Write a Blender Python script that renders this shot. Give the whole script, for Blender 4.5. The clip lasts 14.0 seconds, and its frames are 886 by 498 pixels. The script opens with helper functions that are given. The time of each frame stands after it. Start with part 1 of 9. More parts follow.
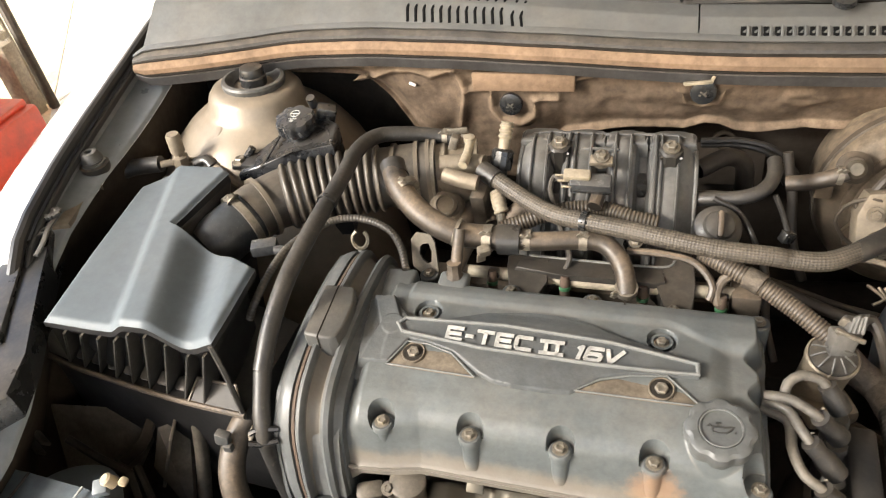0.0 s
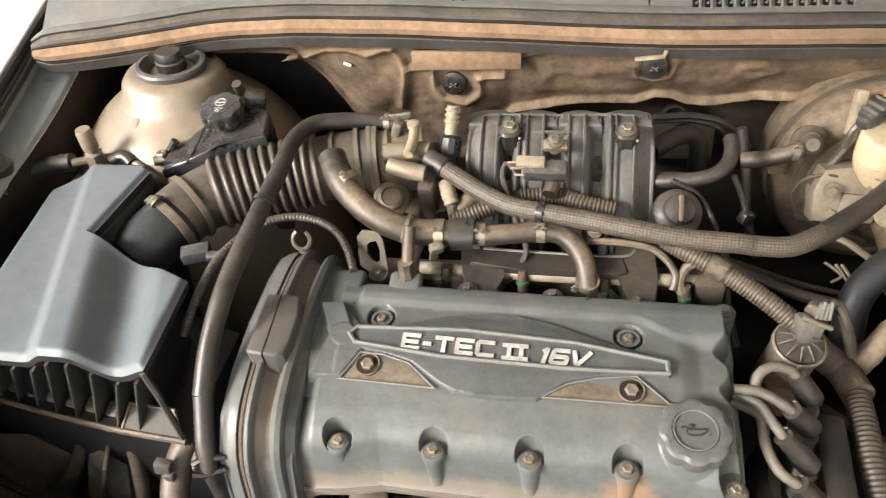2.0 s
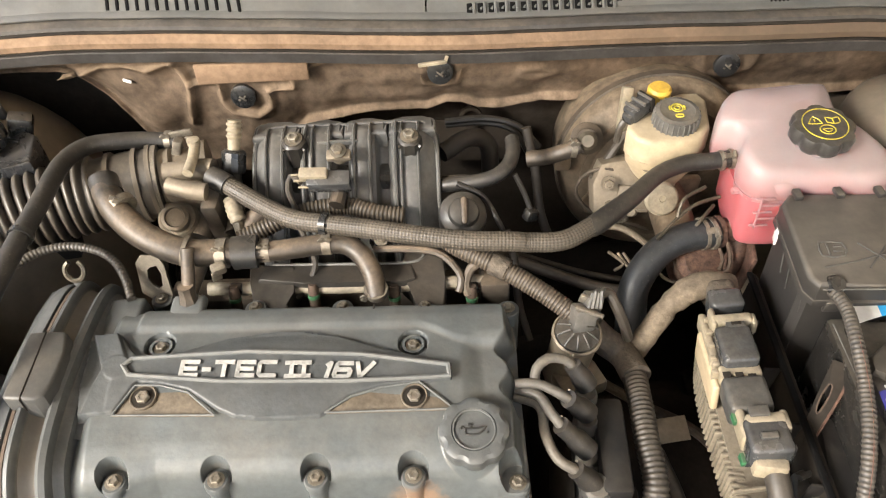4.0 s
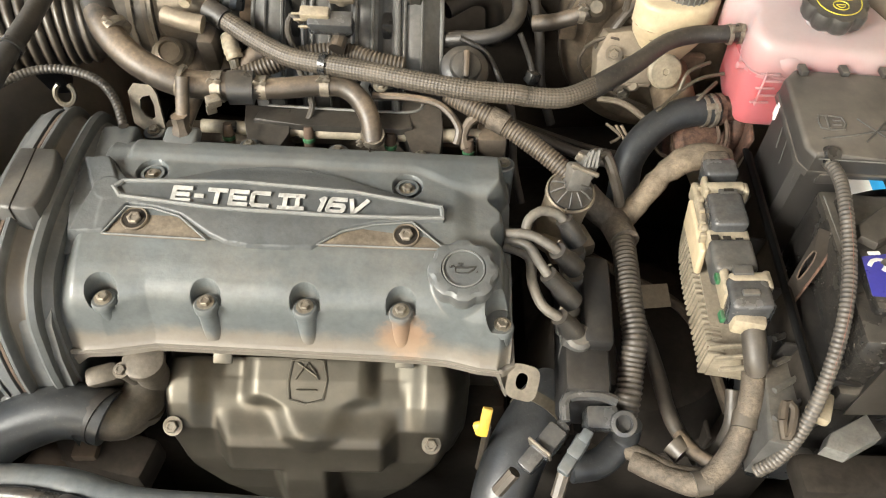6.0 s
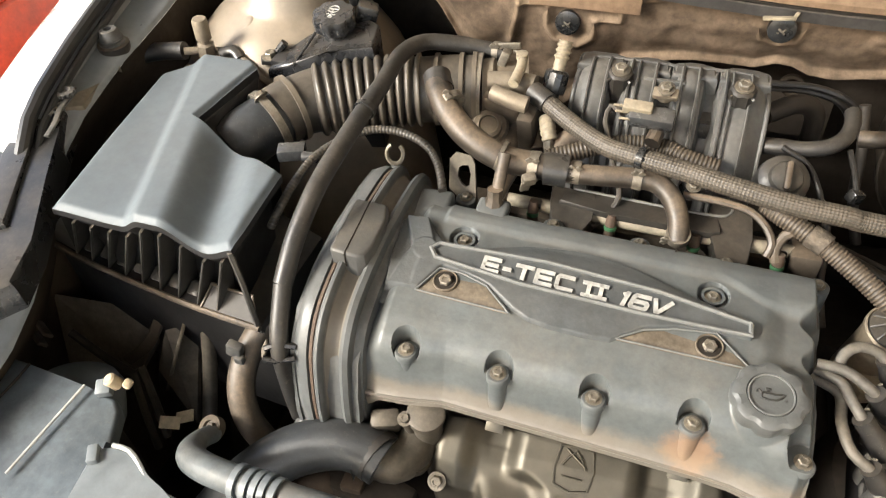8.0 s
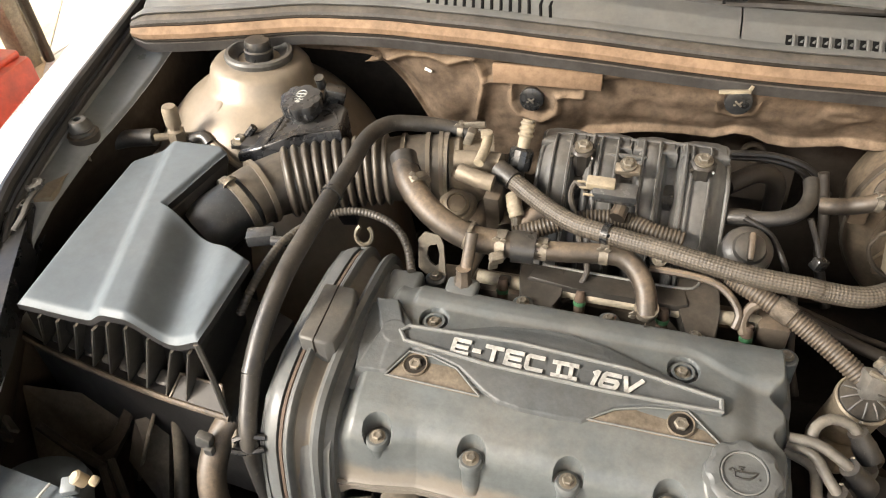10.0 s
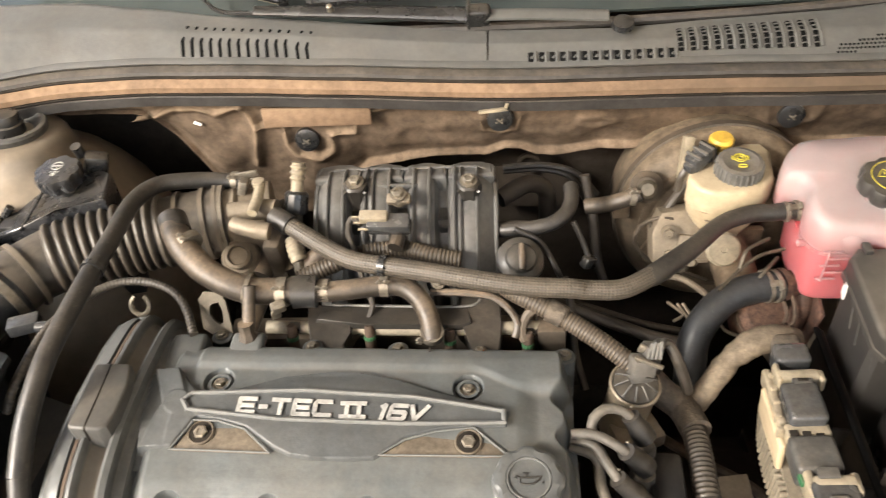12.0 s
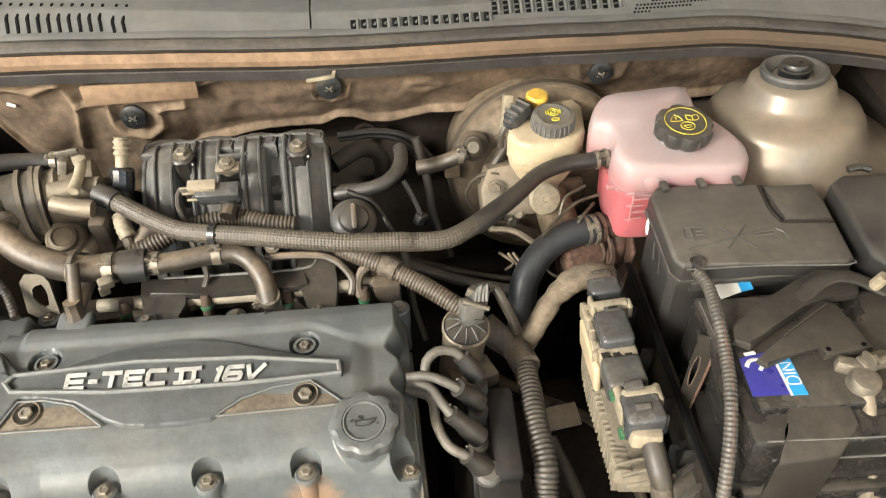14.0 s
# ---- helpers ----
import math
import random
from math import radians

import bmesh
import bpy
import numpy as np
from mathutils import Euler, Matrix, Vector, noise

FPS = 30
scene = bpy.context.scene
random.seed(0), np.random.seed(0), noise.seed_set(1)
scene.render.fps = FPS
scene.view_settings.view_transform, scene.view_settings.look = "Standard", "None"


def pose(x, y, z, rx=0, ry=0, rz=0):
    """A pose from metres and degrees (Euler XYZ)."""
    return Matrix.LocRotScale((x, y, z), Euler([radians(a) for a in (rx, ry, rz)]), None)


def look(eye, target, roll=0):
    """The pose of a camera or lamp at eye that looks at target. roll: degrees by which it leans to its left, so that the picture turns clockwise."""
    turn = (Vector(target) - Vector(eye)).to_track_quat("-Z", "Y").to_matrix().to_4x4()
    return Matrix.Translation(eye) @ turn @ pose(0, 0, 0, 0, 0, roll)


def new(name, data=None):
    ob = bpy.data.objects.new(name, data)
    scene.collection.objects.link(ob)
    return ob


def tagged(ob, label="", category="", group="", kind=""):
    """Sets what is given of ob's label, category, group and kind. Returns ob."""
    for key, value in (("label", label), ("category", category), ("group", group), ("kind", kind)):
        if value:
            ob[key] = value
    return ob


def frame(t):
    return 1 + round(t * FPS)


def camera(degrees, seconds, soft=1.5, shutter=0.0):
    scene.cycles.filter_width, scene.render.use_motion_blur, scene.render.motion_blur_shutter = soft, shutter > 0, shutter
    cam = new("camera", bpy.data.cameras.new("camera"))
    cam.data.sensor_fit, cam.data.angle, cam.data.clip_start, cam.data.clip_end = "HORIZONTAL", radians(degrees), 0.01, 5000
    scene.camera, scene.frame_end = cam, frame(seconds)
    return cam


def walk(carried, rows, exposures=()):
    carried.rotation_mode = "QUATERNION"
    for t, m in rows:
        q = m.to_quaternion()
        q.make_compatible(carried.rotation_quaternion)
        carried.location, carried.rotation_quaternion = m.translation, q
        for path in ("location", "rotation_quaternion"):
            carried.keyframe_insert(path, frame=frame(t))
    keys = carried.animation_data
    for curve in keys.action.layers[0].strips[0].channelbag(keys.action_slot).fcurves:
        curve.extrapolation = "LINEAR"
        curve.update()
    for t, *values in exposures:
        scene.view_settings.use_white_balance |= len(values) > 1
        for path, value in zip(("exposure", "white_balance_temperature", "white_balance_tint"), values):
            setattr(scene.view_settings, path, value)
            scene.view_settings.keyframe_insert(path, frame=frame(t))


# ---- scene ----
cam = camera(61.7, 14.0, soft=1.05, shutter=0.35)
METRES, EYE, TILT, LEAN, TURN = 0.65, 1.42, -40.0, 7.0, 14.25
ROWS = [
    (0.0, 0.0, 0.0, 0.0, 0.0, 0.0, 0.0),
    (0.5, -0.0742, 0.046, 0.0118, -1.55, -2.13, 0.07),
    (1.0, -0.0788, 0.081, 0.035, -2.62, -3.49, 1.31),
    (1.5, -0.0595, 0.0846, 0.0598, -3.65, -3.39, 2.02),
    (2.0, -0.0224, 0.0839, 0.0603, -5.14, -3.23, 2.56),
    (2.5, 0.0291, 0.0797, 0.0628, -7.74, -3.23, 3.72),
    (3.0, 0.0755, 0.0793, 0.0647, -10.53, -3.09, 5.37),
    (3.5, 0.1234, 0.0703, 0.0695, -13.31, -2.76, 7.07),
    (6.0, 0.0936, 0.0683, -0.0455, -15.58, -9.81, 2.3),
    (6.5, 0.0353, 0.074, -0.0409, -9.48, -9.35, -0.95),
    (7.0, -0.005, 0.0772, -0.0374, -4.71, -8.56, -3.71),
    (7.5, -0.0387, 0.0803, -0.0218, -1.48, -7.43, -5.32),
    (8.0, -0.0553, 0.0855, -0.0049, 0.47, -5.93, -5.68),
    (10.5, -0.0162, 0.0808, 0.0469, -1.49, -0.86, -2.34),
    (11.0, 0.0073, 0.0753, 0.0545, -3.46, -0.22, -0.52),
    (11.5, 0.0513, 0.0742, 0.056, -6.64, 0.24, 1.93),
    (12.0, 0.1086, 0.0711, 0.0587, -10.85, 0.25, 4.96),
    (12.5, 0.1483, 0.0612, 0.0584, -15.05, 0.38, 7.11),
    (13.0, 0.1814, 0.0429, 0.0493, -18.29, 0.39, 8.49),
    (13.5, 0.1783, 0.0259, 0.0219, -19.68, -0.46, 8.97),
    (14.0, 0.1678, 0.0158, -0.0023, -20.1, -1.56, 9.03),
]
walk(cam, [(t, pose(0, 0, EYE, TILT, LEAN, TURN) @ pose(METRES * x, METRES * y, METRES * z, 90 + pitch, roll, yaw)) for t, x, y, z, yaw, pitch, roll in ROWS],
     [(0.0, 2.32, 6730, 10), (3.7, 2.32, 6730, 10), (6.0, 2.32, 6680, 6), (7.5, 2.32, 6750, 8), (10.5, 2.32, 6930, 11), (11.5, 2.32, 7030, 12), (12.5, 2.32, 6830, 10), (14.0, 2.32, 6680, 6)])

# ---- world and light ----
world = bpy.data.worlds.new("world")
scene.world = world
world.use_nodes = True
wn = world.node_tree.nodes
sky = wn.new("ShaderNodeTexSky")
sky.sky_type = 'NISHITA'
sky.sun_disc = False
sky.sun_elevation = radians(34)
sky.sun_rotation = radians(-140)
sky.dust_density = 3.0
sky.air_density = 1.0
wn["Background"].inputs[1].default_value = 0.10
world.node_tree.links.new(sky.outputs[0], wn["Background"].inputs[0])
sun = new("sun", bpy.data.lights.new("sun", 'SUN'))
sun.data.energy = 2.4
sun.data.angle = radians(22)
sun.data.color = (1.0, 0.985, 0.95)
sun.matrix_world = look((-5.2, -3.6, 5.2), (0, 0.4, 0.8))
scene.view_settings.exposure = 2.32

# ---- materials ----
def material(name, base, rough=0.5, metal=0.0, dust=0.3, dust_colour=(0.225, 0.182, 0.132), vary=0.25, grain=60.0, bump=0.15, coat=0.0, stain=None, crevice=0.0, specks=0.0, wave=0.0, wave_scale=200.0, piece=False, spec=None, caked=None, ridge=0.0):
    """A worn surface: base colour varied at two scales, road dust in soft patches, fine relief."""
    m = bpy.data.materials.new(name)
    m.use_nodes = True
    nt = m.node_tree
    n, l = nt.nodes, nt.links
    bsdf = n["Principled BSDF"]
    geo = n.new("ShaderNodeNewGeometry")

    def noise_tex(scale, detail=4.0, rough_=0.55):
        t = n.new("ShaderNodeTexNoise")
        t.inputs["Scale"].default_value = scale
        t.inputs["Detail"].default_value = detail
        t.inputs["Roughness"].default_value = rough_
        l.new(geo.outputs["Position"], t.inputs["Vector"])
        return t.outputs[0]

    def ramp(src, a, b, lo=0.0, hi=1.0):
        r = n.new("ShaderNodeMapRange")
        r.inputs[1].default_value, r.inputs[2].default_value, r.inputs[3].default_value, r.inputs[4].default_value = a, b, lo, hi
        l.new(src, r.inputs[0])
        return r.outputs[0]

    def mix(fac, a, b):
        x = n.new("ShaderNodeMix")
        x.data_type = 'RGBA'
        for sock, v in ((x.inputs[0], fac), (x.inputs[6], a), (x.inputs[7], b)):
            if isinstance(v, (int, float)):
                sock.default_value = v
            elif isinstance(v, tuple):
                sock.default_value = (*v, 1.0)
            else:
                l.new(v, sock)
        return x.outputs[2]

    fine = noise_tex(grain * 6, 3.0)
    mid = noise_tex(grain)
    big = noise_tex(grain * 0.42, 6.0, 0.68)
    dark = tuple(c * (1 - vary) for c in base)
    lite = tuple(min(1.0, c * (1 + vary)) for c in base)
    col = mix(ramp(mid, 0.3, 0.7), dark, lite)
    if piece:
        info = n.new("ShaderNodeObjectInfo")
        col = mix(ramp(info.outputs["Random"], 0, 1, 0.0, 0.35), col, tuple(c * 0.6 for c in base))
    if dust > 0:
        d1 = ramp(big, 0.32, 0.74, 0.0, dust * 1.45)
        d2 = ramp(fine, 0.30, 0.65, 0.65, 1.0)
        mul = n.new("ShaderNodeMath")
        mul.operation = 'MULTIPLY'
        mul.use_clamp = True
        l.new(d1, mul.inputs[0])
        l.new(d2, mul.inputs[1])
        # dust lies thicker on what faces up
        xyz = n.new("ShaderNodeSeparateXYZ")
        l.new(geo.outputs["Normal"], xyz.inputs[0])
        lie = n.new("ShaderNodeMath")
        lie.operation = 'MULTIPLY'
        l.new(mul.outputs[0], lie.inputs[0])
        l.new(ramp(xyz.outputs[2], 0.05, 0.90, 0.10, 1.35), lie.inputs[1])
        lie.use_clamp = True
        mul = lie
        col = mix(mul.outputs[0], col, dust_colour)
        rmix = n.new("ShaderNodeMath")
        rmix.operation = 'MULTIPLY_ADD'
        l.new(mul.outputs[0], rmix.inputs[0])
        rmix.inputs[1].default_value = 0.35
        rr = ramp(mid, 0.3, 0.7, max(0.02, rough - 0.07), min(1.0, rough + 0.07))
        l.new(rr, rmix.inputs[2])
        rmix.use_clamp = True
        l.new(rmix.outputs[0], bsdf.inputs["Roughness"])
    else:
        l.new(ramp(mid, 0.3, 0.7, max(0.02, rough - 0.06), min(1.0, rough + 0.06)), bsdf.inputs["Roughness"])
    # fine grime
    grime = n.new("ShaderNodeMix")
    grime.data_type = 'RGBA'
    grime.blend_type = 'MULTIPLY'
    grime.inputs[0].default_value = 1.0
    l.new(col, grime.inputs[6])
    l.new(ramp(noise_tex(grain * 3.3, 5.0, 0.7), 0.32, 0.68, 1 - vary * 0.9, 1 + vary * 0.7), grime.inputs[7])
    col = grime.outputs[2]
    if specks > 0:
        # scattered pale grit
        col = mix(ramp(noise_tex(420.0, 2.0, 0.5), 0.66, 0.74, 0.0, specks * 0.6), col, (0.22, 0.20, 0.165))
        col = mix(ramp(noise_tex(130.0, 6.0, 0.75), 0.60, 0.72, 0.0, specks * 0.8), col, dust_colour)
    if crevice > 0:
        # dust caught in the hollows and rubbed off the raised edges
        hollow = ramp(geo.outputs["Pointiness"], 0.497, 0.470, 0.0, crevice)
        worn = ramp(geo.outputs["Pointiness"], 0.508, 0.550, 0.0, crevice * 0.6)
        col = mix(hollow, col, dust_colour)
        col = mix(worn, col, tuple(min(1.0, c * 1.7 + 0.02) for c in base))
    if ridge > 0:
        # dust on the raised rings; the hollows are painted darker, as shade between them
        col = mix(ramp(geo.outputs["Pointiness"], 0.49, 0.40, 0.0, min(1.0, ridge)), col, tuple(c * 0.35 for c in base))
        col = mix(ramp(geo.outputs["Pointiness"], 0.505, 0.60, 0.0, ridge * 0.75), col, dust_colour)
    if stain:
        # a rust run with a ragged rim
        far = n.new("ShaderNodeVectorMath")
        far.operation = 'DISTANCE'
        far.inputs[1].default_value = stain[0]
        l.new(geo.outputs["Position"], far.inputs[0])
        rag = n.new("ShaderNodeMath")
        rag.operation = 'MULTIPLY_ADD'
        l.new(noise_tex(90.0, 5.0, 0.65), rag.inputs[0])
        rag.inputs[1].default_value = stain[1] * 1.3
        l.new(far.outputs["Value"], rag.inputs[2])
        spot = ramp(rag.outputs[0], stain[1] * 1.30, stain[1] * 1.85, 0.72, 0.0)
        col = mix(spot, col, (0.235, 0.145, 0.088))
    if caked:
        # tan mud dried on in ragged streaks below the height caked[0]
        sep = n.new("ShaderNodeSeparateXYZ")
        l.new(geo.outputs["Position"], sep.inputs[0])
        line = n.new("ShaderNodeMath")
        line.operation = 'MULTIPLY_ADD'
        l.new(noise_tex(38.0, 6.0, 0.7), line.inputs[0])
        line.inputs[1].default_value = caked[1] * 2.4
        l.new(sep.outputs[2], line.inputs[2])
        tilt = n.new("ShaderNodeMath")
        tilt.operation = 'MULTIPLY_ADD'
        l.new(sep.outputs[0], tilt.inputs[0])
        tilt.inputs[1].default_value = 0.03
        l.new(line.outputs[0], tilt.inputs[2])
        col = mix(ramp(tilt.outputs[0], caked[0] + caked[1] * 1.7, caked[0] + caked[1] * 0.7, 0.0, 0.34), col, dust_colour)
    l.new(col, bsdf.inputs["Base Color"])
    bsdf.inputs["Metallic"].default_value = metal
    bsdf.inputs["Specular IOR Level"].default_value = 0.5 - 0.4 * min(1.0, dust) if spec is None else spec
    bsdf.inputs["Coat Weight"].default_value = coat
    if bump > 0:
        b = n.new("ShaderNodeBump")
        b.inputs["Strength"].default_value = bump
        b.inputs["Distance"].default_value = 0.001
        l.new(fine, b.inputs["Height"])
        if wave > 0:
            w = n.new("ShaderNodeTexWave")
            w.wave_type = 'BANDS'
            w.bands_direction = 'DIAGONAL'
            w.inputs["Scale"].default_value = wave_scale
            l.new(geo.outputs["Position"], w.inputs["Vector"])
            b2 = n.new("ShaderNodeBump")
            b2.inputs["Strength"].default_value = wave
            b2.inputs["Distance"].default_value = 0.001
            l.new(w.outputs[1], b2.inputs["Height"])
            l.new(b.outputs[0], b2.inputs["Normal"])
            b = b2
        l.new(b.outputs[0], bsdf.inputs["Normal"])
    return m


COVER = material("cover_plastic", (0.081, 0.090, 0.091), 0.36, dust=0.10, grain=40, bump=0.2, crevice=0.12, vary=0.14, stain=((0.022, 0.386, 0.805), 0.024), caked=(0.801, 0.011), dust_colour=(0.25, 0.19, 0.128))
OILCAP = material("oil_cap_plastic", (0.080, 0.083, 0.081), 0.45, dust=0.03, grain=60, bump=0.2, vary=0.10)
PANEL = material("panel_plastic", (0.060, 0.065, 0.066), 0.47, dust=0.07, grain=45, bump=0.25, vary=0.15, spec=0.4)
WELL = material("dusty_well", (0.088, 0.070, 0.050), 0.6, dust=0.4, grain=50, vary=0.3)
BLACK = material("black_plastic", (0.014, 0.015, 0.016), 0.28, dust=0.16, grain=35, specks=0.25, spec=0.5)
DECK = material("steering_tank_plastic", (0.020, 0.021, 0.023), 0.26, dust=0.10, grain=40, spec=0.6)
BELT = material("belt_cover_plastic", (0.066, 0.070, 0.070), 0.40, dust=0.13, grain=35, crevice=0.45, spec=0.4)
HATCHGREY = material("hatch_plastic", (0.058, 0.058, 0.056), 0.42, dust=0.16, grain=40, vary=0.10, bump=0.2)
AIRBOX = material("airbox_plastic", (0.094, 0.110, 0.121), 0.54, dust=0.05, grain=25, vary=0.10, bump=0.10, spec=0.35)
# lighter, dustier copy of the lower plastic: the ribs' lit faces against dark pockets
RIBFIN = material("airbox_lit_rib_plastic", (0.034, 0.033, 0.031), 0.38, dust=0.34, grain=30, spec=0.5)
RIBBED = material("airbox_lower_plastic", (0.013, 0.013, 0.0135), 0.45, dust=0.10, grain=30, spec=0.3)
RUBBER = material("hose_rubber", (0.017, 0.0165, 0.016), 0.44, dust=0.15, grain=45, specks=0.3)
DUSTY = material("dusty_rubber", (0.022, 0.0185, 0.015), 0.42, dust=0.52, grain=45, spec=0.5, dust_colour=(0.225, 0.165, 0.110))
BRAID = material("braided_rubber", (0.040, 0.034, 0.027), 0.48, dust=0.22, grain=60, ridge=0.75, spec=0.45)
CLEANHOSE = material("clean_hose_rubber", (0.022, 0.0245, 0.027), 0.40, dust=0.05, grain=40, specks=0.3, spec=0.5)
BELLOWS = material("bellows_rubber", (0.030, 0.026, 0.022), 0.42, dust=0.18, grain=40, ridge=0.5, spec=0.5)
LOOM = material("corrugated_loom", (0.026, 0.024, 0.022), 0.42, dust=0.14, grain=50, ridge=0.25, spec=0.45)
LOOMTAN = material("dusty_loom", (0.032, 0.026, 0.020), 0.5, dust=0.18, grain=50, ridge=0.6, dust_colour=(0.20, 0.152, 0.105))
CAST = material("cast_aluminium", (0.165, 0.136, 0.10), 0.48, 0.35, dust=0.5, grain=40, bump=0.3, crevice=0.35)
STEEL = material("bolt_steel", (0.24, 0.215, 0.175), 0.38, 0.7, dust=0.35, grain=80)
CLAMP = material("clamp_steel", (0.22, 0.195, 0.158), 0.42, 0.6, dust=0.40, grain=80)
ZINC = material("zinc_bracket", (0.085, 0.073, 0.054), 0.42, 0.4, dust=0.15, grain=60)
RAIL = material("fuel_rail_plastic", (0.25, 0.22, 0.165), 0.45, dust=0.4, grain=60)
SILVER = material("champagne_paint", (0.205, 0.174, 0.135), 0.34, 0.25, dust=0.32, grain=14, vary=0.14, bump=0.04, coat=0.12, dust_colour=(0.27, 0.20, 0.135))
SILVERDARK = material("dusty_body_paint", (0.24, 0.20, 0.155), 0.5, 0.15, dust=0.6, grain=22, bump=0.1)
WHITEPAINT = material("pale_body_paint", (0.72, 0.71, 0.68), 0.25, 0.1, dust=0.05, grain=15, bump=0.0, coat=0.5)
FIREWALL = material("dusty_firewall_felt", (0.092, 0.067, 0.047), 0.85, dust=0.70, dust_colour=(0.260, 0.188, 0.128), grain=17, bump=0.6, vary=0.40, spec=0.1)
FOLDTAN = material("tan_felt_fold", (0.130, 0.094, 0.064), 0.9, dust=0.6, dust_colour=(0.225, 0.164, 0.112), grain=17, bump=0.6, vary=0.3, spec=0.1)
# near-black painted for the darkness inside slots and holes that aren't cut
VOID = material("slot_shade_black", (0.006, 0.006, 0.006), 0.8, dust=0.0, bump=0.0, spec=0.05)
WIPER = material("wiper_paint", (0.020, 0.020, 0.020), 0.22, dust=0.05, grain=40, spec=0.6)
SEALBLACK = material("black_edge_rubber", (0.013, 0.013, 0.0135), 0.40, dust=0.02, grain=30)
SEALDARK = material("seal_rubber", (0.036, 0.034, 0.033), 0.5, dust=0.25, grain=30)
SEALTAN = material("dusty_seal_rubber", (0.185, 0.124, 0.080), 0.75, dust=0.4, grain=25, dust_colour=(0.215, 0.145, 0.095), spec=0.15)
COWL = material("cowl_plastic", (0.088, 0.090, 0.088), 0.38, dust=0.12, grain=25, bump=0.25, vary=0.12)
HOUSING = material("dusty_cast_housing", (0.082, 0.071, 0.057), 0.5, 0.2, dust=0.35, grain=40, bump=0.3)
# near-black with hardly any sheen: holds the shade of deep gaps, also dark joints
DARK = material("matte_near_black", (0.020, 0.0175, 0.015), 0.7, dust=0.20, grain=25, dust_colour=(0.07, 0.055, 0.041), spec=0.06)
DIM = material("grimy_metal", (0.058, 0.049, 0.039), 0.5, 0.1, dust=0.45, grain=30, dust_colour=(0.135, 0.10, 0.068), spec=0.2)
SHIELD = material("heat_shield_steel", (0.078, 0.071, 0.056), 0.46, 0.7, dust=0.12, grain=14, bump=0.06, crevice=0.12, vary=0.14)
RUST = material("rust_stain", (0.060, 0.038, 0.026), 0.8, dust=0.18, grain=60)
RUSTRED = material("red_rust", (0.070, 0.036, 0.025), 0.75, dust=0.25, grain=45, bump=0.6, vary=0.6, dust_colour=(0.165, 0.108, 0.073))
AMBER = material("amber_stub_plastic", (0.46, 0.235, 0.13), 0.35, dust=0.08, grain=60)
CAPTOP = material("faded_cap_plastic", (0.085, 0.082, 0.076), 0.42, dust=0.30, grain=45)
TAPETAN = material("dusty_cloth_tape", (0.118, 0.092, 0.064), 0.75, dust=0.38, grain=40, bump=0.8, vary=0.35)
LEG = material("bracket_plastic", (0.026, 0.024, 0.021), 0.36, dust=0.13, grain=40, spec=0.4, dust_colour=(0.17, 0.128, 0.088))
GRIME = material("grimy_hose_rubber", (0.022, 0.019, 0.016), 0.5, dust=0.30, grain=40, dust_colour=(0.11, 0.083, 0.058))
CABLE = material("thin_cable_rubber", (0.014, 0.013, 0.012), 0.4, dust=0.10, grain=60)
RIBGREY = material("dusty_grey_plastic", (0.056, 0.056, 0.054), 0.42, dust=0.25, grain=40, specks=0.2)
SIGNYELLOW = material("yellow_ink", (0.46, 0.385, 0.035), 0.45, dust=0.10, grain=60)
YELLOW = material("yellow_plastic", (0.54, 0.335, 0.045), 0.4, dust=0.12, grain=60)
MANI = material("manifold_plastic", (0.082, 0.082, 0.079), 0.36, dust=0.20, grain=40, spec=0.45)
GREYLOOM = material("grey_loom", (0.044, 0.042, 0.040), 0.42, dust=0.15, grain=50, ridge=0.5)
# brown kept dark so the back and sides of the bay read as shaded
SHADEBROWN = material("shaded_brown_tone", (0.040, 0.032, 0.025), 0.7, dust=0.40, grain=20, dust_colour=(0.10, 0.074, 0.051), spec=0.06)
LEDGE = material("wing_ledge_paint", (0.185, 0.20, 0.21), 0.32, dust=0.08, grain=15, vary=0.12)
CAPGREY = material("dusty_cap_plastic", (0.036, 0.035, 0.033), 0.34, dust=0.20, grain=45)
# lighter grey that carries the border's rim highlight along with its wear
BORDER = material("pale_border_plastic", (0.135, 0.139, 0.135), 0.58, dust=0.12, grain=60, vary=0.12, spec=0.2)
EDGE = material("worn_plastic_edge", (0.115, 0.114, 0.106), 0.45, dust=0.15, grain=80)
PAINTWHITE = material("letter_paint", (0.37, 0.365, 0.34), 0.45, dust=0.12, grain=80)
RESERVOIR = material("aged_white_plastic", (0.42, 0.34, 0.225), 0.42, dust=0.25, grain=30, vary=0.12)
GREEN = material("green_seal", (0.028, 0.120, 0.052), 0.45, dust=0.15, grain=80)
BLUE = material("label_blue", (0.035, 0.035, 0.26), 0.3, dust=0.06, grain=60, vary=0.1)
CYAN = material("label_cyan", (0.02, 0.30, 0.62), 0.3, dust=0.06, grain=60, vary=0.1)
LABEL = material("label_white", (0.72, 0.71, 0.68), 0.4, dust=0.12, grain=60, vary=0.06)
BATTERY = material("battery_case", (0.014, 0.0135, 0.013), 0.24, dust=0.36, grain=25, specks=0.5, dust_colour=(0.15, 0.128, 0.10), spec=0.5)
FLAP = material("dusty_flap_rubber", (0.030, 0.027, 0.023), 0.40, dust=0.26, grain=18, dust_colour=(0.15, 0.128, 0.10), specks=0.2, spec=0.3)
FUSEBOX = material("fuse_box_plastic", (0.026, 0.025, 0.024), 0.34, dust=0.55, grain=11, vary=0.15, specks=0.08, dust_colour=(0.150, 0.130, 0.106), spec=0.5)
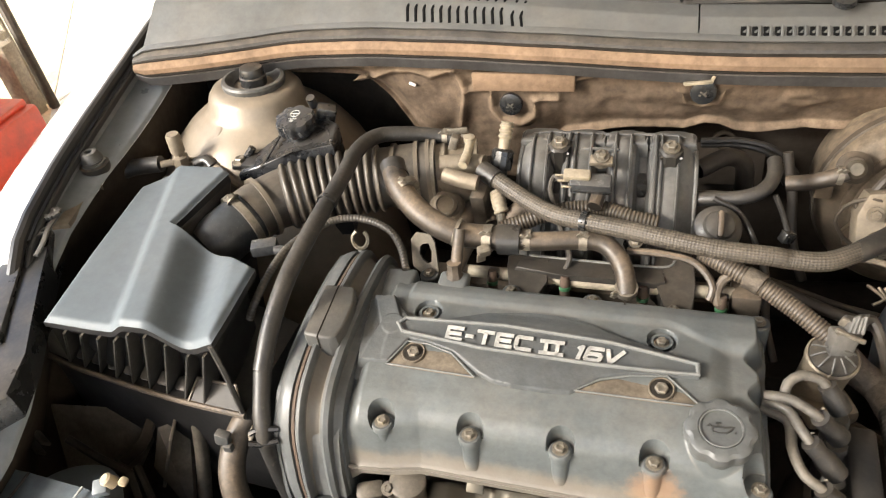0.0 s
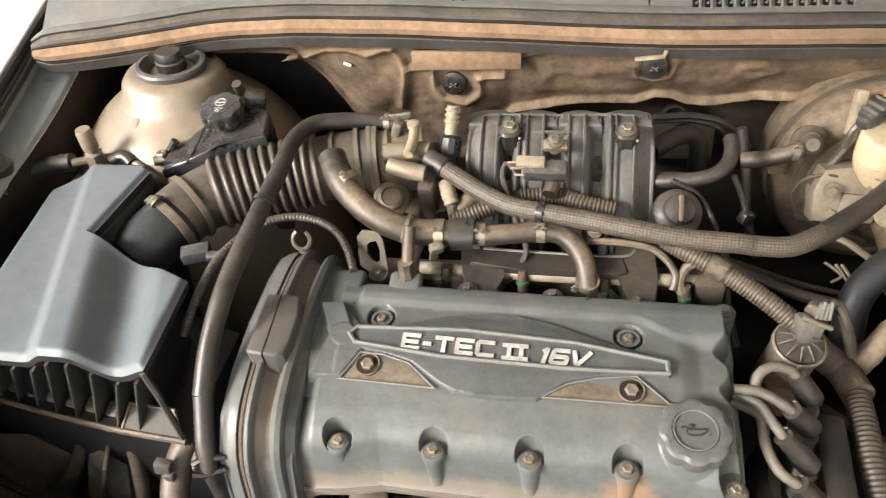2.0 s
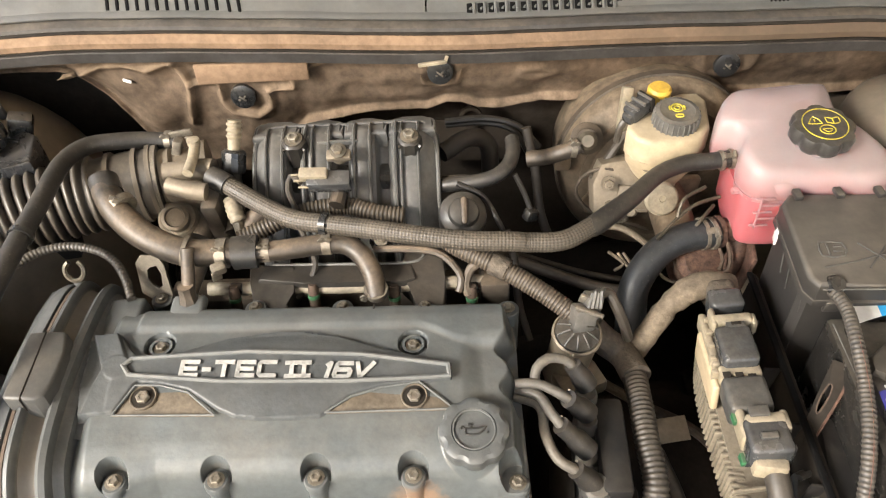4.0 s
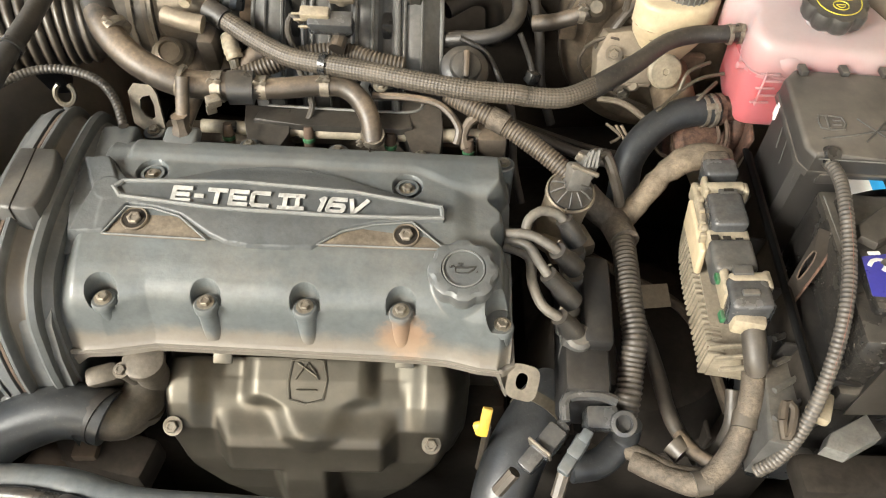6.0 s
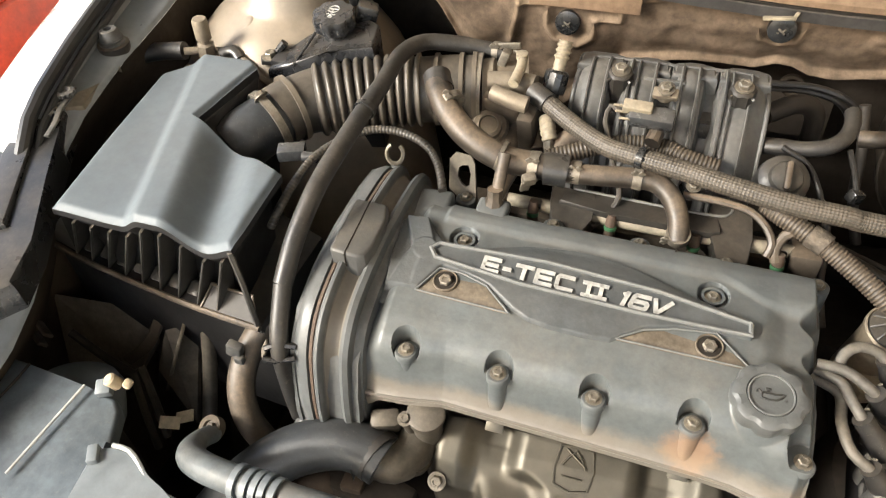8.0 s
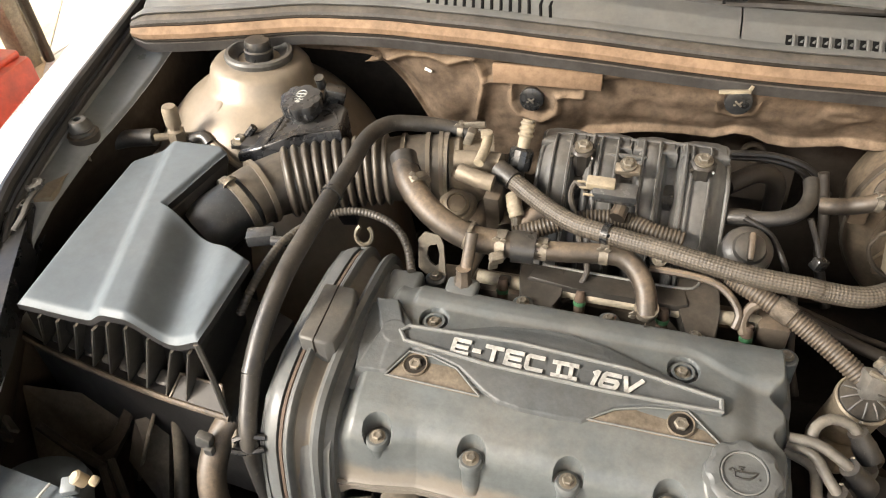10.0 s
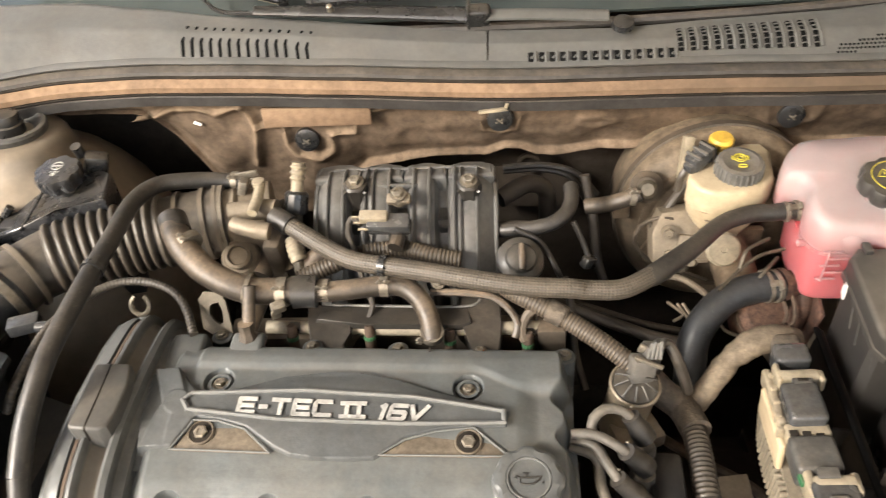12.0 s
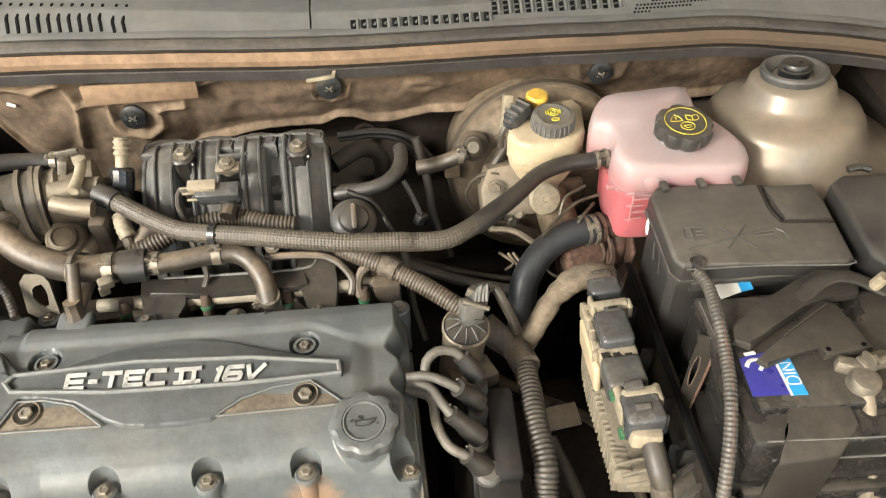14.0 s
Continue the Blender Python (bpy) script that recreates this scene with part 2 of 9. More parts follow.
PALEALLOY = material("pale_dusty_alloy", (0.205, 0.178, 0.134), 0.45, 0.15, dust=0.4, grain=40)
ALLOY = material("alloy_case", (0.150, 0.135, 0.105), 0.42, 0.4, dust=0.4, grain=40)
CONNECTOR = material("grey_connector", (0.044, 0.046, 0.048), 0.20, dust=0.14, grain=50, spec=0.55)
CREAM = material("cream_connector", (0.25, 0.212, 0.15), 0.45, dust=0.45, grain=50)
RADBLUE = material("grey_blue_tube", (0.070, 0.081, 0.086), 0.48, 0.0, dust=0.20, grain=25, spec=0.35)
GREYCOVER = material("grey_blue_plastic", (0.130, 0.146, 0.154), 0.40, dust=0.06, grain=20, vary=0.12, spec=0.4)
LAMPGREY = material("lamp_housing_plastic", (0.072, 0.088, 0.100), 0.34, dust=0.08, grain=16, vary=0.30, specks=0.25)
LEAD = material("ignition_lead", (0.078, 0.072, 0.063), 0.45, dust=0.22, grain=50)
TILE = material("floor_tile_glaze", (0.78, 0.77, 0.74), 0.25, dust=0.05, grain=4, vary=0.05, bump=0.02, piece=True)
GROUT = material("tile_grout", (0.5, 0.49, 0.46), 0.8, dust=0.2, grain=10)
SLAB = material("grey_overhead_slab", (0.26, 0.25, 0.23), 0.9, dust=0.1, grain=3, bump=0.3)
PLASTER = material("wall_plaster", (0.62, 0.56, 0.46), 0.85, dust=0.1, grain=3, bump=0.2)
STRIPE = material("red_cable_ink", (0.115, 0.030, 0.022), 0.5, dust=0.3, grain=200, vary=0.5)
REDPAINT = material("red_enamel", (0.50, 0.045, 0.015), 0.4, dust=0.12, grain=8, bump=0.1)
KHAKI = material("khaki_paint", (0.66, 0.54, 0.36), 0.6, dust=0.1, grain=6)
SERVODARK = material("dusty_dark_servo", (0.070, 0.056, 0.041), 0.45, 0.1, dust=0.80, grain=25, bump=0.3, vary=0.35, dust_colour=(0.255, 0.192, 0.130))
SERVO = material("servo_steel", (0.112, 0.086, 0.060), 0.42, 0.2, dust=0.75, grain=25, bump=0.3, vary=0.35, dust_colour=(0.255, 0.192, 0.130))
TAPE = material("loom_tape", (0.062, 0.050, 0.038), 0.7, dust=0.28, grain=60, bump=0.9, vary=0.4)


def glassy(name, colour, rough, transmission, ior=1.45, absorb=None):
    m = material(name, colour, rough, dust=0.05, grain=12, vary=0.06, bump=0.03)
    b = m.node_tree.nodes["Principled BSDF"]
    b.inputs["Transmission Weight"].default_value = transmission
    b.inputs["IOR"].default_value = ior
    return m


def fading(mat, x0, x1, colour):
    """Lets a coat of grime thicken along the car from x0 to x1, with a ragged front."""
    n, l = mat.node_tree.nodes, mat.node_tree.links
    b = n["Principled BSDF"]
    old = b.inputs["Base Color"].links[0].from_socket
    geo = n.new("ShaderNodeNewGeometry")
    xyz = n.new("ShaderNodeSeparateXYZ")
    l.new(geo.outputs["Position"], xyz.inputs[0])
    t = n.new("ShaderNodeTexNoise")
    t.inputs["Scale"].default_value = 9.0
    l.new(geo.outputs["Position"], t.inputs["Vector"])
    add = n.new("ShaderNodeMath")
    add.operation = 'MULTIPLY_ADD'
    add.inputs[1].default_value = 0.3
    l.new(t.outputs[0], add.inputs[0])
    l.new(xyz.outputs[0], add.inputs[2])
    r = n.new("ShaderNodeMapRange")
    r.inputs[1].default_value, r.inputs[2].default_value = x0 + 0.15, x1 + 0.15
    r.inputs[4].default_value = 0.85
    l.new(add.outputs[0], r.inputs[0])
    m = n.new("ShaderNodeMix")
    m.data_type = 'RGBA'
    l.new(r.outputs[0], m.inputs[0])
    l.new(old, m.inputs[6])
    m.inputs[7].default_value = (*colour, 1.0)
    l.new(m.outputs[2], b.inputs["Base Color"])


fading(SEALTAN, 0.05, 0.5, (0.075, 0.058, 0.043))


def milky(name, colour, scatter):
    m = material(name, colour, 0.44, dust=0.04, grain=10, vary=0.06, bump=0.03)
    b = m.node_tree.nodes["Principled BSDF"]
    b.inputs["Subsurface Weight"].default_value = 0.6
    b.inputs["Subsurface Radius"].default_value = scatter
    b.inputs["Subsurface Scale"].default_value = 0.02
    return m


TANK = milky("milky_pink_plastic", (0.315, 0.246, 0.246), (1.0, 0.5, 0.45))


def stained_low(mat, low, high, colour):
    """Lets the coolant's stain fade out up the milky wall between two heights."""
    n, l = mat.node_tree.nodes, mat.node_tree.links
    b = n["Principled BSDF"]
    old = b.inputs["Base Color"].links[0].from_socket
    geo = n.new("ShaderNodeNewGeometry")
    xyz = n.new("ShaderNodeSeparateXYZ")
    l.new(geo.outputs["Position"], xyz.inputs[0])
    t = n.new("ShaderNodeTexNoise")
    t.inputs["Scale"].default_value = 14.0
    l.new(geo.outputs["Position"], t.inputs["Vector"])
    add = n.new("ShaderNodeMath")
    add.operation = 'MULTIPLY_ADD'
    add.inputs[1].default_value = 0.05
    l.new(t.outputs[0], add.inputs[0])
    l.new(xyz.outputs[2], add.inputs[2])
    r = n.new("ShaderNodeMapRange")
    r.inputs[1].default_value, r.inputs[2].default_value = high + 0.025, low + 0.025
    r.inputs[4].default_value = 0.9
    l.new(add.outputs[0], r.inputs[0])
    m = n.new("ShaderNodeMix")
    m.data_type = 'RGBA'
    l.new(r.outputs[0], m.inputs[0])
    l.new(old, m.inputs[6])
    m.inputs[7].default_value = (*colour, 1.0)
    l.new(m.outputs[2], b.inputs["Base Color"])


COOLANT = milky("pink_coolant", (0.42, 0.12, 0.135), (1.0, 0.25, 0.25))
stained_low(TANK, 0.892, 0.930, (0.36, 0.170, 0.180))
GLASS = glassy("windscreen_glass", (0.035, 0.045, 0.045), 0.06, 0.0)

# ---- shapes ----
PLACE = {}


def thing(name, at, label, category, group="", kind=""):
    ob = new(name)
    ob.empty_display_size = 0.03
    ob.location = at
    PLACE[ob] = Matrix.Translation(at)
    return tagged(ob, label, category, group, kind)


def part(name, shape, mat, parent=None, label="", angle=35):
    v, f = shape
    me = bpy.data.meshes.new(name)
    me.from_pydata([tuple(p) for p in v], [], f)
    me.validate()
    bm = bmesh.new()
    bm.from_mesh(me)
    bmesh.ops.recalc_face_normals(bm, faces=bm.faces)
    bm.to_mesh(me)
    bm.free()
    me.shade_smooth()
    me.set_sharp_from_angle(angle=radians(angle))
    me.materials.append(mat)
    ob = new(name, me)
    if parent is not None:
        ob.parent = parent
        ob.matrix_parent_inverse = PLACE.get(parent, Matrix()).inverted()
    if label:
        ob["label"] = label
    return ob


def single(name, shape, mat, label, category, group="", kind="", angle=35):
    return tagged(part(name, shape, mat, None, "", angle), label, category, group, kind)


def join(*shapes):
    v, f = [], []
    for a, b in shapes:
        o = len(v)
        v += list(a)
        f += [tuple(i + o for i in q) for q in b]
    return v, f


def moved(shape, m):
    return [m @ Vector(p) for p in shape[0]], shape[1]


def smooth_path(pts, step=0.006, closed=False):
    """Points along a Catmull-Rom curve, with the share of the length at each."""
    p = [Vector(q) for q in pts]
    out = []
    k = len(p)
    for i in range(k - 1):
        a = p[i - 1] if i else p[0] * 2 - p[1]
        b, c = p[i], p[i + 1]
        d = p[i + 2] if i + 2 < k else p[-1] * 2 - p[-2]
        n = max(2, int((c - b).length / step))
        for j in range(n):
            t = j / n
            out.append(0.5 * ((2 * b) + (c - a) * t + (2 * a - 5 * b + 4 * c - d) * t * t + (3 * b - a - 3 * c + d) * t ** 3))
    out.append(p[-1])
    s = [0.0]
    for a, b in zip(out, out[1:]):
        s.append(s[-1] + (b - a).length)
    return out, s


def tube(pts, r, n=14, step=0.006, caps=True, flat=None, weave=None):
    """A hose or rod along pts. r: metres, or a function of (length so far, whole length). flat: (direction, share) squashes it. weave: (strands, pitch, height) of a braid."""
    p, s = smooth_path(pts, step)
    v, f = [], []
    up = None
    for i, q in enumerate(p):
        d = (p[min(i + 1, len(p) - 1)] - p[max(i - 1, 0)]).normalized()
        if up is None:
            up = d.orthogonal().normalized()
        up = (up - d * up.dot(d)).normalized()
        side = d.cross(up)
        rad = r(s[i], s[-1]) if callable(r) else r
        for j in range(n):
            a = 2 * math.pi * j / n
            k = rad
            if weave:
                k += weave[2] * math.cos(weave[0] * a + 2 * math.pi * s[i] / weave[1]) * math.cos(weave[0] * a - 2 * math.pi * s[i] / weave[1])
            off = up * math.cos(a) * k + side * math.sin(a) * k
            if flat:
                w = Vector(flat[0]).normalized()
                off -= w * off.dot(w) * (1 - flat[1])
            v.append(q + off)
    for i in range(len(p) - 1):
        for j in range(n):
            f.append((i * n + j, i * n + (j + 1) % n, (i + 1) * n + (j + 1) % n, (i + 1) * n + j))
    if caps:
        f.append(tuple(range(n))[::-1])
        f.append(tuple(range((len(p) - 1) * n, len(p) * n)))
    return v, f


def rod(pts, r, n=6):
    """Straight bars from point to point, meeting at their ends."""
    shapes = []
    for a, b in zip(pts, pts[1:]):
        a, b = Vector(a), Vector(b)
        d = (b - a).normalized() * r * 0.6
        shapes.append(tube([a - d, b + d], r, n, 1.0))
    return join(*shapes)


def ridged(r, amp, pitch):
    return lambda s, whole: r + amp * (0.5 + 0.5 * math.cos(2 * math.pi * s / pitch))


def axes(axis):
    w = Vector(axis).normalized()
    u = w.cross(Vector((0, 1, 0)) if abs(w.y) < 0.8 else Vector((1, 0, 0))).normalized()
    return u, w.cross(u), w


def lathe(profile, at, axis=(0, 0, 1), n=28, lobes=0, lobe=0.0, lobe_from=0.0):
    """A turned shape: profile of (radius, height) along axis. lobes: grip lobes round the rim."""
    u, v_, w = axes(axis)
    at = Vector(at)
    v, f = [], []
    for r, h in profile:
        for j in range(n):
            a = 2 * math.pi * j / n
            k = r * (1 + lobe - 2 * lobe * (0.5 - 0.5 * math.cos(lobes * a)) ** 2.2) if lobes and r > lobe_from else r
            v.append(at + u * math.cos(a) * k + v_ * math.sin(a) * k + w * h)
    m = len(profile)
    for i in range(m - 1):
        for j in range(n):
            f.append((i * n + j, i * n + (j + 1) % n, (i + 1) * n + (j + 1) % n, (i + 1) * n + j))
    f.append(tuple(range(n))[::-1])
    f.append(tuple(range((m - 1) * n, m * n)))
    return v, f


def from_bm(bm):
    bm.verts.index_update()
    out = [v.co.copy() for v in bm.verts], [tuple(v.index for v in q.verts) for q in bm.faces]
    bm.free()
    return out


def block(size, at, bevel=0.003, turn=(0, 0, 0), taper=1.0, segments=2):
    """A rounded box of that size round the point at. taper: the top's share of the base."""
    bm = bmesh.new()
    bmesh.ops.create_cube(bm, size=1.0)
    for q in bm.verts:
        k = taper if q.co.z > 0 else 1.0
        q.co = Vector((q.co.x * size[0] * k, q.co.y * size[1] * k, q.co.z * size[2]))
    if bevel:
        bmesh.ops.bevel(bm, geom=list(bm.edges), offset=bevel, segments=segments, profile=0.5, affect='EDGES')
    m = pose(*at, *turn)
    for q in bm.verts:
        q.co = m @ q.co
    return from_bm(bm)


def prism(poly, low, high, bevel=0.0, segments=2):
    """A plate or block with the outline poly, from low(x, y) to high(x, y), or between two heights."""
    lo = low if callable(low) else (lambda x, y: low)
    hi = high if callable(high) else (lambda x, y: high)
    bm = bmesh.new()
    a = [bm.verts.new((x, y, hi(x, y))) for x, y in poly]
    b = [bm.verts.new((x, y, lo(x, y))) for x, y in poly]
    top = bm.faces.new(a)
    bm.faces.new(b[::-1])
    k = len(poly)
    for i in range(k):
        bm.faces.new((a[i], b[i], b[(i + 1) % k], a[(i + 1) % k]))
    if bevel:
        bmesh.ops.bevel(bm, geom=list(top.edges), offset=bevel, segments=segments, profile=0.5, affect='EDGES')
    bmesh.ops.triangulate(bm, faces=[q for q in bm.faces if len(q.verts) > 4])
    return from_bm(bm)


def sheet(fn, nu, nv, drop=None, flip=False):
    """A formed surface: fn(u, v) gives a point for u, v from 0 to 1. drop: a vector by which its rim is carried back to give it depth."""
    v = [Vector(fn(i / nu, j / nv)) for j in range(nv + 1) for i in range(nu + 1)]
    w = nu + 1
    f = [(j * w + i, j * w + i + 1, (j + 1) * w + i + 1, (j + 1) * w + i) for j in range(nv) for i in range(nu)]
    if drop is not None:
        rim = [i for i in range(w)] + [j * w + nu for j in range(1, nv + 1)] + [nv * w + i for i in range(nu - 1, -1, -1)] + [j * w for j in range(nv - 1, 0, -1)]
        o = len(v)
        v += [v[i] + Vector(drop) for i in rim]
        k = len(rim)
        f += [(rim[i], o + i, o + (i + 1) % k, rim[(i + 1) % k]) for i in range(k)]
        f.append(tuple(range(o, o + k)))
    return v, f


def sm(a, b, x):
    t = min(1.0, max(0.0, (x - a) / (b - a)))
    return t * t * (3 - 2 * t)


def curve_at(keys, x):
    """Straight from key to key: keys are (x, value)."""
    if x <= keys[0][0]:
        return keys[0][1]
    for (a, p), (b, q) in zip(keys, keys[1:]):
        if x <= b:
            return p + (q - p) * (x - a) / (b - a)
    return keys[-1][1]


def band(at, axis, r, width, thick=0.0012):
    return lathe([(r, -width / 2), (r + thick, -width / 2), (r + thick, width / 2), (r, width / 2)], at, axis, 20)


def hex_bolt(at, axis=(0, 0, 1), r=0.006, washer=True):
    u, v_, w = axes(axis)
    a = lathe([(r * 1.5, 0), (r * 1.5, r * 0.25)], at, axis, 18) if washer else ([], [])
    b = lathe([(r, r * 0.2), (r, r * 0.95), (r * 0.85, r * 1.1), (r * 0.5, r * 1.1), (r * 0.45, r * 0.95)], at, axis, 6)
    return join(a, b)


def clip_band(parent, at, axis, r, width=0.008):
    """A spring clamp round a hose, with two raised tabs."""
    c = part("clamp", band(at, axis, r, width), CLAMP, parent, "spring steel hose clamp")
    u, v_, w = axes(axis)
    for s in (-1, 1):
        q = Vector(at) + u * (r + 0.004) * 0.8 + v_ * (r + 0.003) * 0.6 * 1 + w * s * width * 0.35
        part("tab", block((0.006, 0.002, 0.007), q, 0.0006, (20, 35, 15)), CLAMP, c)
    return c

# ---- the workshop ----
floor = single("floor", block((14, 14, 0.1), (-1.0, 0.5, -0.05), 0), GROUT, "pale glazed tile floor of the workshop", "floor", kind="structure")
wall_north = single("wall_north", block((14, 0.2, 4.0), (-1.0, 5.1, 2.0), 0), PLASTER, "plain cream plastered workshop wall behind the car", "wall", kind="structure")
wall_east = single("wall_east", block((0.2, 9.0, 4.0), (3.2, 0.6, 2.0), 0), PLASTER, "plain cream plastered workshop side wall", "wall", kind="structure")
# unseen slab, added and placed to cut the overhead sky and darken the bay
ceiling = single("ceiling", block((6.4, 9.6, 0.15), (0.8, 2.4, 3.2), 0), SLAB, "unseen overhead slab added to keep sky light off the bay", "ceiling", kind="structure")

strip = single("painted_strip", prism([(-2.45, 2.16), (-4.25, 5.0), (-5.4, 5.0), (-5.4, 4.2), (-3.2, 1.7)], 0.014, 0.016), KHAKI, "tan painted walkway strip on the workshop floor", "floor marking", kind="structure")
press = thing("red_machine", (-2.75, 1.55, 0.0), "red enamelled steel workshop machine on the tiles", "machine")
part("base", block((0.95, 1.25, 0.28), (-2.655, 1.32, 0.14), 0.02), REDPAINT, press)
part("upper_box", block((0.86, 1.10, 0.34), (-2.72, 1.34, 0.47), 0.02, taper=0.9), REDPAINT, press)
part("rim", block((0.92, 1.20, 0.03), (-2.67, 1.33, 0.29), 0.01), REDPAINT, press)
part("foot", block((0.12, 0.16, 0.05), (-2.44, 1.98, 0.025), 0.01), REDPAINT, press)
stand = thing("metal_stand", (-2.62, 2.33, 0.0), "pale steel stand with a leaning brown bar beside the red machine", "stand")
for sx, sy in ((-2.62, 2.30), (-2.74, 2.14)):
    part("leg", block((0.09, 0.07, 0.34), (sx, sy, 0.17), 0.004), CREAM, stand)
part("shelf", block((0.30, 0.30, 0.03), (-2.80, 2.25, 0.34), 0.004), CREAM, stand)
part("panel", block((0.46, 0.03, 0.75), (-3.02, 2.42, 0.48), 0.004, (0, 0, 35)), LABEL, stand, "white sheet panel")
part("bar", tube([(-2.56, 2.36, 0.0), (-2.75, 2.53, 0.42), (-2.95, 2.70, 0.86)], 0.022, 10, 0.1), DIM, stand, "brown leaning bar")
part("bar", tube([(-2.62, 2.38, 0.0), (-2.82, 2.54, 0.42), (-3.02, 2.71, 0.86)], 0.012, 10, 0.1), CREAM, stand)

# ---- the car's body ----
car = thing("car_body", (0.04, 0.85, 0.0), "champagne silver saloon car with its engine bay open", "car")


def fender(side):
    """Inner gutter, outer paint and rubber edge of a wing; side -1 or 1 from the car's middle."""
    mid = 0.045
    x0 = mid + side * 0.79

    def top(y):
        return curve_at([(-0.2, 0.76), (0.3, 0.845), (0.42, 0.900), (0.48, 0.948), (0.53, 0.964), (0.65, 0.98), (0.9, 1.0), (1.6, 1.05)], y)

    def shift(y):
        return -0.025 + 0.187 * (max(y, 0.35) - 0.67)

    def outer(u, v):
        y = -0.15 + 1.9 * v
        prof = [(0.0, 0.0), (0.015, 0.002), (0.05, -0.006), (0.09, -0.03), (0.12, -0.09), (0.13, -0.2), (0.125, -0.45)]
        k = u * (len(prof) - 1)
        i = min(int(k), len(prof) - 2)
        a, b = prof[i], prof[i + 1]
        t = k - i
        return (x0 + side * (shift(y) + a[0] + (b[0] - a[0]) * t), y, top(y) + a[1] + (b[1] - a[1]) * t)

    def gutter(u, v):
        y = -0.15 + 1.1 * v
        prof = [(0.0, -0.004), (-0.010, -0.012), (-0.016, -0.026), (-0.03, -0.028), (-0.050, -0.030), (-0.062, -0.032), (-0.066, -0.037)]
        k = u * (len(prof) - 1)
        i = min(int(k), len(prof) - 2)
        a, b = prof[i], prof[i + 1]
        t = k - i
        reach = curve_at([(-0.15, 0.55), (0.50, 0.55), (0.62, 0.7), (0.70, 0.9), (0.78, 1.0), (1.0, 1.05)], y)
        return (x0 + side * (shift(y) + (a[0] + (b[0] - a[0]) * t) * reach), y, top(y) + a[1] + (b[1] - a[1]) * t)

    wing = part("wing", sheet(outer, 18, 24), WHITEPAINT, car, "pale painted front wing")
    part("gutter", sheet(gutter, 21, 24), LEDGE, car, "grey painted ledge inside the wing")
    def drop(u, v):
        x, y, z = gutter(1.0, v)
        return (x + (-0.09 * sm(0.74, 0.62, y) if side < 0 else -0.001) * u, y, z - 0.16 * u - 0.0005)

    # the shade under the ledge is put into this wall's dark colour
    part("inner_wall", sheet(drop, 4, 24), SHADEBROWN, car, "inner wall below the ledge, coloured dark for its shade")
    pts = [(x0 + side * (shift(y) - 0.008), y, top(y) + 0.002) for y in (-0.15, 0.2, 0.35, 0.43, 0.49, 0.56, 0.65, 0.8, 0.95, 1.2)]
    part("edge_seal", tube(pts, 0.0078, 10, 0.05), SEALBLACK, car, "black rubber seal along the wing")
    part("edge_seal", tube([(a - side * 0.011, b, c - 0.011) for a, b, c in pts], 0.0050, 10, 0.05), SEALBLACK, car)


fender(-1)
fender(1)


def strut_tower(at, lean):
    """A pressed dome with the rubber-ringed strut mount on top."""
    x, y, z = at
    ax = Vector((lean, 0.05, 1)).normalized()
    if lean < 0:
        dome = [(0.24, -0.30), (0.205, -0.165), (0.178, -0.122), (0.150, -0.104), (0.124, -0.096), (0.106, -0.087), (0.096, -0.074), (0.092, -0.058), (0.086, -0.048), (0.074, -0.042), (0.061, -0.038), (0.053, -0.030), (0.050, -0.014), (0.044, -0.008), (0.034, -0.006)]
    else:
        dome = [(0.20, -0.32), (0.178, -0.20), (0.160, -0.145), (0.142, -0.108), (0.122, -0.080), (0.104, -0.060), (0.088, -0.047), (0.075, -0.039), (0.068, -0.032), (0.064, -0.016), (0.058, -0.008), (0.046, -0.006)]
    t = part("strut_tower", lathe(dome, at, ax, 48), SILVER, car, "champagne painted strut tower dome", 50)
    k = 0.80 if lean < 0 else 0.90
    tall = 1.0 if lean < 0 else 1.7
    part("mount_ring", lathe([(r * k, h) for r, h in ((0.047, -0.008), (0.049, 0.0), (0.047, 0.003), (0.042, 0.004), (0.038, 0.0), (0.030, -0.004), (0.028, -0.012))], at, ax, 40), RIBGREY, t, "black rubber mount ring")
    part("mount_cap", lathe([(r, h * tall) for r, h in ((0.018, -0.01), (0.0185, 0.003), (0.0165, 0.004), (0.0165, 0.008), (0.015, 0.0105), (0.008, 0.011))], at, ax, 28), BLACK, t, "black plastic strut cap")
    return t


tower_left = strut_tower((-0.535, 0.822, 0.980), 0.06)
tower_right = strut_tower((0.610, 0.784, 0.966), -0.06)
part("pad", lathe([(0.030, -0.012), (0.0265, -0.0030), (0.0235, 0.0012), (0.020, 0.0022), (0.006, 0.0024)], (-0.5786, 0.7515, 0.9400), (-0.27, -0.44, 0.86), 36), SILVER, tower_left, "", 80)
part("bolt", hex_bolt((0.592, 0.700, 0.906), (0, -0.6, 0.8), 0.005), STEEL, tower_right)

for wx in (-0.66, 0.74):
    tyre = part("tyre", lathe([(0.20, -0.09), (0.29, -0.095), (0.315, -0.07), (0.315, 0.07), (0.29, 0.095), (0.20, 0.09)], (wx, 0.78, 0.315), (1, 0, 0), 40), RUBBER, car, "black front tyre")
    part("rim", lathe([(0.20, -0.08), (0.19, 0.06), (0.06, 0.08)], (wx, 0.78, 0.315), (1 if wx > 0 else -1, 0, 0), 32), ALLOY, tyre)
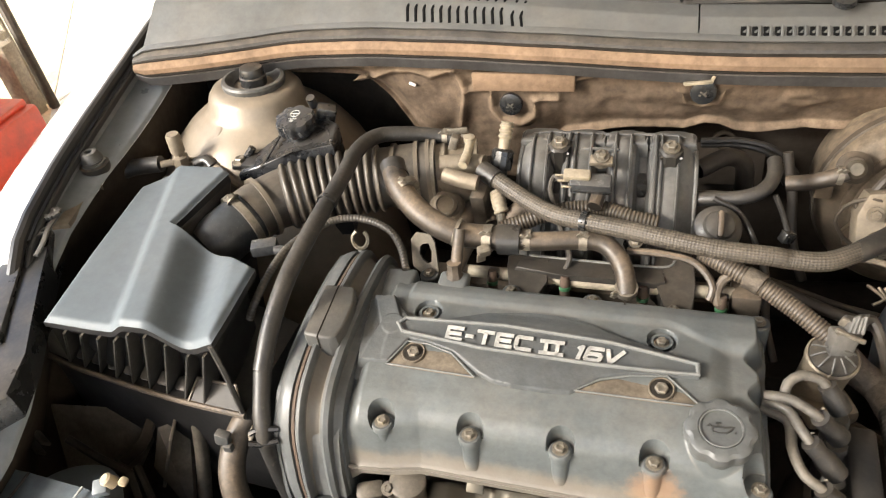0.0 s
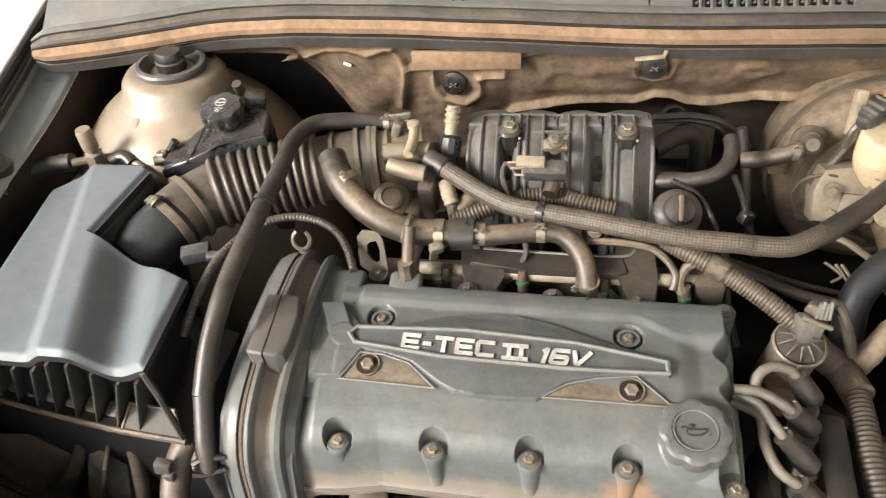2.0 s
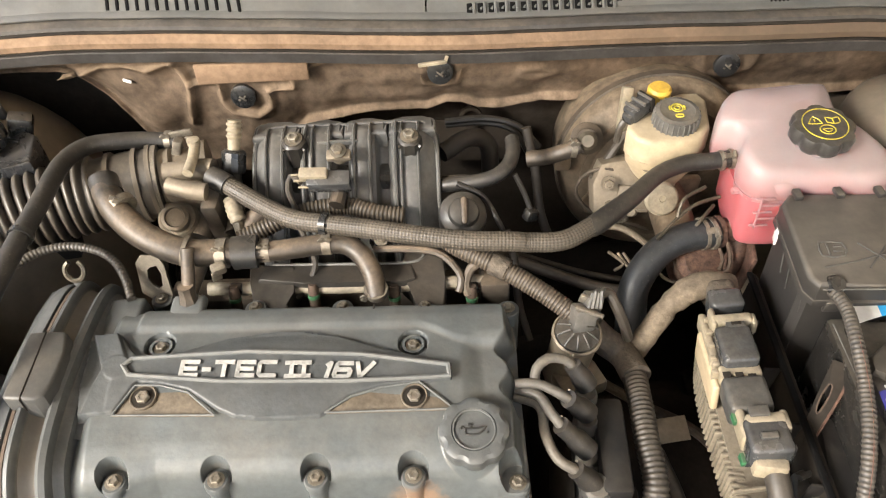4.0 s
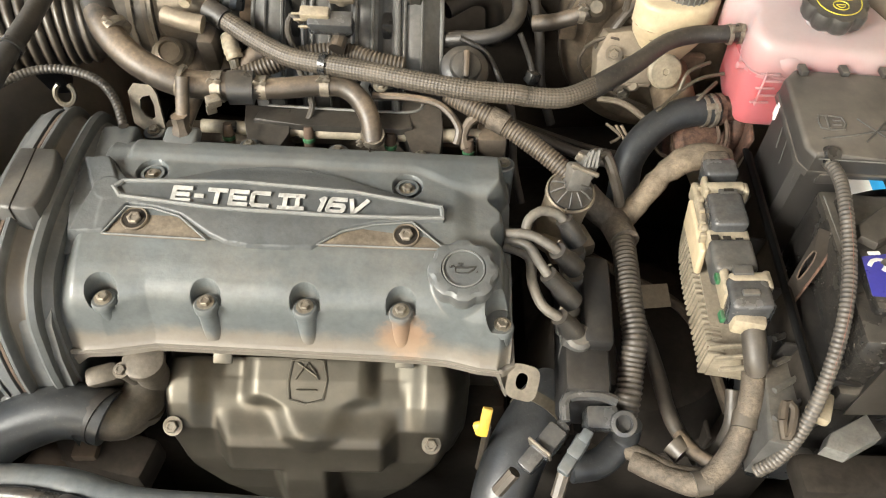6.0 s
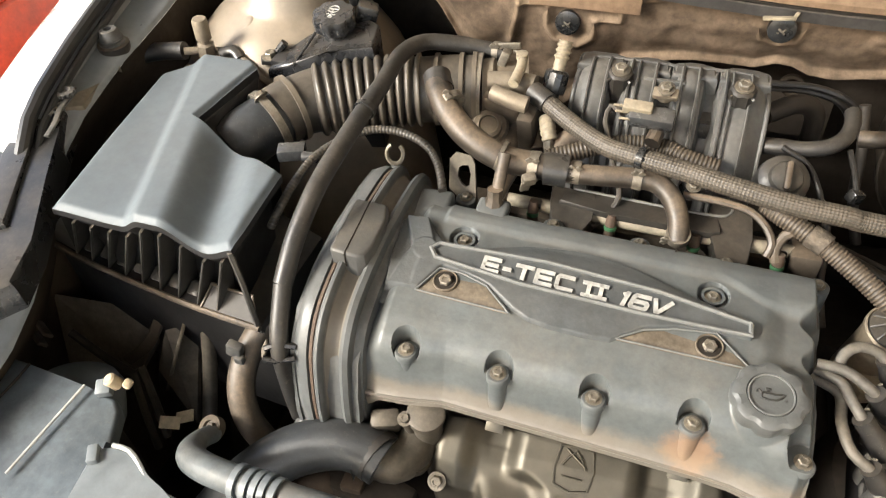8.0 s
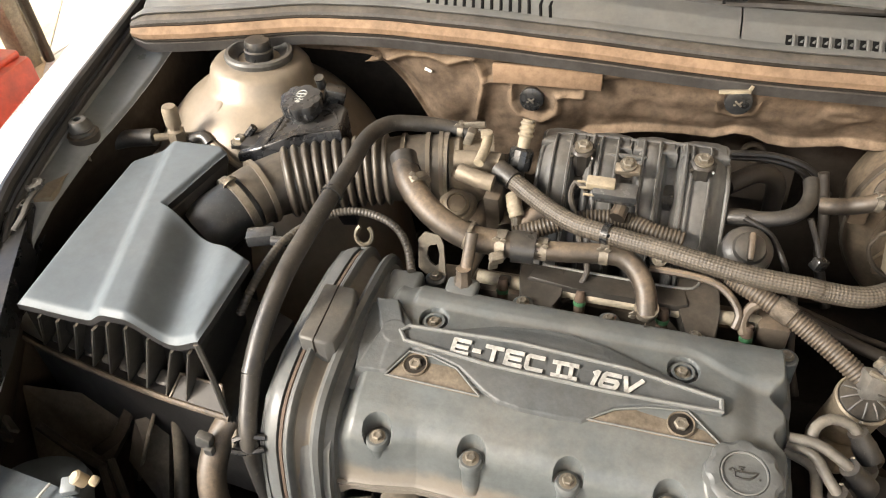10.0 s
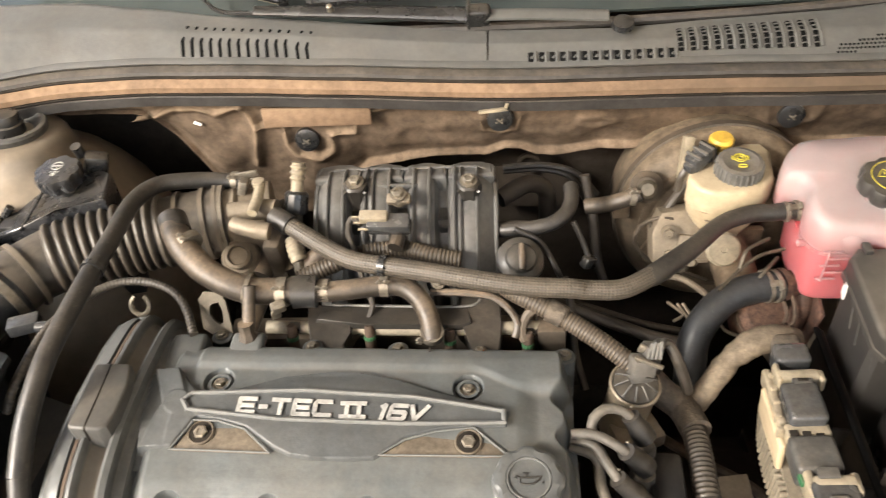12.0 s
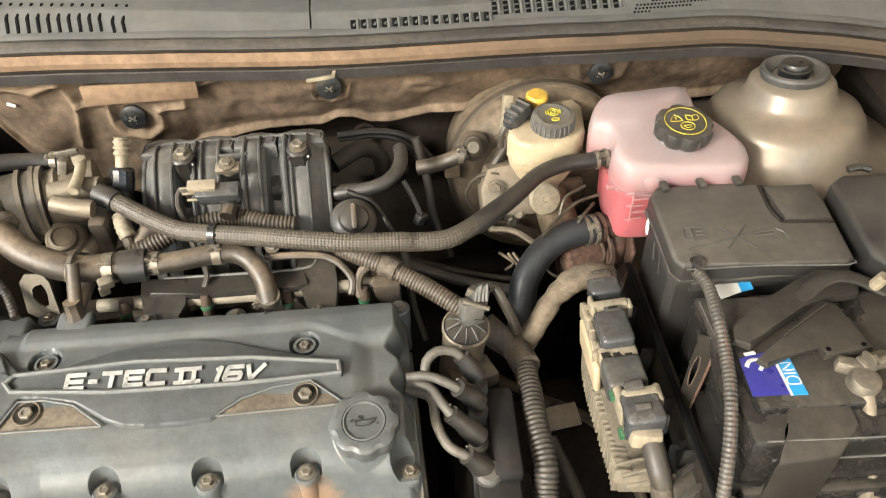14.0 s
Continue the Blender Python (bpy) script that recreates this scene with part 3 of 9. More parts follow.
# inner aprons and the closed lower bay
part("apron_step", block((0.17, 0.20, 0.012), (-0.640, 0.775, 0.868), 0.004, (0, -7, 0)), SILVERDARK, car, "dusty brown inner apron beside the tower")
part("apron", block((0.06, 1.15, 0.56), (-0.745, 0.42, 0.58), 0.01), SHADEBROWN, car, "dark brown inner wing panel")
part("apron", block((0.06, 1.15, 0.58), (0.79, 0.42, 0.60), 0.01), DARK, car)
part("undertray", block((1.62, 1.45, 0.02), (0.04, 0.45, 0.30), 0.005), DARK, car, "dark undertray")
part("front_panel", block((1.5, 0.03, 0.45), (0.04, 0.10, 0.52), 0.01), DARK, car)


FOLDS = [
    ([(-0.421, 0.941), (-0.388, 0.951), (-0.354, 0.966), (-0.324, 0.969), (-0.296, 0.963), (-0.265, 0.972)], 0.005, 0.006),
    ([(-0.262, 0.970), (-0.254, 0.955), (-0.251, 0.938), (-0.255, 0.916), (-0.263, 0.881)], 0.006, 0.007),
    ([(-0.251, 0.940), (-0.213, 0.942), (-0.206, 0.951)], 0.004, 0.005),
    ([(-0.214, 0.938), (-0.215, 0.914), (-0.204, 0.897), (-0.175, 0.890), (-0.158, 0.902), (-0.156, 0.926)], 0.005, 0.006),
    ([(-0.156, 0.928), (-0.126, 0.928), (-0.124, 0.948), (-0.100, 0.957), (-0.078, 0.961)], 0.004, 0.005),
    ([(0.030, 0.940), (0.036, 0.924), (0.055, 0.917), (0.073, 0.924), (0.080, 0.945)], 0.006, 0.005),
    ([(0.150, 0.930), (0.172, 0.921), (0.192, 0.928), (0.180, 0.937), (0.156, 0.936)], 0.006, 0.004),
    ([(0.370, 0.945), (0.376, 0.920), (0.402, 0.912), (0.428, 0.924), (0.436, 0.950)], 0.007, 0.006),
    ([(-0.080, 0.905), (0.000, 0.899), (0.050, 0.906), (0.100, 0.916), (0.150, 0.905)], 0.012, 0.004),
]


def fold_height(x, z):
    """How far the pressed folds of the liner stand out at (x, z)."""
    out = 0.0
    for pts, wide, tall in FOLDS:
        best = 1.0
        for a, b in zip(pts, pts[1:]):
            dx, dz = b[0] - a[0], b[1] - a[1]
            t = max(0.0, min(1.0, ((x - a[0]) * dx + (z - a[1]) * dz) / (dx * dx + dz * dz)))
            best = min(best, math.hypot(x - a[0] - dx * t, z - a[1] - dz * t))
        best += 0.0015 * noise.noise((x * 40, z * 40, 2.0))
        out += tall * math.exp(-(best / wide) ** 2)
    return out


def fire(u, v):
    x = -0.62 + 1.36 * u
    low = curve_at([(-0.62, 0.955), (-0.40, 0.950), (-0.36, 0.90), (-0.31, 0.82), (-0.19, 0.79), (-0.12, 0.865), (-0.03, 0.881), (0.035, 0.880), (0.060, 0.889), (0.078, 0.887), (0.10, 0.878), (0.13, 0.875), (0.18, 0.885), (0.3, 0.886), (0.74, 0.87)], x)
    z = low + (0.985 - low) * v
    return (x, liner_y(x, z, v), z)


def liner_y(x, z, v):
    y = 0.894 - 0.020 * sm(0.0, 0.6, v)
    y += 0.005 * noise.noise((x * 9, z * 14, 1.0)) + 0.003 * noise.noise((x * 26, z * 30, 4.0)) + 0.0012 * noise.noise((x * 80, z * 80, 7.0))
    y += 0.012 * sm(-0.30, -0.36, x) * (1 - 0.5 * v)
    y -= fold_height(x, z)
    # bent-over lower lip
    return y - 0.008 * sm(0.10, 0.0, v)


bulk = part("bulkhead_liner", sheet(fire, 380, 70, (0, 0.02, 0)), FIREWALL, car, "dusty brown felt liner on the bulkhead", 60)
part("bulkhead", block((1.6, 0.03, 0.75), (0.04, 0.985, 0.67), 0.005), SHADEBROWN, car, "dark bulkhead panel")


# near-black sheet stands in for the shade behind the strut tower
part("dark_recess", block((0.50, 0.02, 0.40), (-0.50, 0.955, 0.76), 0.005), DARK, car, "near-black sheet for the shade beside the strut tower")
def crest_shape(pts, wide):
    """A ragged ribbon of dust lying along the crest of a fold."""
    line, _ = smooth_path([(x, 0, z) for x, z in pts], 0.002)
    v, f = [], []
    for i, p in enumerate(line):
        d = line[min(i + 1, len(line) - 1)] - line[max(i - 1, 0)]
        side = Vector((-d.z, 0, d.x)).normalized()
        w = wide * (0.9 + 0.8 * noise.noise((p.x * 34, p.z * 34, 1.0)) + 0.15 * noise.noise((p.x * 160, p.z * 160, 5.0)))
        w = max(0.0008, w * sm(0, 6, i) * sm(0, 6, len(line) - 1 - i))
        for k in range(-3, 4):
            q = p + side * w * k / 3
            low = fire((q.x + 0.62) / 1.36, 0.0)[2]
            v.append((q.x, liner_y(q.x, q.z, (q.z - low) / (0.985 - low)) - 0.0007 * (1 - abs(k) / 3) - 0.0003, q.z))
    for i in range(len(line) - 1):
        for k in range(6):
            f.append((i * 7 + k, i * 7 + k + 1, i * 7 + k + 8, i * 7 + k + 7))
    return v, f


for pts, wide, tall in FOLDS[:6]:
    part("dust_crest", crest_shape(pts, wide * 1.0), FOLDTAN, bulk, "tan dust rubbed onto a fold of the liner", 80)


def fixing(x, z, y=0.870):
    d = part("fixing", lathe([(0.0158, -0.004), (0.0153, 0.001), (0.011, 0.0025), (0.004, 0.003)], (x, y, z), (0, -1, 0.1), 24), BLACK, bulk, "round black trim fixing")
    part("spring_clip", join(block((0.010, 0.002, 0.0022), (x, y - 0.0042, z), 0.0006, (0, 40, 0)), block((0.006, 0.002, 0.002), (x + 0.002, y - 0.0042, z + 0.001), 0.0006, (0, -50, 0)), block((0.003, 0.002, 0.002), (x - 0.004, y - 0.0042, z - 0.002), 0.0006)), CLAMP, d, "bent pale wire clip")


fixing(-0.189, 0.921, 0.868)
fixing(0.054, 0.943, 0.866)
fixing(0.400, 0.934, 0.868)
# pressed patch and white bracket under the seal
part("patch", block((0.135, 0.006, 0.026), (-0.170, 0.864, 0.957), 0.002), SEALTAN, bulk, "dusty foam strip")
part("bracket", join(block((0.034, 0.005, 0.004), (0.046, 0.848, 0.966), 0.001, (0, -6, 0)), block((0.004, 0.005, 0.010), (0.062, 0.850, 0.970), 0.001, (0, 20, 0))), CREAM, bulk, "pale metal tab")
part("paint_chip", block((0.010, 0.002, 0.004), (-0.324, 0.870, 0.949), 0.0008, (0, 25, 0)), LABEL, bulk)


# ---- rubber seal and cowl ----
def seal_line(x):
    y = curve_at([(-0.72, 0.818), (-0.60, 0.838), (-0.48, 0.868), (-0.36, 0.868), (0.1, 0.856), (0.45, 0.858), (0.56, 0.862), (0.70, 0.84), (0.80, 0.81)], x)
    z = curve_at([(-0.72, 0.990), (-0.5, 0.998), (-0.36, 1.001), (-0.2, 0.996), (0.04, 0.984), (0.3, 0.981), (0.55, 0.974), (0.80, 0.955)], x)
    return y, z


def seal_strip(prof, x0=-0.715, x1=0.80, n=90):
    """A strip swept along the bay's rear edge; prof: (forward, up) points."""
    xs = [x0 + (x1 - x0) * i / n for i in range(n + 1)]
    v, f = [], []
    k = len(prof)
    for i, x in enumerate(xs):
        y = sum(seal_line(x + d)[0] for d in (-0.03, -0.015, 0, 0.015, 0.03)) / 5
        z = sum(seal_line(x + d)[1] for d in (-0.03, -0.015, 0, 0.015, 0.03)) / 5
        w = 0.0007 * noise.noise((x * 14, 3, 0))
        end = 0.62 + 0.38 * sm(0.0, 0.022, x - x0)
        v += [(x, y - a * end, z + 0.010 + (b - 0.010) * end + w) for a, b in prof]
    for i in range(n):
        for j in range(k):
            f.append((i * k + j, i * k + (j + 1) % k, (i + 1) * k + (j + 1) % k, (i + 1) * k + j))
    f += [tuple(range(k)), tuple(range(n * k, (n + 1) * k))]
    return v, f


hood_seal = thing("hood_seal", (0.04, 0.86, 0.96), "long dusty rubber hood seal along the bulkhead", "seal")
part("seal_foot", seal_strip([(0.0, -0.022), (0.006, -0.021), (0.008, -0.008), (0.004, -0.004), (-0.02, -0.004), (-0.02, -0.022)]), SEALDARK, hood_seal, "dark rubber lower lip")
BULB = [(0.004, -0.0035), (0.010, -0.001), (0.011, 0.006), (0.005, 0.0155), (-0.02, 0.016), (-0.02, -0.0035)]
part("seal_body", seal_strip(BULB), SEALTAN, hood_seal, "tan dust-covered bulb")
part("seal_lip", seal_strip([(0.0, 0.0165), (0.004, 0.0185), (0.003, 0.0225), (-0.004, 0.026), (-0.03, 0.027), (-0.03, 0.0165)]), SEALDARK, hood_seal, "dark grey upper lip")
part("groove", seal_strip([(0.0080, -0.0060), (0.0108, -0.0038), (0.0105, -0.0022), (0.0, -0.0022), (0.0, -0.0060)]), DARK, hood_seal, "dark joint under the bulb")
part("groove", seal_strip([(0.0056, 0.0150), (0.0066, 0.0164), (0.0046, 0.0180), (-0.01, 0.0180), (-0.01, 0.0150)]), DARK, hood_seal)
part("seal_bead", seal_strip([(-0.006, 0.0275), (-0.004, 0.030), (-0.009, 0.033), (-0.03, 0.033), (-0.03, 0.0275)]), COWL, hood_seal)

cowl = thing("cowl_panel", (0.04, 0.93, 1.0), "dusty dark grey plastic cowl panel with vent slots below the windscreen", "cowl panel")


def cowl_point(x, s, lift=0.0):
    """A place on the cowl: x across, s from its front edge (0) to the glass (1)."""
    y0, z0 = seal_line(x)
    back = curve_at([(-0.75, 0.15), (-0.4, 0.085), (-0.3, 0.07), (0.0, 0.052), (0.2, 0.05), (0.3, 0.058), (0.45, 0.07), (0.6, 0.09), (0.8, 0.14)], x)
    z = z0 + 0.031 + back * (0.70 * min(s, 0.42) + 0.20 * max(0.0, s - 0.42)) - 0.004 * sm(0.9, 1.0, s)
    return Vector((x, y0 + 0.012 + back * s, z + lift))


def cowl_half(x0, x1):
    return sheet(lambda u, v: cowl_point(x0 + (x1 - x0) * u, v), 60, 24, (0, 0.004, -0.012))


part("cowl_left", cowl_half(-0.70, 0.0405), COWL, cowl)
part("cowl_right", cowl_half(0.0425, 0.80), COWL, cowl)


def slot_row(x0, x1, count, s0, s1, wide, bend=0.0):
    """Dark slots with a raised louvre bar beside each."""
    for i in range(count):
        x = x0 + (x1 - x0) * (i + 0.5) / count
        a, b = cowl_point(x, s0, 0.0006), cowl_point(x, s1, 0.0006)
        m = cowl_point(x + bend, s0 + (s1 - s0) * 0.42, 0.0009)
        part("vent_slot", tube([a, a.lerp(m, 0.9), m, m.lerp(b, 0.1), b], wide, 6, 0.008, flat=((0, -0.4, 1), 0.35)), VOID, cowl)
        if bend:
            continue
        o = Vector(((x1 - x0) / count * 0.42, 0, 0.0010))
        part("vent_bar", tube([a + o, a.lerp(m, 0.9) + o, m + o, m.lerp(b, 0.1) + o, b + o], wide * 0.6, 6, 0.008, flat=((0, -0.4, 1), 0.6)), COWL, cowl)


slot_row(-0.327, -0.190, 12, 0.04, 0.56, 0.0019, -0.003)
slot_row(-0.186, -0.163, 2, -0.06, 0.56, 0.0018, -0.004)
slot_row(0.085, 0.257, 14, -0.03, 0.21, 0.0032)
slot_row(0.255, 0.42, 12, 0.14, 0.66, 0.0030)
for i in range(12):
    # short cross bars inside the taller slots
    x = 0.255 + 0.165 * (i + 0.5) / 12
    for k in range(5):
        q = cowl_point(x, 0.20 + 0.10 * k, 0.0016)
        part("vent_tooth", block((0.0055, 0.0016, 0.0012), q, 0.0003, (22, 0, 12)), COWL, cowl)
for i in range(14):
    x = 0.085 + 0.172 * (i + 0.5) / 14
    q = cowl_point(x + 0.001, 0.10, 0.0016)
    part("vent_tooth", block((0.0030, 0.0050, 0.0012), q, 0.0004, (22, 0, -14)), COWL, cowl)
holes = []
for row in range(12):
    for i in range(64):
        x = 0.435 + 0.0047 * i + (0.00235 if row % 2 else 0.0)
        at = 0.06 + 0.055 * row
        if 0.06 + 1.0 * (x - 0.435) - 0.02 < at < 0.16 + 2.6 * (x - 0.435) and x < 0.73 and at < 0.72:
            holes.append(lathe([(0.0016, -0.001), (0.0016, 0.0004)], cowl_point(x, at, 0.0), (0, -0.35, 1), 6))
part("mesh_vent", join(*holes), VOID, cowl, "fine honeycomb vent")

windscreen = thing("windscreen", (0.04, 1.2, 1.05), "dark tinted laminated windscreen above the cowl", "windscreen")
part("glass", sheet(lambda u, v: (-0.72 + 1.52 * u, 0.924 + 0.62 * v + 0.08 * (2 * u - 1) ** 2 * (1 - v), 1.030 + 0.40 * v + 0.02 * math.sin(math.pi * u)), 24, 10, (0, 0.003, -0.004)), GLASS, windscreen)
part("rubber_edge", tube([(x, 0.922 + 0.08 * ((x - 0.04) / 0.76) ** 2, 1.036) for x in (-0.7, -0.5, -0.3, -0.1, 0.1, 0.3, 0.5, 0.7)], 0.006, 8, 0.03), SEALDARK, windscreen)

wiper = thing("wiper", (0.05, 0.95, 1.06), "dark grey windscreen wiper arm and blade resting on the glass", "wiper")
part("arm", tube([(-0.237, 0.925, 1.068), (-0.181, 0.922, 1.066), (-0.083, 0.918, 1.062), (0.021, 0.912, 1.057)], lambda s, w: 0.007 + 0.004 * s / w, 10, 0.02, flat=((0, -0.5, 1), 0.7)), WIPER, wiper, "tapered grey wiper arm")
part("hook", tube([(-0.323, 0.955, 1.107), (-0.296, 0.935, 1.076), (-0.276, 0.930, 1.066), (-0.237, 0.926, 1.065)], 0.0028, 8), WIPER, wiper, "thin steel hook")
part("rivet", lathe([(0.004, -0.002), (0.0035, 0.006), (0.002, 0.007)], (-0.141, 0.908, 1.073), (0, -0.6, 1), 12), STEEL, wiper)
part("pivot", join(block((0.030, 0.018, 0.028), (0.031, 0.910, 1.057), 0.006, (30, 0, 0), segments=3), block((0.004, 0.020, 0.030), (0.020, 0.910, 1.058), 0.001, (30, 0, 0))), BLACK, wiper, "black arm pivot")
part("blade", tube([(-0.172, 0.930, 1.076), (-0.147, 0.930, 1.076), (-0.049, 0.932, 1.078), (0.076, 0.934, 1.079)], 0.008, 8, 0.03, flat=((0, -0.5, 1), 0.8)), WIPER, wiper)
part("blade_rubber", tube([(-0.172, 0.928, 1.073), (-0.050, 0.930, 1.074), (0.076, 0.932, 1.076)], 0.0024, 6, 0.03), BLACK, wiper, "black rubber strip")
part("arm_tail", tube([(0.041, 0.908, 1.058), (0.100, 0.908, 1.056), (0.181, 0.910, 1.050)], 0.008, 8, 0.03, flat=((0, -0.5, 1), 0.5)), COWL, wiper)
other = thing("wiper", (-0.4, 0.99, 1.07), "dark grey windscreen wiper blade with a pale edge", "wiper")
part("blade", tube([(-0.307, 0.945, 1.106), (-0.261, 0.943, 1.093), (-0.206, 0.940, 1.079)], 0.011, 10, 0.02, flat=((0, -0.5, 1), 0.6)), WIPER, other)
part("end_cap", block((0.012, 0.014, 0.024), (-0.203, 0.938, 1.078), 0.003, (30, 8, 0)), BLACK, other)
part("pale_edge", tube([(-0.295, 0.938, 1.099), (-0.255, 0.936, 1.086), (-0.208, 0.934, 1.073)], 0.0025, 6, 0.02), ALLOY, other)
nozzle = single("washer_nozzle", lathe([(0.013, -0.004), (0.012, 0.003), (0.006, 0.006)], (0.198, 0.905, 1.042), (0, -0.3, 1), 20), BLACK, "small round black washer nozzle on the cowl", "nozzle")

# floor tiles, laid in front of the khaki wall
TILE_ME = None
for i in range(14):
    for j in range(13):
        at = (-5.3 + 0.605 * i, -2.2 + 0.605 * j, 0.0)
        if TILE_ME is None:
            first = part("tile", block((0.6, 0.6, 0.012), (0, 0, 0.006), 0.002, segments=1), TILE, floor)
            TILE_ME = first.data
            first.location = at
        else:
            o = new("tile", TILE_ME)
            o.parent = floor
            o.location = at

# ---- the engine ----
engine = thing("engine", (-0.08, 0.46, 0.33), "four-cylinder petrol engine with a dusty dark grey plastic valve cover", "engine")
BOLT_X = (-0.236, -0.149, -0.064, 0.019)


def cover_z(x, y):
    z = curve_at([(0.372, 0.783), (0.380, 0.787), (0.3845, 0.794), (0.3870, 0.801), (0.3900, 0.815), (0.3930, 0.829), (0.398, 0.8400), (0.406, 0.8480), (0.42, 0.8560), (0.44, 0.8635), (0.47, 0.872), (0.545, 0.874), (0.558, 0.871), (0.566, 0.862), (0.572, 0.845)], y)
    return z - 0.030 * (x + 0.08)


def cover_edge(x):
    return curve_at([(-0.276, 0.380), (-0.24, 0.383), (-0.20, 0.391), (0.03, 0.388), (0.06, 0.386), (0.09, 0.379), (0.118, 0.377)], x)


def cover_surface(u, v):
    x = -0.276 + 0.394 * u
    y0 = cover_edge(x) - 0.006
    v = v / 0.62 * 0.27 if v < 0.62 else 0.27 + (v - 0.62) / 0.38 * 0.73
    y = y0 + (0.572 - y0) * v
    ys = y - (y0 - 0.380) * sm(0.45, 0.39, y)
    z = sum(cover_z(x, ys + d) for d in (-0.0024, -0.0012, 0, 0.0012, 0.0024)) / 5
    # raised band along the back, with a crease in front of it
    z += 0.0035 * sm(0.529, 0.538, y + 0.020 * sm(0.02, 0.075, x)) * sm(-0.243, -0.237, x)
    # back edge scallops round the bolts
    for bx in (-0.139, -0.052, 0.030, 0.113):
        z -= 0.026 * sm(0.0180, 0.0140, math.hypot(x - bx, y - 0.574))
    # right end falls away in two scallops, oil filler boss
    xe = 0.117 - 0.011 * sm(0.018, 0.0, abs(y - 0.508)) - 0.009 * sm(0.016, 0.0, abs(y - 0.468))
    z -= 0.034 * sm(xe - 0.012, xe, x)
    z -= 0.006 * sm(0.062, 0.085, x) * sm(0.525, 0.505, y) * sm(0.44, 0.46, y)
    d = math.hypot(x - 0.072, y - 0.4225)
    z = max(z, z + (0.853 - z) * sm(0.030, 0.024, d) * 0.95)
    z += (min(z, 0.821) - z) * sm(0.0155, 0.0135, math.hypot(x - 0.107, y - 0.397))
    # left shoulder
    z -= 0.012 * sm(-0.258, -0.276, x)
    # wells round the bolts behind the panel
    for bx, by in ((-0.215, 0.516), (0.020, 0.513)):
        z -= 0.007 * sm(0.0145, 0.0125, math.hypot(x - bx, y - by))
    # scoops for the front bolts, with a boss running down the front face
    for bx in BOLT_X:
        d = math.hypot(x - bx, y - 0.4000)
        floor_z = min(z, 0.8310 - 0.030 * (bx + 0.08))
        z += (floor_z - z) * sm(0.0134, 0.0124, d)
    z += 0.0005 * noise.noise((x * 22, y * 22, 0))
    return (x, y, z)


cover = part("valve_cover", sheet(cover_surface, 460, 230, (0, 0, -0.012)), COVER, engine, "dusty dark grey moulded valve cover", 40)
part("cover_flange", prism([(-0.285, 0.377), (-0.225, 0.379), (-0.19, 0.387), (-0.10, 0.3875), (0.02, 0.385), (0.058, 0.382), (0.085, 0.376), (0.112, 0.373), (0.123, 0.380), (0.123, 0.57), (-0.285, 0.57)], lambda x, y: 0.774 - 0.03 * (x + 0.08), lambda x, y: 0.783 - 0.03 * (x + 0.08), 0.002), COVER, engine)
part("rim_bead", tube([(x, cover_edge(x) - 0.004, 0.783 - 0.03 * (x + 0.08)) for x in [-0.28 + 0.01 * i for i in range(40)]], 0.0032, 8, 0.01, flat=((0, 1, 0.3), 0.8)), COVER, cover, "raised lip along the lower edge")
for i, bx in enumerate((*BOLT_X, 0.108)):
    y, z = (0.400, 0.835) if i < 4 else (0.396, 0.826)
    z -= 0.030 * (bx + 0.08)
    part("boss", lathe([(0.0092, -0.040), (0.0088, -0.006), (0.0105, -0.005), (0.0108, 0.0), (0.0095, 0.0022), (0.006, 0.0024)], (bx, y - 0.0020, z - 0.002), (0, 0.06, 1), 24), COVER, cover)
    part("bolt", hex_bolt((bx, y - 0.0015, z + 0.0002), (0, -0.08, 1), 0.0050), STEEL, cover, "dusty hex bolt")
for bx, by in ((-0.139, 0.574), (-0.052, 0.572), (0.030, 0.570), (0.113, 0.566), (-0.236, 0.588)):
    part("bolt", hex_bolt((bx, by, 0.8585 - 0.03 * (bx + 0.08)), (0, 0, 1), 0.0044), STEEL, cover)
    part("boss", lathe([(0.0108, -0.06), (0.0108, -0.001), (0.0098, 0.0)], (bx, by, 0.8578 - 0.03 * (bx + 0.08)), (0, 0, 1), 18), COVER, cover)
part("rear_block", block((0.036, 0.048, 0.040), (-0.261, 0.556, 0.857), 0.005, (3, -3, 0), segments=3), COVER, cover)
part("breather_pad", block((0.034, 0.030, 0.012), (-0.200, 0.563, 0.874), 0.005, (4, 0, 0), segments=3), COVER, cover)
part("slit_mark", block((0.0016, 0.006, 0.001), (-0.018, 0.556, 0.8745), 0.0003), DARK, cover)


def panel_z(x, y):
    return 0.874 + 0.16 * (y - 0.442) - 0.033 * (x + 0.15)


def on_panel(p, lift=0.0):
    return Vector((p[0], p[1], panel_z(p[0], p[1]) + lift))


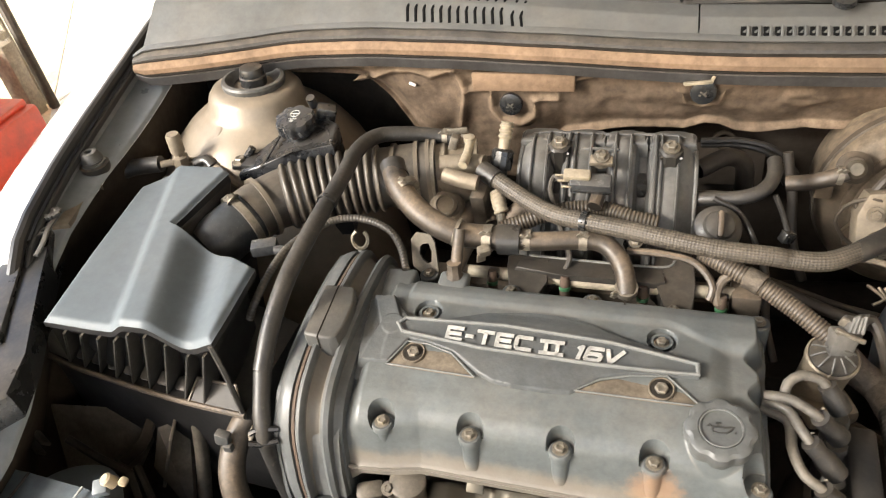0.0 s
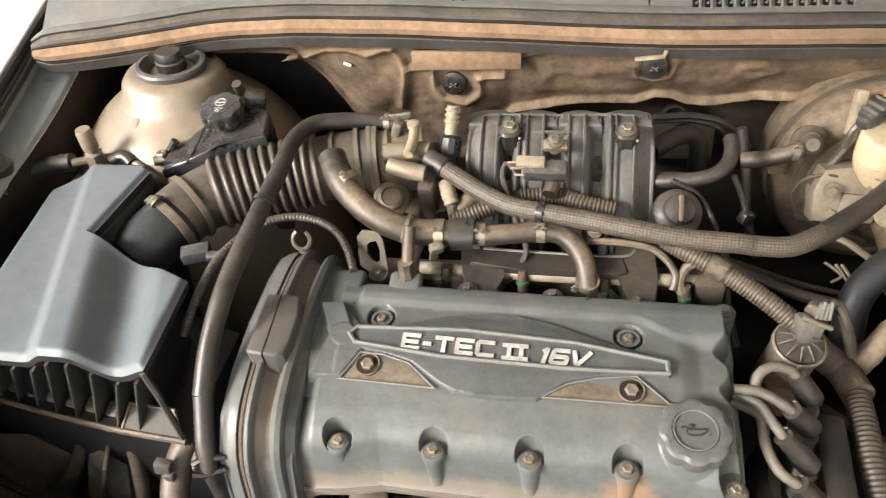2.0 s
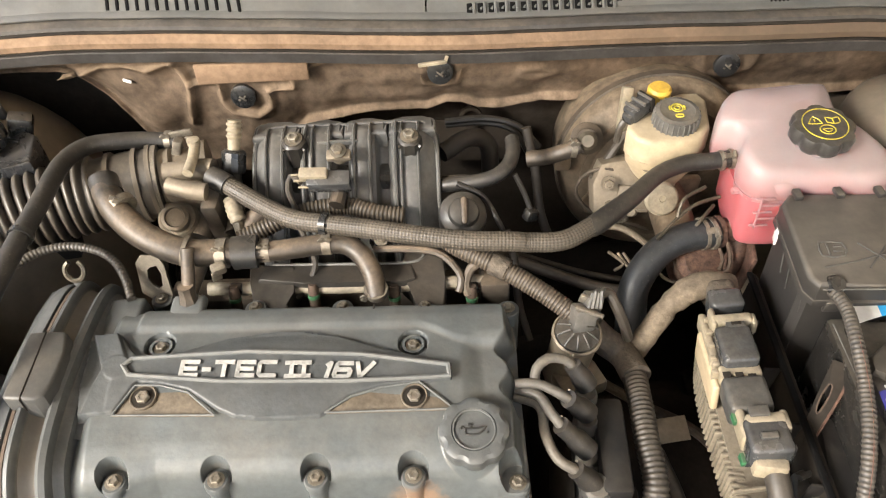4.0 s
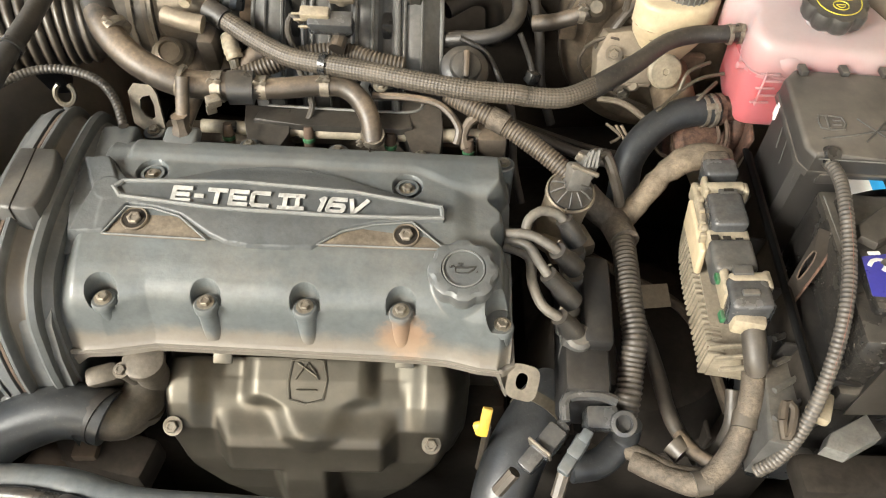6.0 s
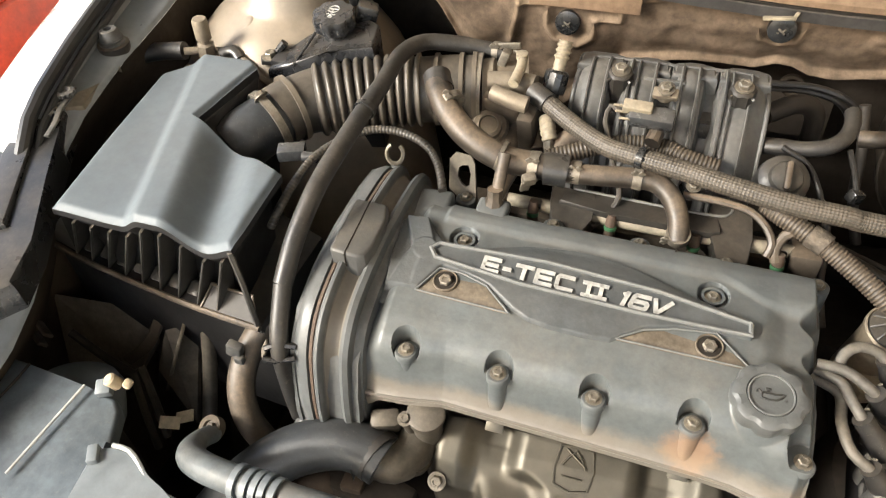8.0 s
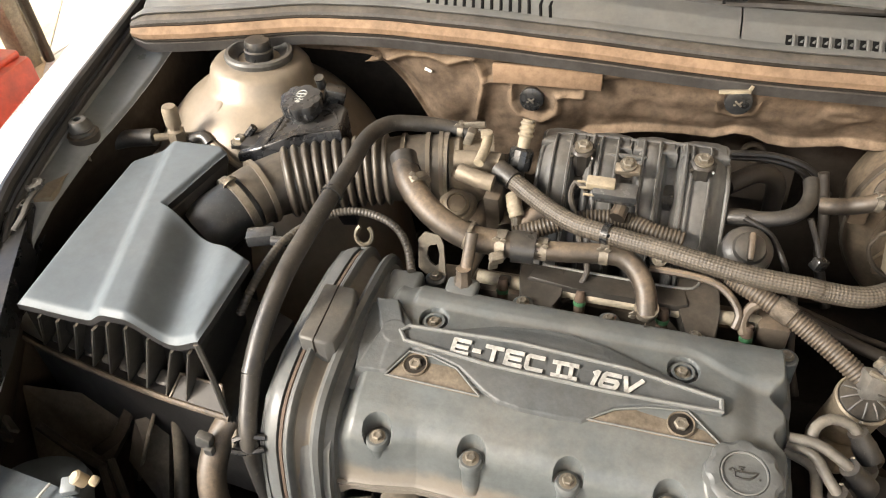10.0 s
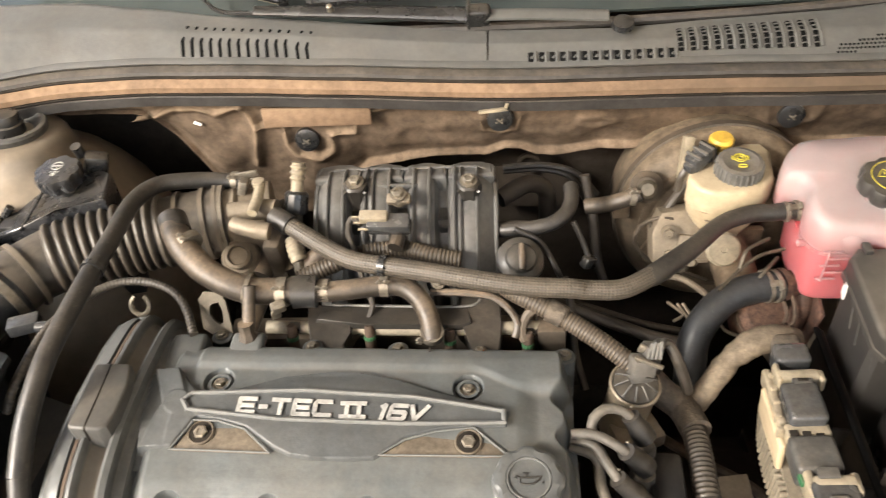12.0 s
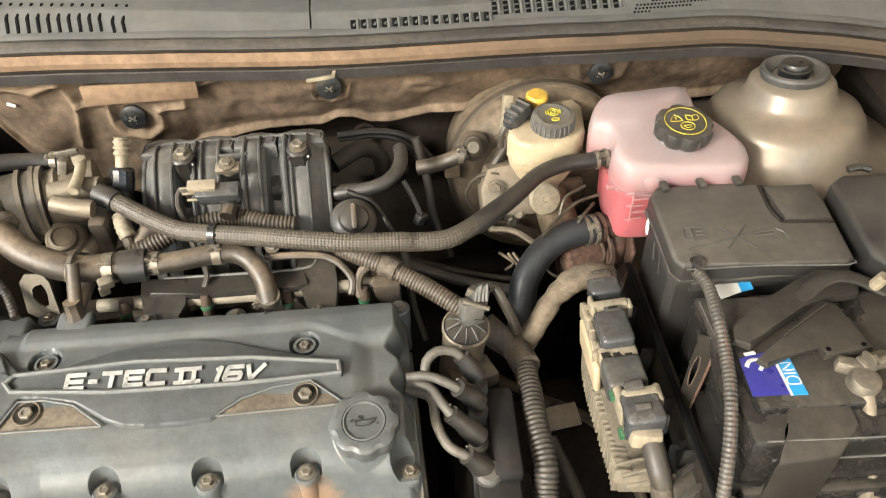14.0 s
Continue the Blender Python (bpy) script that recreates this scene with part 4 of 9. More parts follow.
PANEL_LINE = [(-0.282, 0.524, 0.886), (-0.251, 0.527, 0.886), (-0.240, 0.512, 0.886), (-0.228, 0.501, 0.884), (-0.203, 0.502, 0.884), (-0.153, 0.520, 0.885), (-0.110, 0.526, 0.883), (-0.082, 0.526, 0.882), (-0.048, 0.520, 0.880), (-0.010, 0.506, 0.878), (0.056, 0.487, 0.876), (0.055, 0.470, 0.874), (0.029, 0.4685, 0.874), (-0.007, 0.4645, 0.873), (-0.034, 0.4575, 0.872), (-0.060, 0.439, 0.870), (-0.085, 0.4375, 0.870), (-0.115, 0.438, 0.870), (-0.135, 0.4405, 0.871), (-0.150, 0.447, 0.872), (-0.177, 0.464, 0.874), (-0.200, 0.470, 0.874), (-0.224, 0.473, 0.874), (-0.240, 0.446, 0.873), (-0.272, 0.444, 0.873), (-0.276, 0.470, 0.880), (-0.278, 0.497, 0.884)]
BAR = [(-0.239, 0.488, 0.884), (-0.232, 0.495, 0.884), (-0.130, 0.500, 0.883), (-0.027, 0.495, 0.879), (0.052, 0.483, 0.877), (0.053, 0.472, 0.876), (0.036, 0.471, 0.876), (-0.036, 0.469, 0.877), (-0.148, 0.471, 0.880), (-0.232, 0.479, 0.883)]
BAR = [on_panel(p, 0.001) for p in BAR]


def inside(loop_pts, x, y):
    """How far (x, y) lies inside a closed outline; negative outside."""
    best, odd = 1.0, False
    for a, b in zip(loop_pts, loop_pts[1:] + loop_pts[:1]):
        dx, dy = b[0] - a[0], b[1] - a[1]
        t = max(0.0, min(1.0, ((x - a[0]) * dx + (y - a[1]) * dy) / (dx * dx + dy * dy)))
        best = min(best, math.hypot(x - a[0] - dx * t, y - a[1] - dy * t))
        if (a[1] > y) != (b[1] > y) and x < a[0] + (y - a[1]) / dy * dx:
            odd = not odd
    return best if odd else -best


ARMS = [((-0.246, 0.487), (-0.267, 0.529), 0.0105), ((-0.246, 0.487), (-0.257, 0.440), 0.0125)]


def panel_surface(u, v):
    """The bar, its sloping facets and the two flat arms on the left, each with a soft wall."""
    x, y = -0.288 + 0.350 * u, 0.430 + 0.106 * v
    low = cover_z(x, y)
    d = inside(PANEL_LINE, x, y)
    if d < -0.002:
        return (x, y, low - 0.006)
    b = -inside(BAR, x, y)
    flat = panel_z(x, y)
    if b <= 0:
        top = flat - 0.0010 * sm(0.0, 0.0015, -b)
    else:
        t = b / (b + max(d, 0.0) + 1e-6)
        top = flat + (max(low + 0.0048, flat - 0.006) - flat) * sm(0.0, 1.0, t) - 0.0006 * sm(0.0, 0.002, b)
    # sunk facet between the arms
    sunk = sm(-0.246, -0.252, x)
    top += (low + 0.0022 - 0.05 * max(0.0, -0.262 - x) - top) * sunk
    for p, q, half in ARMS:
        dx, dy = q[0] - p[0], q[1] - p[1]
        t = max(0.0, min(1.0, ((x - p[0]) * dx + (y - p[1]) * dy) / (dx * dx + dy * dy)))
        away = math.hypot(x - p[0] - dx * t, y - p[1] - dy * t)
        top = max(top, top + (flat - 0.0004 - 0.004 * t - top) * sm(half + 0.0014, half - 0.0006, away) * (1 if b > 0.001 else 0))
    z = low - 0.006 + (top - low + 0.006) * sm(-0.0012, 0.0016, d)
    return (x, y, z)


panel = part("trim_panel", sheet(panel_surface, 300, 100), PANEL, engine, "raised dark grey trim panel with a light border bar", 50)
part("border", rod(BAR + [BAR[0]], 0.0021), BORDER, panel, "raised border, pale from wear and a painted rim highlight")


def triangle(name, pts, bolt):
    pts = [Vector((*p, 0)) for p in pts]
    bz = cover_z(*bolt) + 0.0010
    k = part(name, prism([p[:2] for p in pts], lambda x, y: cover_z(x, y) - 0.006, lambda x, y: min(panel_z(x, y) - 0.005, cover_z(x, y) + 0.0008), 0.0006), WELL, panel, "dust-filled bolt recess")
    ring = [Vector((p.x, p.y, min(panel_z(p.x, p.y) - 0.002, cover_z(p.x, p.y) + 0.0026))) for p in pts]
    part("recess_edge", rod(ring + [ring[0]], 0.0009), BORDER, k, "pale rim")
    part("bolt_cup", lathe([(0.0116, -0.004), (0.0120, 0.0004), (0.0112, 0.0014), (0.0104, 0.0010), (0.0098, -0.0006)], (*bolt, bz), (0, -0.15, 1), 32), WELL, k)
    part("washer", lathe([(0.0100, -0.0003), (0.0100, 0.0003), (0.006, 0.0003)], (*bolt, bz), (0, -0.15, 1), 28), DARK, k, "dark sunk washer")
    part("bolt", hex_bolt((bolt[0], bolt[1], bz - 0.0030), (0, -0.15, 1), 0.0062, False), CLAMP, k, "pale worn bolt")


triangle("recess", [(-0.241, 0.4445), (-0.225, 0.4705), (-0.203, 0.4700), (-0.178, 0.4635), (-0.152, 0.4430)], (-0.2165, 0.4605))
triangle("recess", [(-0.056, 0.4430), (-0.034, 0.4565), (-0.007, 0.4640), (0.026, 0.4685), (0.056, 0.4440)], (0.0215, 0.4565))
for bx, by in ((-0.215, 0.516), (0.020, 0.513)):
    bz = cover_z(bx, by)
    part("bolt_cup", lathe([(0.0095, -0.006), (0.0105, 0.002), (0.008, 0.002), (0.0075, -0.002)], (bx, by, bz - 0.004), (0, 0, 1), 24), COVER, cover)
    part("bolt", hex_bolt((bx, by, bz - 0.005), (0, 0, 1), 0.0048), STEEL, cover)


NRM = (0.033, -0.16, 1)
GLYPHS = {
    "E": (1.0, [[(0, 0), (0, 1)], [(0, 0.04), (1, 0.04)], [(0, 0.5), (0.9, 0.5)], [(0, 0.96), (1, 0.96)]]),
    "-": (0.45, [[(0, 0.45), (0.45, 0.45)]]),
    "T": (1.1, [[(0, 0.96), (1.1, 0.96)], [(0.55, 0), (0.55, 1)]]),
    "C": (1.0, [[(1, 0.96), (0.12, 0.96), (0, 0.82), (0, 0.18), (0.12, 0.04), (1, 0.04)]]),
    "I": (0.8, [[(0, 0.04), (0.8, 0.04)], [(0, 0.96), (0.8, 0.96)], [(0.4, 0), (0.4, 1)]]),
    "1": (0.35, [[(0.2, 0), (0.2, 1)], [(0.2, 0.96), (0, 0.80)]]),
    "6": (1.0, [[(1, 0.96), (0.1, 0.96), (0, 0.82), (0, 0.18), (0.1, 0.04), (0.9, 0.04), (1, 0.16), (1, 0.42), (0.9, 0.52), (0, 0.52)]]),
    "V": (1.1, [[(0, 1), (0.45, 0.0), (1.1, 1)]]),
}


def lettering(text, a, b, height, parent, shear=0.0, gap=0.30):
    """Raised block letters from a to b on the trim panel."""
    whole = sum(GLYPHS[c][0] + gap for c in text) - gap
    a, b = Vector(a), Vector(b)
    w = Vector(NRM).normalized()
    u = (b - a).normalized()
    v = w.cross(u).normalized()
    k = (b - a).length / whole
    x = 0.0
    for c in text:
        wide, strokes = GLYPHS[c]
        shapes = []
        for st in strokes:
            pts = [a + u * ((x + px) * k + shear * py * height) + v * py * height for px, py in st]
            for p, q in zip(pts, pts[1:]):
                d = (q - p).normalized()
                o = w.cross(d) * 0.0019
                p2, q2 = p - d * 0.0008, q + d * 0.0008
                low = [p2 + o, q2 + o, q2 - o, p2 - o]
                shapes.append((low + [r + w * 0.0012 for r in low], [(0, 1, 2, 3), (4, 5, 6, 7), (0, 1, 5, 4), (1, 2, 6, 5), (2, 3, 7, 6), (3, 0, 4, 7)]))
        part("letter", join(*shapes), PAINTWHITE, parent, "white raised letter")
        x += wide + gap


lettering("E-TEC", on_panel((-0.186, 0.477, 0.881), 0.0), on_panel((-0.102, 0.475, 0.880), 0.0), 0.0145, panel)
lettering("II", on_panel((-0.093, 0.474, 0.879), 0.0), on_panel((-0.071, 0.474, 0.879), 0.0), 0.0145, panel, gap=0.0)
lettering("16V", on_panel((-0.059, 0.473, 0.878), 0.0), on_panel((-0.018, 0.472, 0.877), 0.0), 0.0145, panel, shear=0.25)

# oil filler cap
CAP = Vector((0.072, 0.4225, 0.854))
CAPN = Vector((0.0, -0.16, 1)).normalized()
cap = part("oil_cap", lathe([(0.0272, -0.010), (0.0290, -0.003), (0.0298, 0.006), (0.0289, 0.0105), (0.0256, 0.0128), (0.0193, 0.0128), (0.0186, 0.0115), (0.010, 0.0117)], CAP, CAPN, 128, 8, 0.038, 0.022), OILCAP, engine, "round dark grey oil filler cap with grip lobes")
part("cap_ring", lathe([(0.0182, 0.0105), (0.0182, 0.0134), (0.0172, 0.0134), (0.0172, 0.0095)], CAP, CAPN, 48), BORDER, cap)
up2 = Vector((0, 1, 0.16)).normalized()
rt2 = up2.cross(CAPN).normalized()


def symbol(parent, at, right, up, strokes, size, r, mat):
    """A moulded pictogram of thin strokes in a small local grid."""
    shapes = [tube([Vector(at) + right * x * size + up * y * size for x, y in s], r, 5, 0.01) for s in strokes]
    return part("pictogram", join(*shapes), mat, parent)


symbol(cap, CAP + CAPN * 0.0118, rt2, up2, [[(-0.6, 0.1), (-0.6, -0.35), (0.35, -0.35), (0.9, 0.2), (0.3, 0.1), (-0.6, 0.1)], [(-0.2, 0.15), (-0.2, 0.4)], [(-0.4, 0.42), (0.0, 0.42)], [(-0.6, 0.0), (-0.85, 0.25), (-0.95, 0.05)], [(1.0, -0.2), (1.0, -0.3)]], 0.0115, 0.0010, BLACK)

# block and head below the cover
part("cylinder_head", block((0.40, 0.13, 0.145), (-0.08, 0.500, 0.710), 0.006), DIM, engine, "grimy cast cylinder head")
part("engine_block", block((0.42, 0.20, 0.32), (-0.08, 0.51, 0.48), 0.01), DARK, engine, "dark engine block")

# belt cover
ARCH = [(0.352, 0.70), (0.352, 0.765), (0.360, 0.81), (0.372, 0.845), (0.398, 0.872), (0.44, 0.886), (0.49, 0.891), (0.55, 0.890), (0.588, 0.884), (0.608, 0.868), (0.618, 0.835), (0.62, 0.76)]
arch_pts, arch_s = smooth_path([(0, y, z) for y, z in ARCH], 0.006)
ACROSS = [(-0.346, -0.040), (-0.3455, -0.022), (-0.3425, -0.010), (-0.337, -0.003), (-0.330, 0.0), (-0.3235, 0.0), (-0.3225, -0.0045), (-0.317, -0.005), (-0.3162, 0.001), (-0.3142, 0.003), (-0.3115, 0.003), (-0.3095, 0.001), (-0.3085, -0.007), (-0.303, -0.0115), (-0.297, -0.0125), (-0.2935, -0.010), (-0.2922, -0.004), (-0.288, -0.001), (-0.2835, -0.003), (-0.2818, -0.012), (-0.274, -0.016), (-0.272, -0.034)]
GASKET = [(-0.3226, -0.0044), (-0.3215, -0.0015), (-0.3185, -0.0012), (-0.3170, -0.0046)]


def belt_shape(across):
    v, f = [], []
    n = len(arch_pts)
    for i, p in enumerate(arch_pts):
        d = (arch_pts[min(i + 1, n - 1)] - arch_pts[max(i - 1, 0)]).normalized()
        out = Vector((0, -d.z, d.y))
        if out.z < 0 and i > 2 and i < n - 12:
            out = -out
        for x, o in across:
            v.append((x, p.y + out.y * o, p.z + out.z * o))
    k = len(across)
    for i in range(n - 1):
        for j in range(k - 1):
            f.append((i * k + j, i * k + j + 1, (i + 1) * k + j + 1, (i + 1) * k + j))
    return v, f


belt = part("belt_cover", belt_shape(ACROSS), BELT, engine, "arched black plastic timing belt cover with ribs", 40)
part("cover_side", prism([(y, z - 0.004) for y, z in ARCH], -0.002, 0.002), BELT, belt).matrix_basis = Matrix(((0, 0, 1, -0.339), (1, 0, 0, 0), (0, 1, 0, 0), (0, 0, 0, 1)))
part("cover_core", prism([(y + (0.004 if y < 0.48 else -0.004), z - 0.016) for y, z in ARCH], -0.026, 0.026), BELT, belt).matrix_basis = Matrix(((0, 0, 1, -0.302), (1, 0, 0, 0), (0, 1, 0, 0), (0, 0, 0, 1)))
part("gasket", belt_shape(GASKET), RUST, belt, "rust-brown dusty rubber gasket in the joint")
HATCH = [(-0.327, 0.514), (-0.325, 0.517), (-0.297, 0.518), (-0.293, 0.516), (-0.287, 0.494), (-0.2865, 0.462), (-0.290, 0.448), (-0.297, 0.4435), (-0.321, 0.4445), (-0.324, 0.447)]
hatch = part("cover_hatch", prism(HATCH, 0.872, lambda x, y: 0.902 - 0.06 * (x + 0.30), 0.003, 3), HATCHGREY, belt, "square dark grey hatch cap")
part("hatch_seam", tube([(-0.3115, 0.5165, 0.9026), (-0.3095, 0.480, 0.9024), (-0.308, 0.4475, 0.9024), (-0.3078, 0.4435, 0.8985), (-0.3078, 0.4432, 0.886)], 0.0008, 5, 0.02), DARK, hatch)
part("clip", join(tube([(-0.335, 0.372, 0.842), (-0.352, 0.366, 0.846), (-0.362, 0.362, 0.842)], 0.003, 6), tube([(-0.335, 0.366, 0.832), (-0.352, 0.358, 0.832), (-0.362, 0.355, 0.836)], 0.003, 6)), BLACK, belt, "black hose clip")
U0 = (-0.320, 0.605, 0.892)
part("hose_clip", tube([Vector(U0) + Vector((math.cos(a) * 0.0095, math.sin(a) * 0.005, math.sin(a) * 0.0095)) for a in [radians(q) for q in (120, 150, 180, 210, 240, 270, 300, 330, 360, 390, 420)]], 0.0026, 6), ZINC, belt, "open steel hose clip")
part("clip_stem", tube([Vector(U0) + Vector((0, -0.005, -0.012)), Vector(U0) + Vector((0, 0.0, -0.03))], 0.004, 6), BELT, belt)

def slotted_plate(outer, inner, thick):
    """A flat plate between an outer and an inner outline of as many points."""
    o, i = [Vector(p) for p in outer], [Vector(p) for p in inner]
    k = len(o)
    n = (o[1] - o[0]).cross(o[2] - o[0]).normalized() * thick
    v = o + i + [p + n for p in o] + [p + n for p in i]
    f = []
    for a in range(k):
        b = (a + 1) % k
        f += [(a, b, k + b, k + a), (2 * k + a, 3 * k + a, 3 * k + b, 2 * k + b), (a, 2 * k + a, 2 * k + b, b), (k + a, k + b, 3 * k + b, 3 * k + a)]
    return v, f


# lifting eyes
def lifting_eye(w, h, m, mat):
    """A flat steel plate with rounded corners and an oval slot."""
    def loop(a, b, power):
        pts = []
        for i in range(32):
            t = 2 * math.pi * i / 32
            c, s_ = math.cos(t), math.sin(t)
            pts.append((a * math.copysign(abs(c) ** power, c), b * math.copysign(abs(s_) ** power, s_)))
        return pts
    out, hole = loop(w, h, 0.55), [(x - w * 0.08, y + h * 0.05) for x, y in loop(w * 0.36, h * 0.46, 0.8)]
    v = [(x, y, z) for z in (-0.002, 0.002) for ring in (out, hole) for x, y in ring]
    f = []
    for k in range(32):
        n = (k + 1) % 32
        f += [(k, n, 32 + n, 32 + k), (64 + k, 96 + k, 96 + n, 64 + n), (k, 64 + k, 64 + n, n), (32 + k, 32 + n, 96 + n, 96 + k)]
    return part("lifting_eye", moved((v, f), m), mat, engine, "flat steel lifting eye with an oval slot", 40)


part("lifting_eye", slotted_plate([(-0.260, 0.611, 0.893), (-0.254, 0.615, 0.900), (-0.237, 0.614, 0.899), (-0.232, 0.610, 0.891), (-0.225, 0.589, 0.857), (-0.230, 0.584, 0.849), (-0.243, 0.590, 0.858), (-0.257, 0.595, 0.866)], [(-0.249, 0.607, 0.886), (-0.246, 0.608, 0.889), (-0.239, 0.609, 0.890), (-0.235, 0.604, 0.882), (-0.235, 0.598, 0.872), (-0.239, 0.597, 0.870), (-0.245, 0.599, 0.873), (-0.249, 0.602, 0.879)], 0.004), ZINC, engine, "flat tan steel lifting eye with an oval slot", 30)
lifting_eye(0.0145, 0.0165, pose(0.1305, 0.370, 0.765, 40, 0, -15), ZINC)

# breather stub on the cover's back edge
part("breather_stub", join(lathe([(0.012, -0.02), (0.011, 0.004), (0.008, 0.010), (0.008, 0.022)], (-0.200, 0.570, 0.874), (0, 0.15, 1), 8), lathe([(0.0065, 0.0), (0.0065, 0.045)], (-0.199, 0.574, 0.885), (0.05, 0.55, 0.8), 14)), DUSTY, engine, "dusty breather stub")


# ---- exhaust heat shield ----
def shield_point(u, v):
    a = 2 * u - 1
    # round outline: the lower edge narrows
    half = curve_at([(0, 0.118), (0.04, 0.132), (0.10, 0.143), (0.3, 0.150), (0.5, 0.146), (0.65, 0.132), (0.8, 0.104), (0.92, 0.07), (1.0, 0.04)], v)
    x = -0.064 + a * (half + (0.012 * sm(0.0, 0.12, v) if a < 0 else 0.0))
    y = curve_at([(0, 0.408), (0.12, 0.402), (0.25, 0.386), (0.36, 0.366), (0.45, 0.350), (0.6, 0.338), (0.8, 0.334), (1.0, 0.336)], v)
    z = curve_at([(0, 0.740), (0.12, 0.738), (0.25, 0.730), (0.36, 0.717), (0.45, 0.699), (0.6, 0.660), (0.8, 0.61), (1.0, 0.55)], v)

    def span(lo, hi, soft=0.010):
        return sm(lo - soft, lo + soft, x) * sm(hi + soft, hi - soft, x)

    # upper pads: a left and a right bulge, the middle one ending in a rounded vee
    vee = 0.335 + 0.10 * sm(0.050, 0.0, abs(x + 0.066))
    up = 0.012 * span(-0.128, -0.012, 0.012) * sm(vee + 0.05, vee - 0.03, v)
    up += 0.012 * (sm(-0.160, -0.182, x) + sm(0.022, 0.044, x)) * sm(0.62, 0.30, v)
    up -= 0.004 * (sm(0.020, 0.008, abs(x + 0.144)) + sm(0.020, 0.008, abs(x - 0.006))) * sm(0.34, 0.22, v)
    # lower box with a flat front and a stem below it
    box = span(-0.152, 0.008, 0.010) * sm(0.36, 0.42, v)
    ahead = 0.019 * box * max(sm(0.60, 0.56, v), span(-0.100, -0.048, 0.009))
    ahead += 0.006 * (1 - a ** 4) * sm(0.5, 0.7, v)
    edge = sm(0.80, 1.0, abs(a)) ** 2 * 0.040
    top = sm(0.06, 0.0, v) * 0.006
    return (x, y - up * 0.5 - ahead + edge * 0.9, z + up * 0.85 - edge * 0.9 - top)


heat_shield = thing("heat_shield", (-0.06, 0.34, 0.59), "brownish pressed steel exhaust heat shield bolted to the engine", "heat shield")
part("shield", sheet(shield_point, 150, 120, (0, 0.012, -0.008)), SHIELD, heat_shield, "", 60)
for u, v in ((0.085, 0.44), (0.885, 0.50)):
    p = Vector(shield_point(u, v))
    part("bolt", hex_bolt(p + Vector((0, -0.003, 0.003)), (0, -0.6, 0.8), 0.0062), STEEL if u < 0.5 else ALLOY, heat_shield, "hex bolt")
SQ = [shield_point(u, v) for u, v in ((0.43, 0.10), (0.53, 0.10), (0.53, 0.33), (0.43, 0.33), (0.43, 0.10))]
emblem = part("emblem", tube([Vector(p) + Vector((0, -0.0005, 0.0008)) for p in SQ], 0.0012, 5, 0.02), SHIELD, heat_shield, "embossed square mark")
part("emblem_mark", join(*[tube([Vector(shield_point(a, b)) + Vector((0, -0.0005, 0.0008)) for a, b in s], 0.0011, 5, 0.02) for s in ([(0.445, 0.24), (0.48, 0.13), (0.515, 0.24)], [(0.45, 0.13), (0.51, 0.22)], [(0.45, 0.29), (0.51, 0.29)])]), SHIELD, emblem)
for x in (-0.152, 0.021):
    part("tab", block((0.018, 0.022, 0.003), (x, 0.402, 0.752), 0.001, (38, 0, 0)), SHIELD, heat_shield)

dipstick = thing("dipstick", (0.098, 0.335, 0.70), "yellow plastic oil dipstick handle beside the heat shield", "dipstick")
part("handle", block((0.009, 0.005, 0.028), (0.0945, 0.325, 0.774), 0.0015, (-32, 10, 0)), YELLOW, dipstick)
part("collar", block((0.009, 0.007, 0.012), (0.090, 0.324, 0.764), 0.002, (-32, -25, 0)), YELLOW, dipstick)
part("tube", tube([(0.098, 0.335, 0.745), (0.10, 0.345, 0.70), (0.10, 0.36, 0.60)], 0.004, 8), DIM, dipstick)

# ---- air filter box ----
airbox = thing("air_filter_box", (-0.50, 0.53, 0.70), "grey-black plastic air filter box with a ribbed front", "air filter box")


def lid_left(y):
    return curve_at([(0.405, -0.598), (0.52, -0.612), (0.637, -0.624), (0.665, -0.600), (0.675, -0.585)], y)


def lid_right(y):
    return curve_at([(0.405, -0.402), (0.43, -0.401), (0.513, -0.403), (0.530, -0.440), (0.562, -0.526), (0.640, -0.512), (0.664, -0.507), (0.675, -0.520)], y)


def lid_point(u, v):
    v2 = v
    y = 0.407 + 0.268 * v2
    a, b = lid_left(y), lid_right(y)
    x = a + (b - a) * u
    z = 0.926 + 0.022 * (y - 0.41)
    ridge = -0.487 - 0.30 * (y - 0.41)
    r = x - ridge
    z += 0.0115 * sm(-0.034, -0.012, r) - 0.004
    z -= 0.024 * sm(0.008, 0.052, r) * sm(0.60, 0.53, y)
    z += 0.013 * sm(0.054, 0.090, r) * sm(0.60, 0.50, y)
    z += 0.004 * sm(-0.04, -0.11, r)
    # rounded rim
    m = min(x - a, b - x, (y - 0.407), (0.675 - y) * 1.2)
    z -= 0.005 * (1 - sm(0.0, 0.009, m)) ** 2
    return (x, y, z)


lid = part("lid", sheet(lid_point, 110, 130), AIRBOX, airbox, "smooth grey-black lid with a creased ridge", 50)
rim_uv = [(i / 60, 0) for i in range(60)] + [(1, i / 60) for i in range(60)] + [(1 - i / 60, 1) for i in range(60)] + [(0, 1 - i / 60) for i in range(60)]
rim = [Vector(lid_point(*q)) for q in rim_uv]


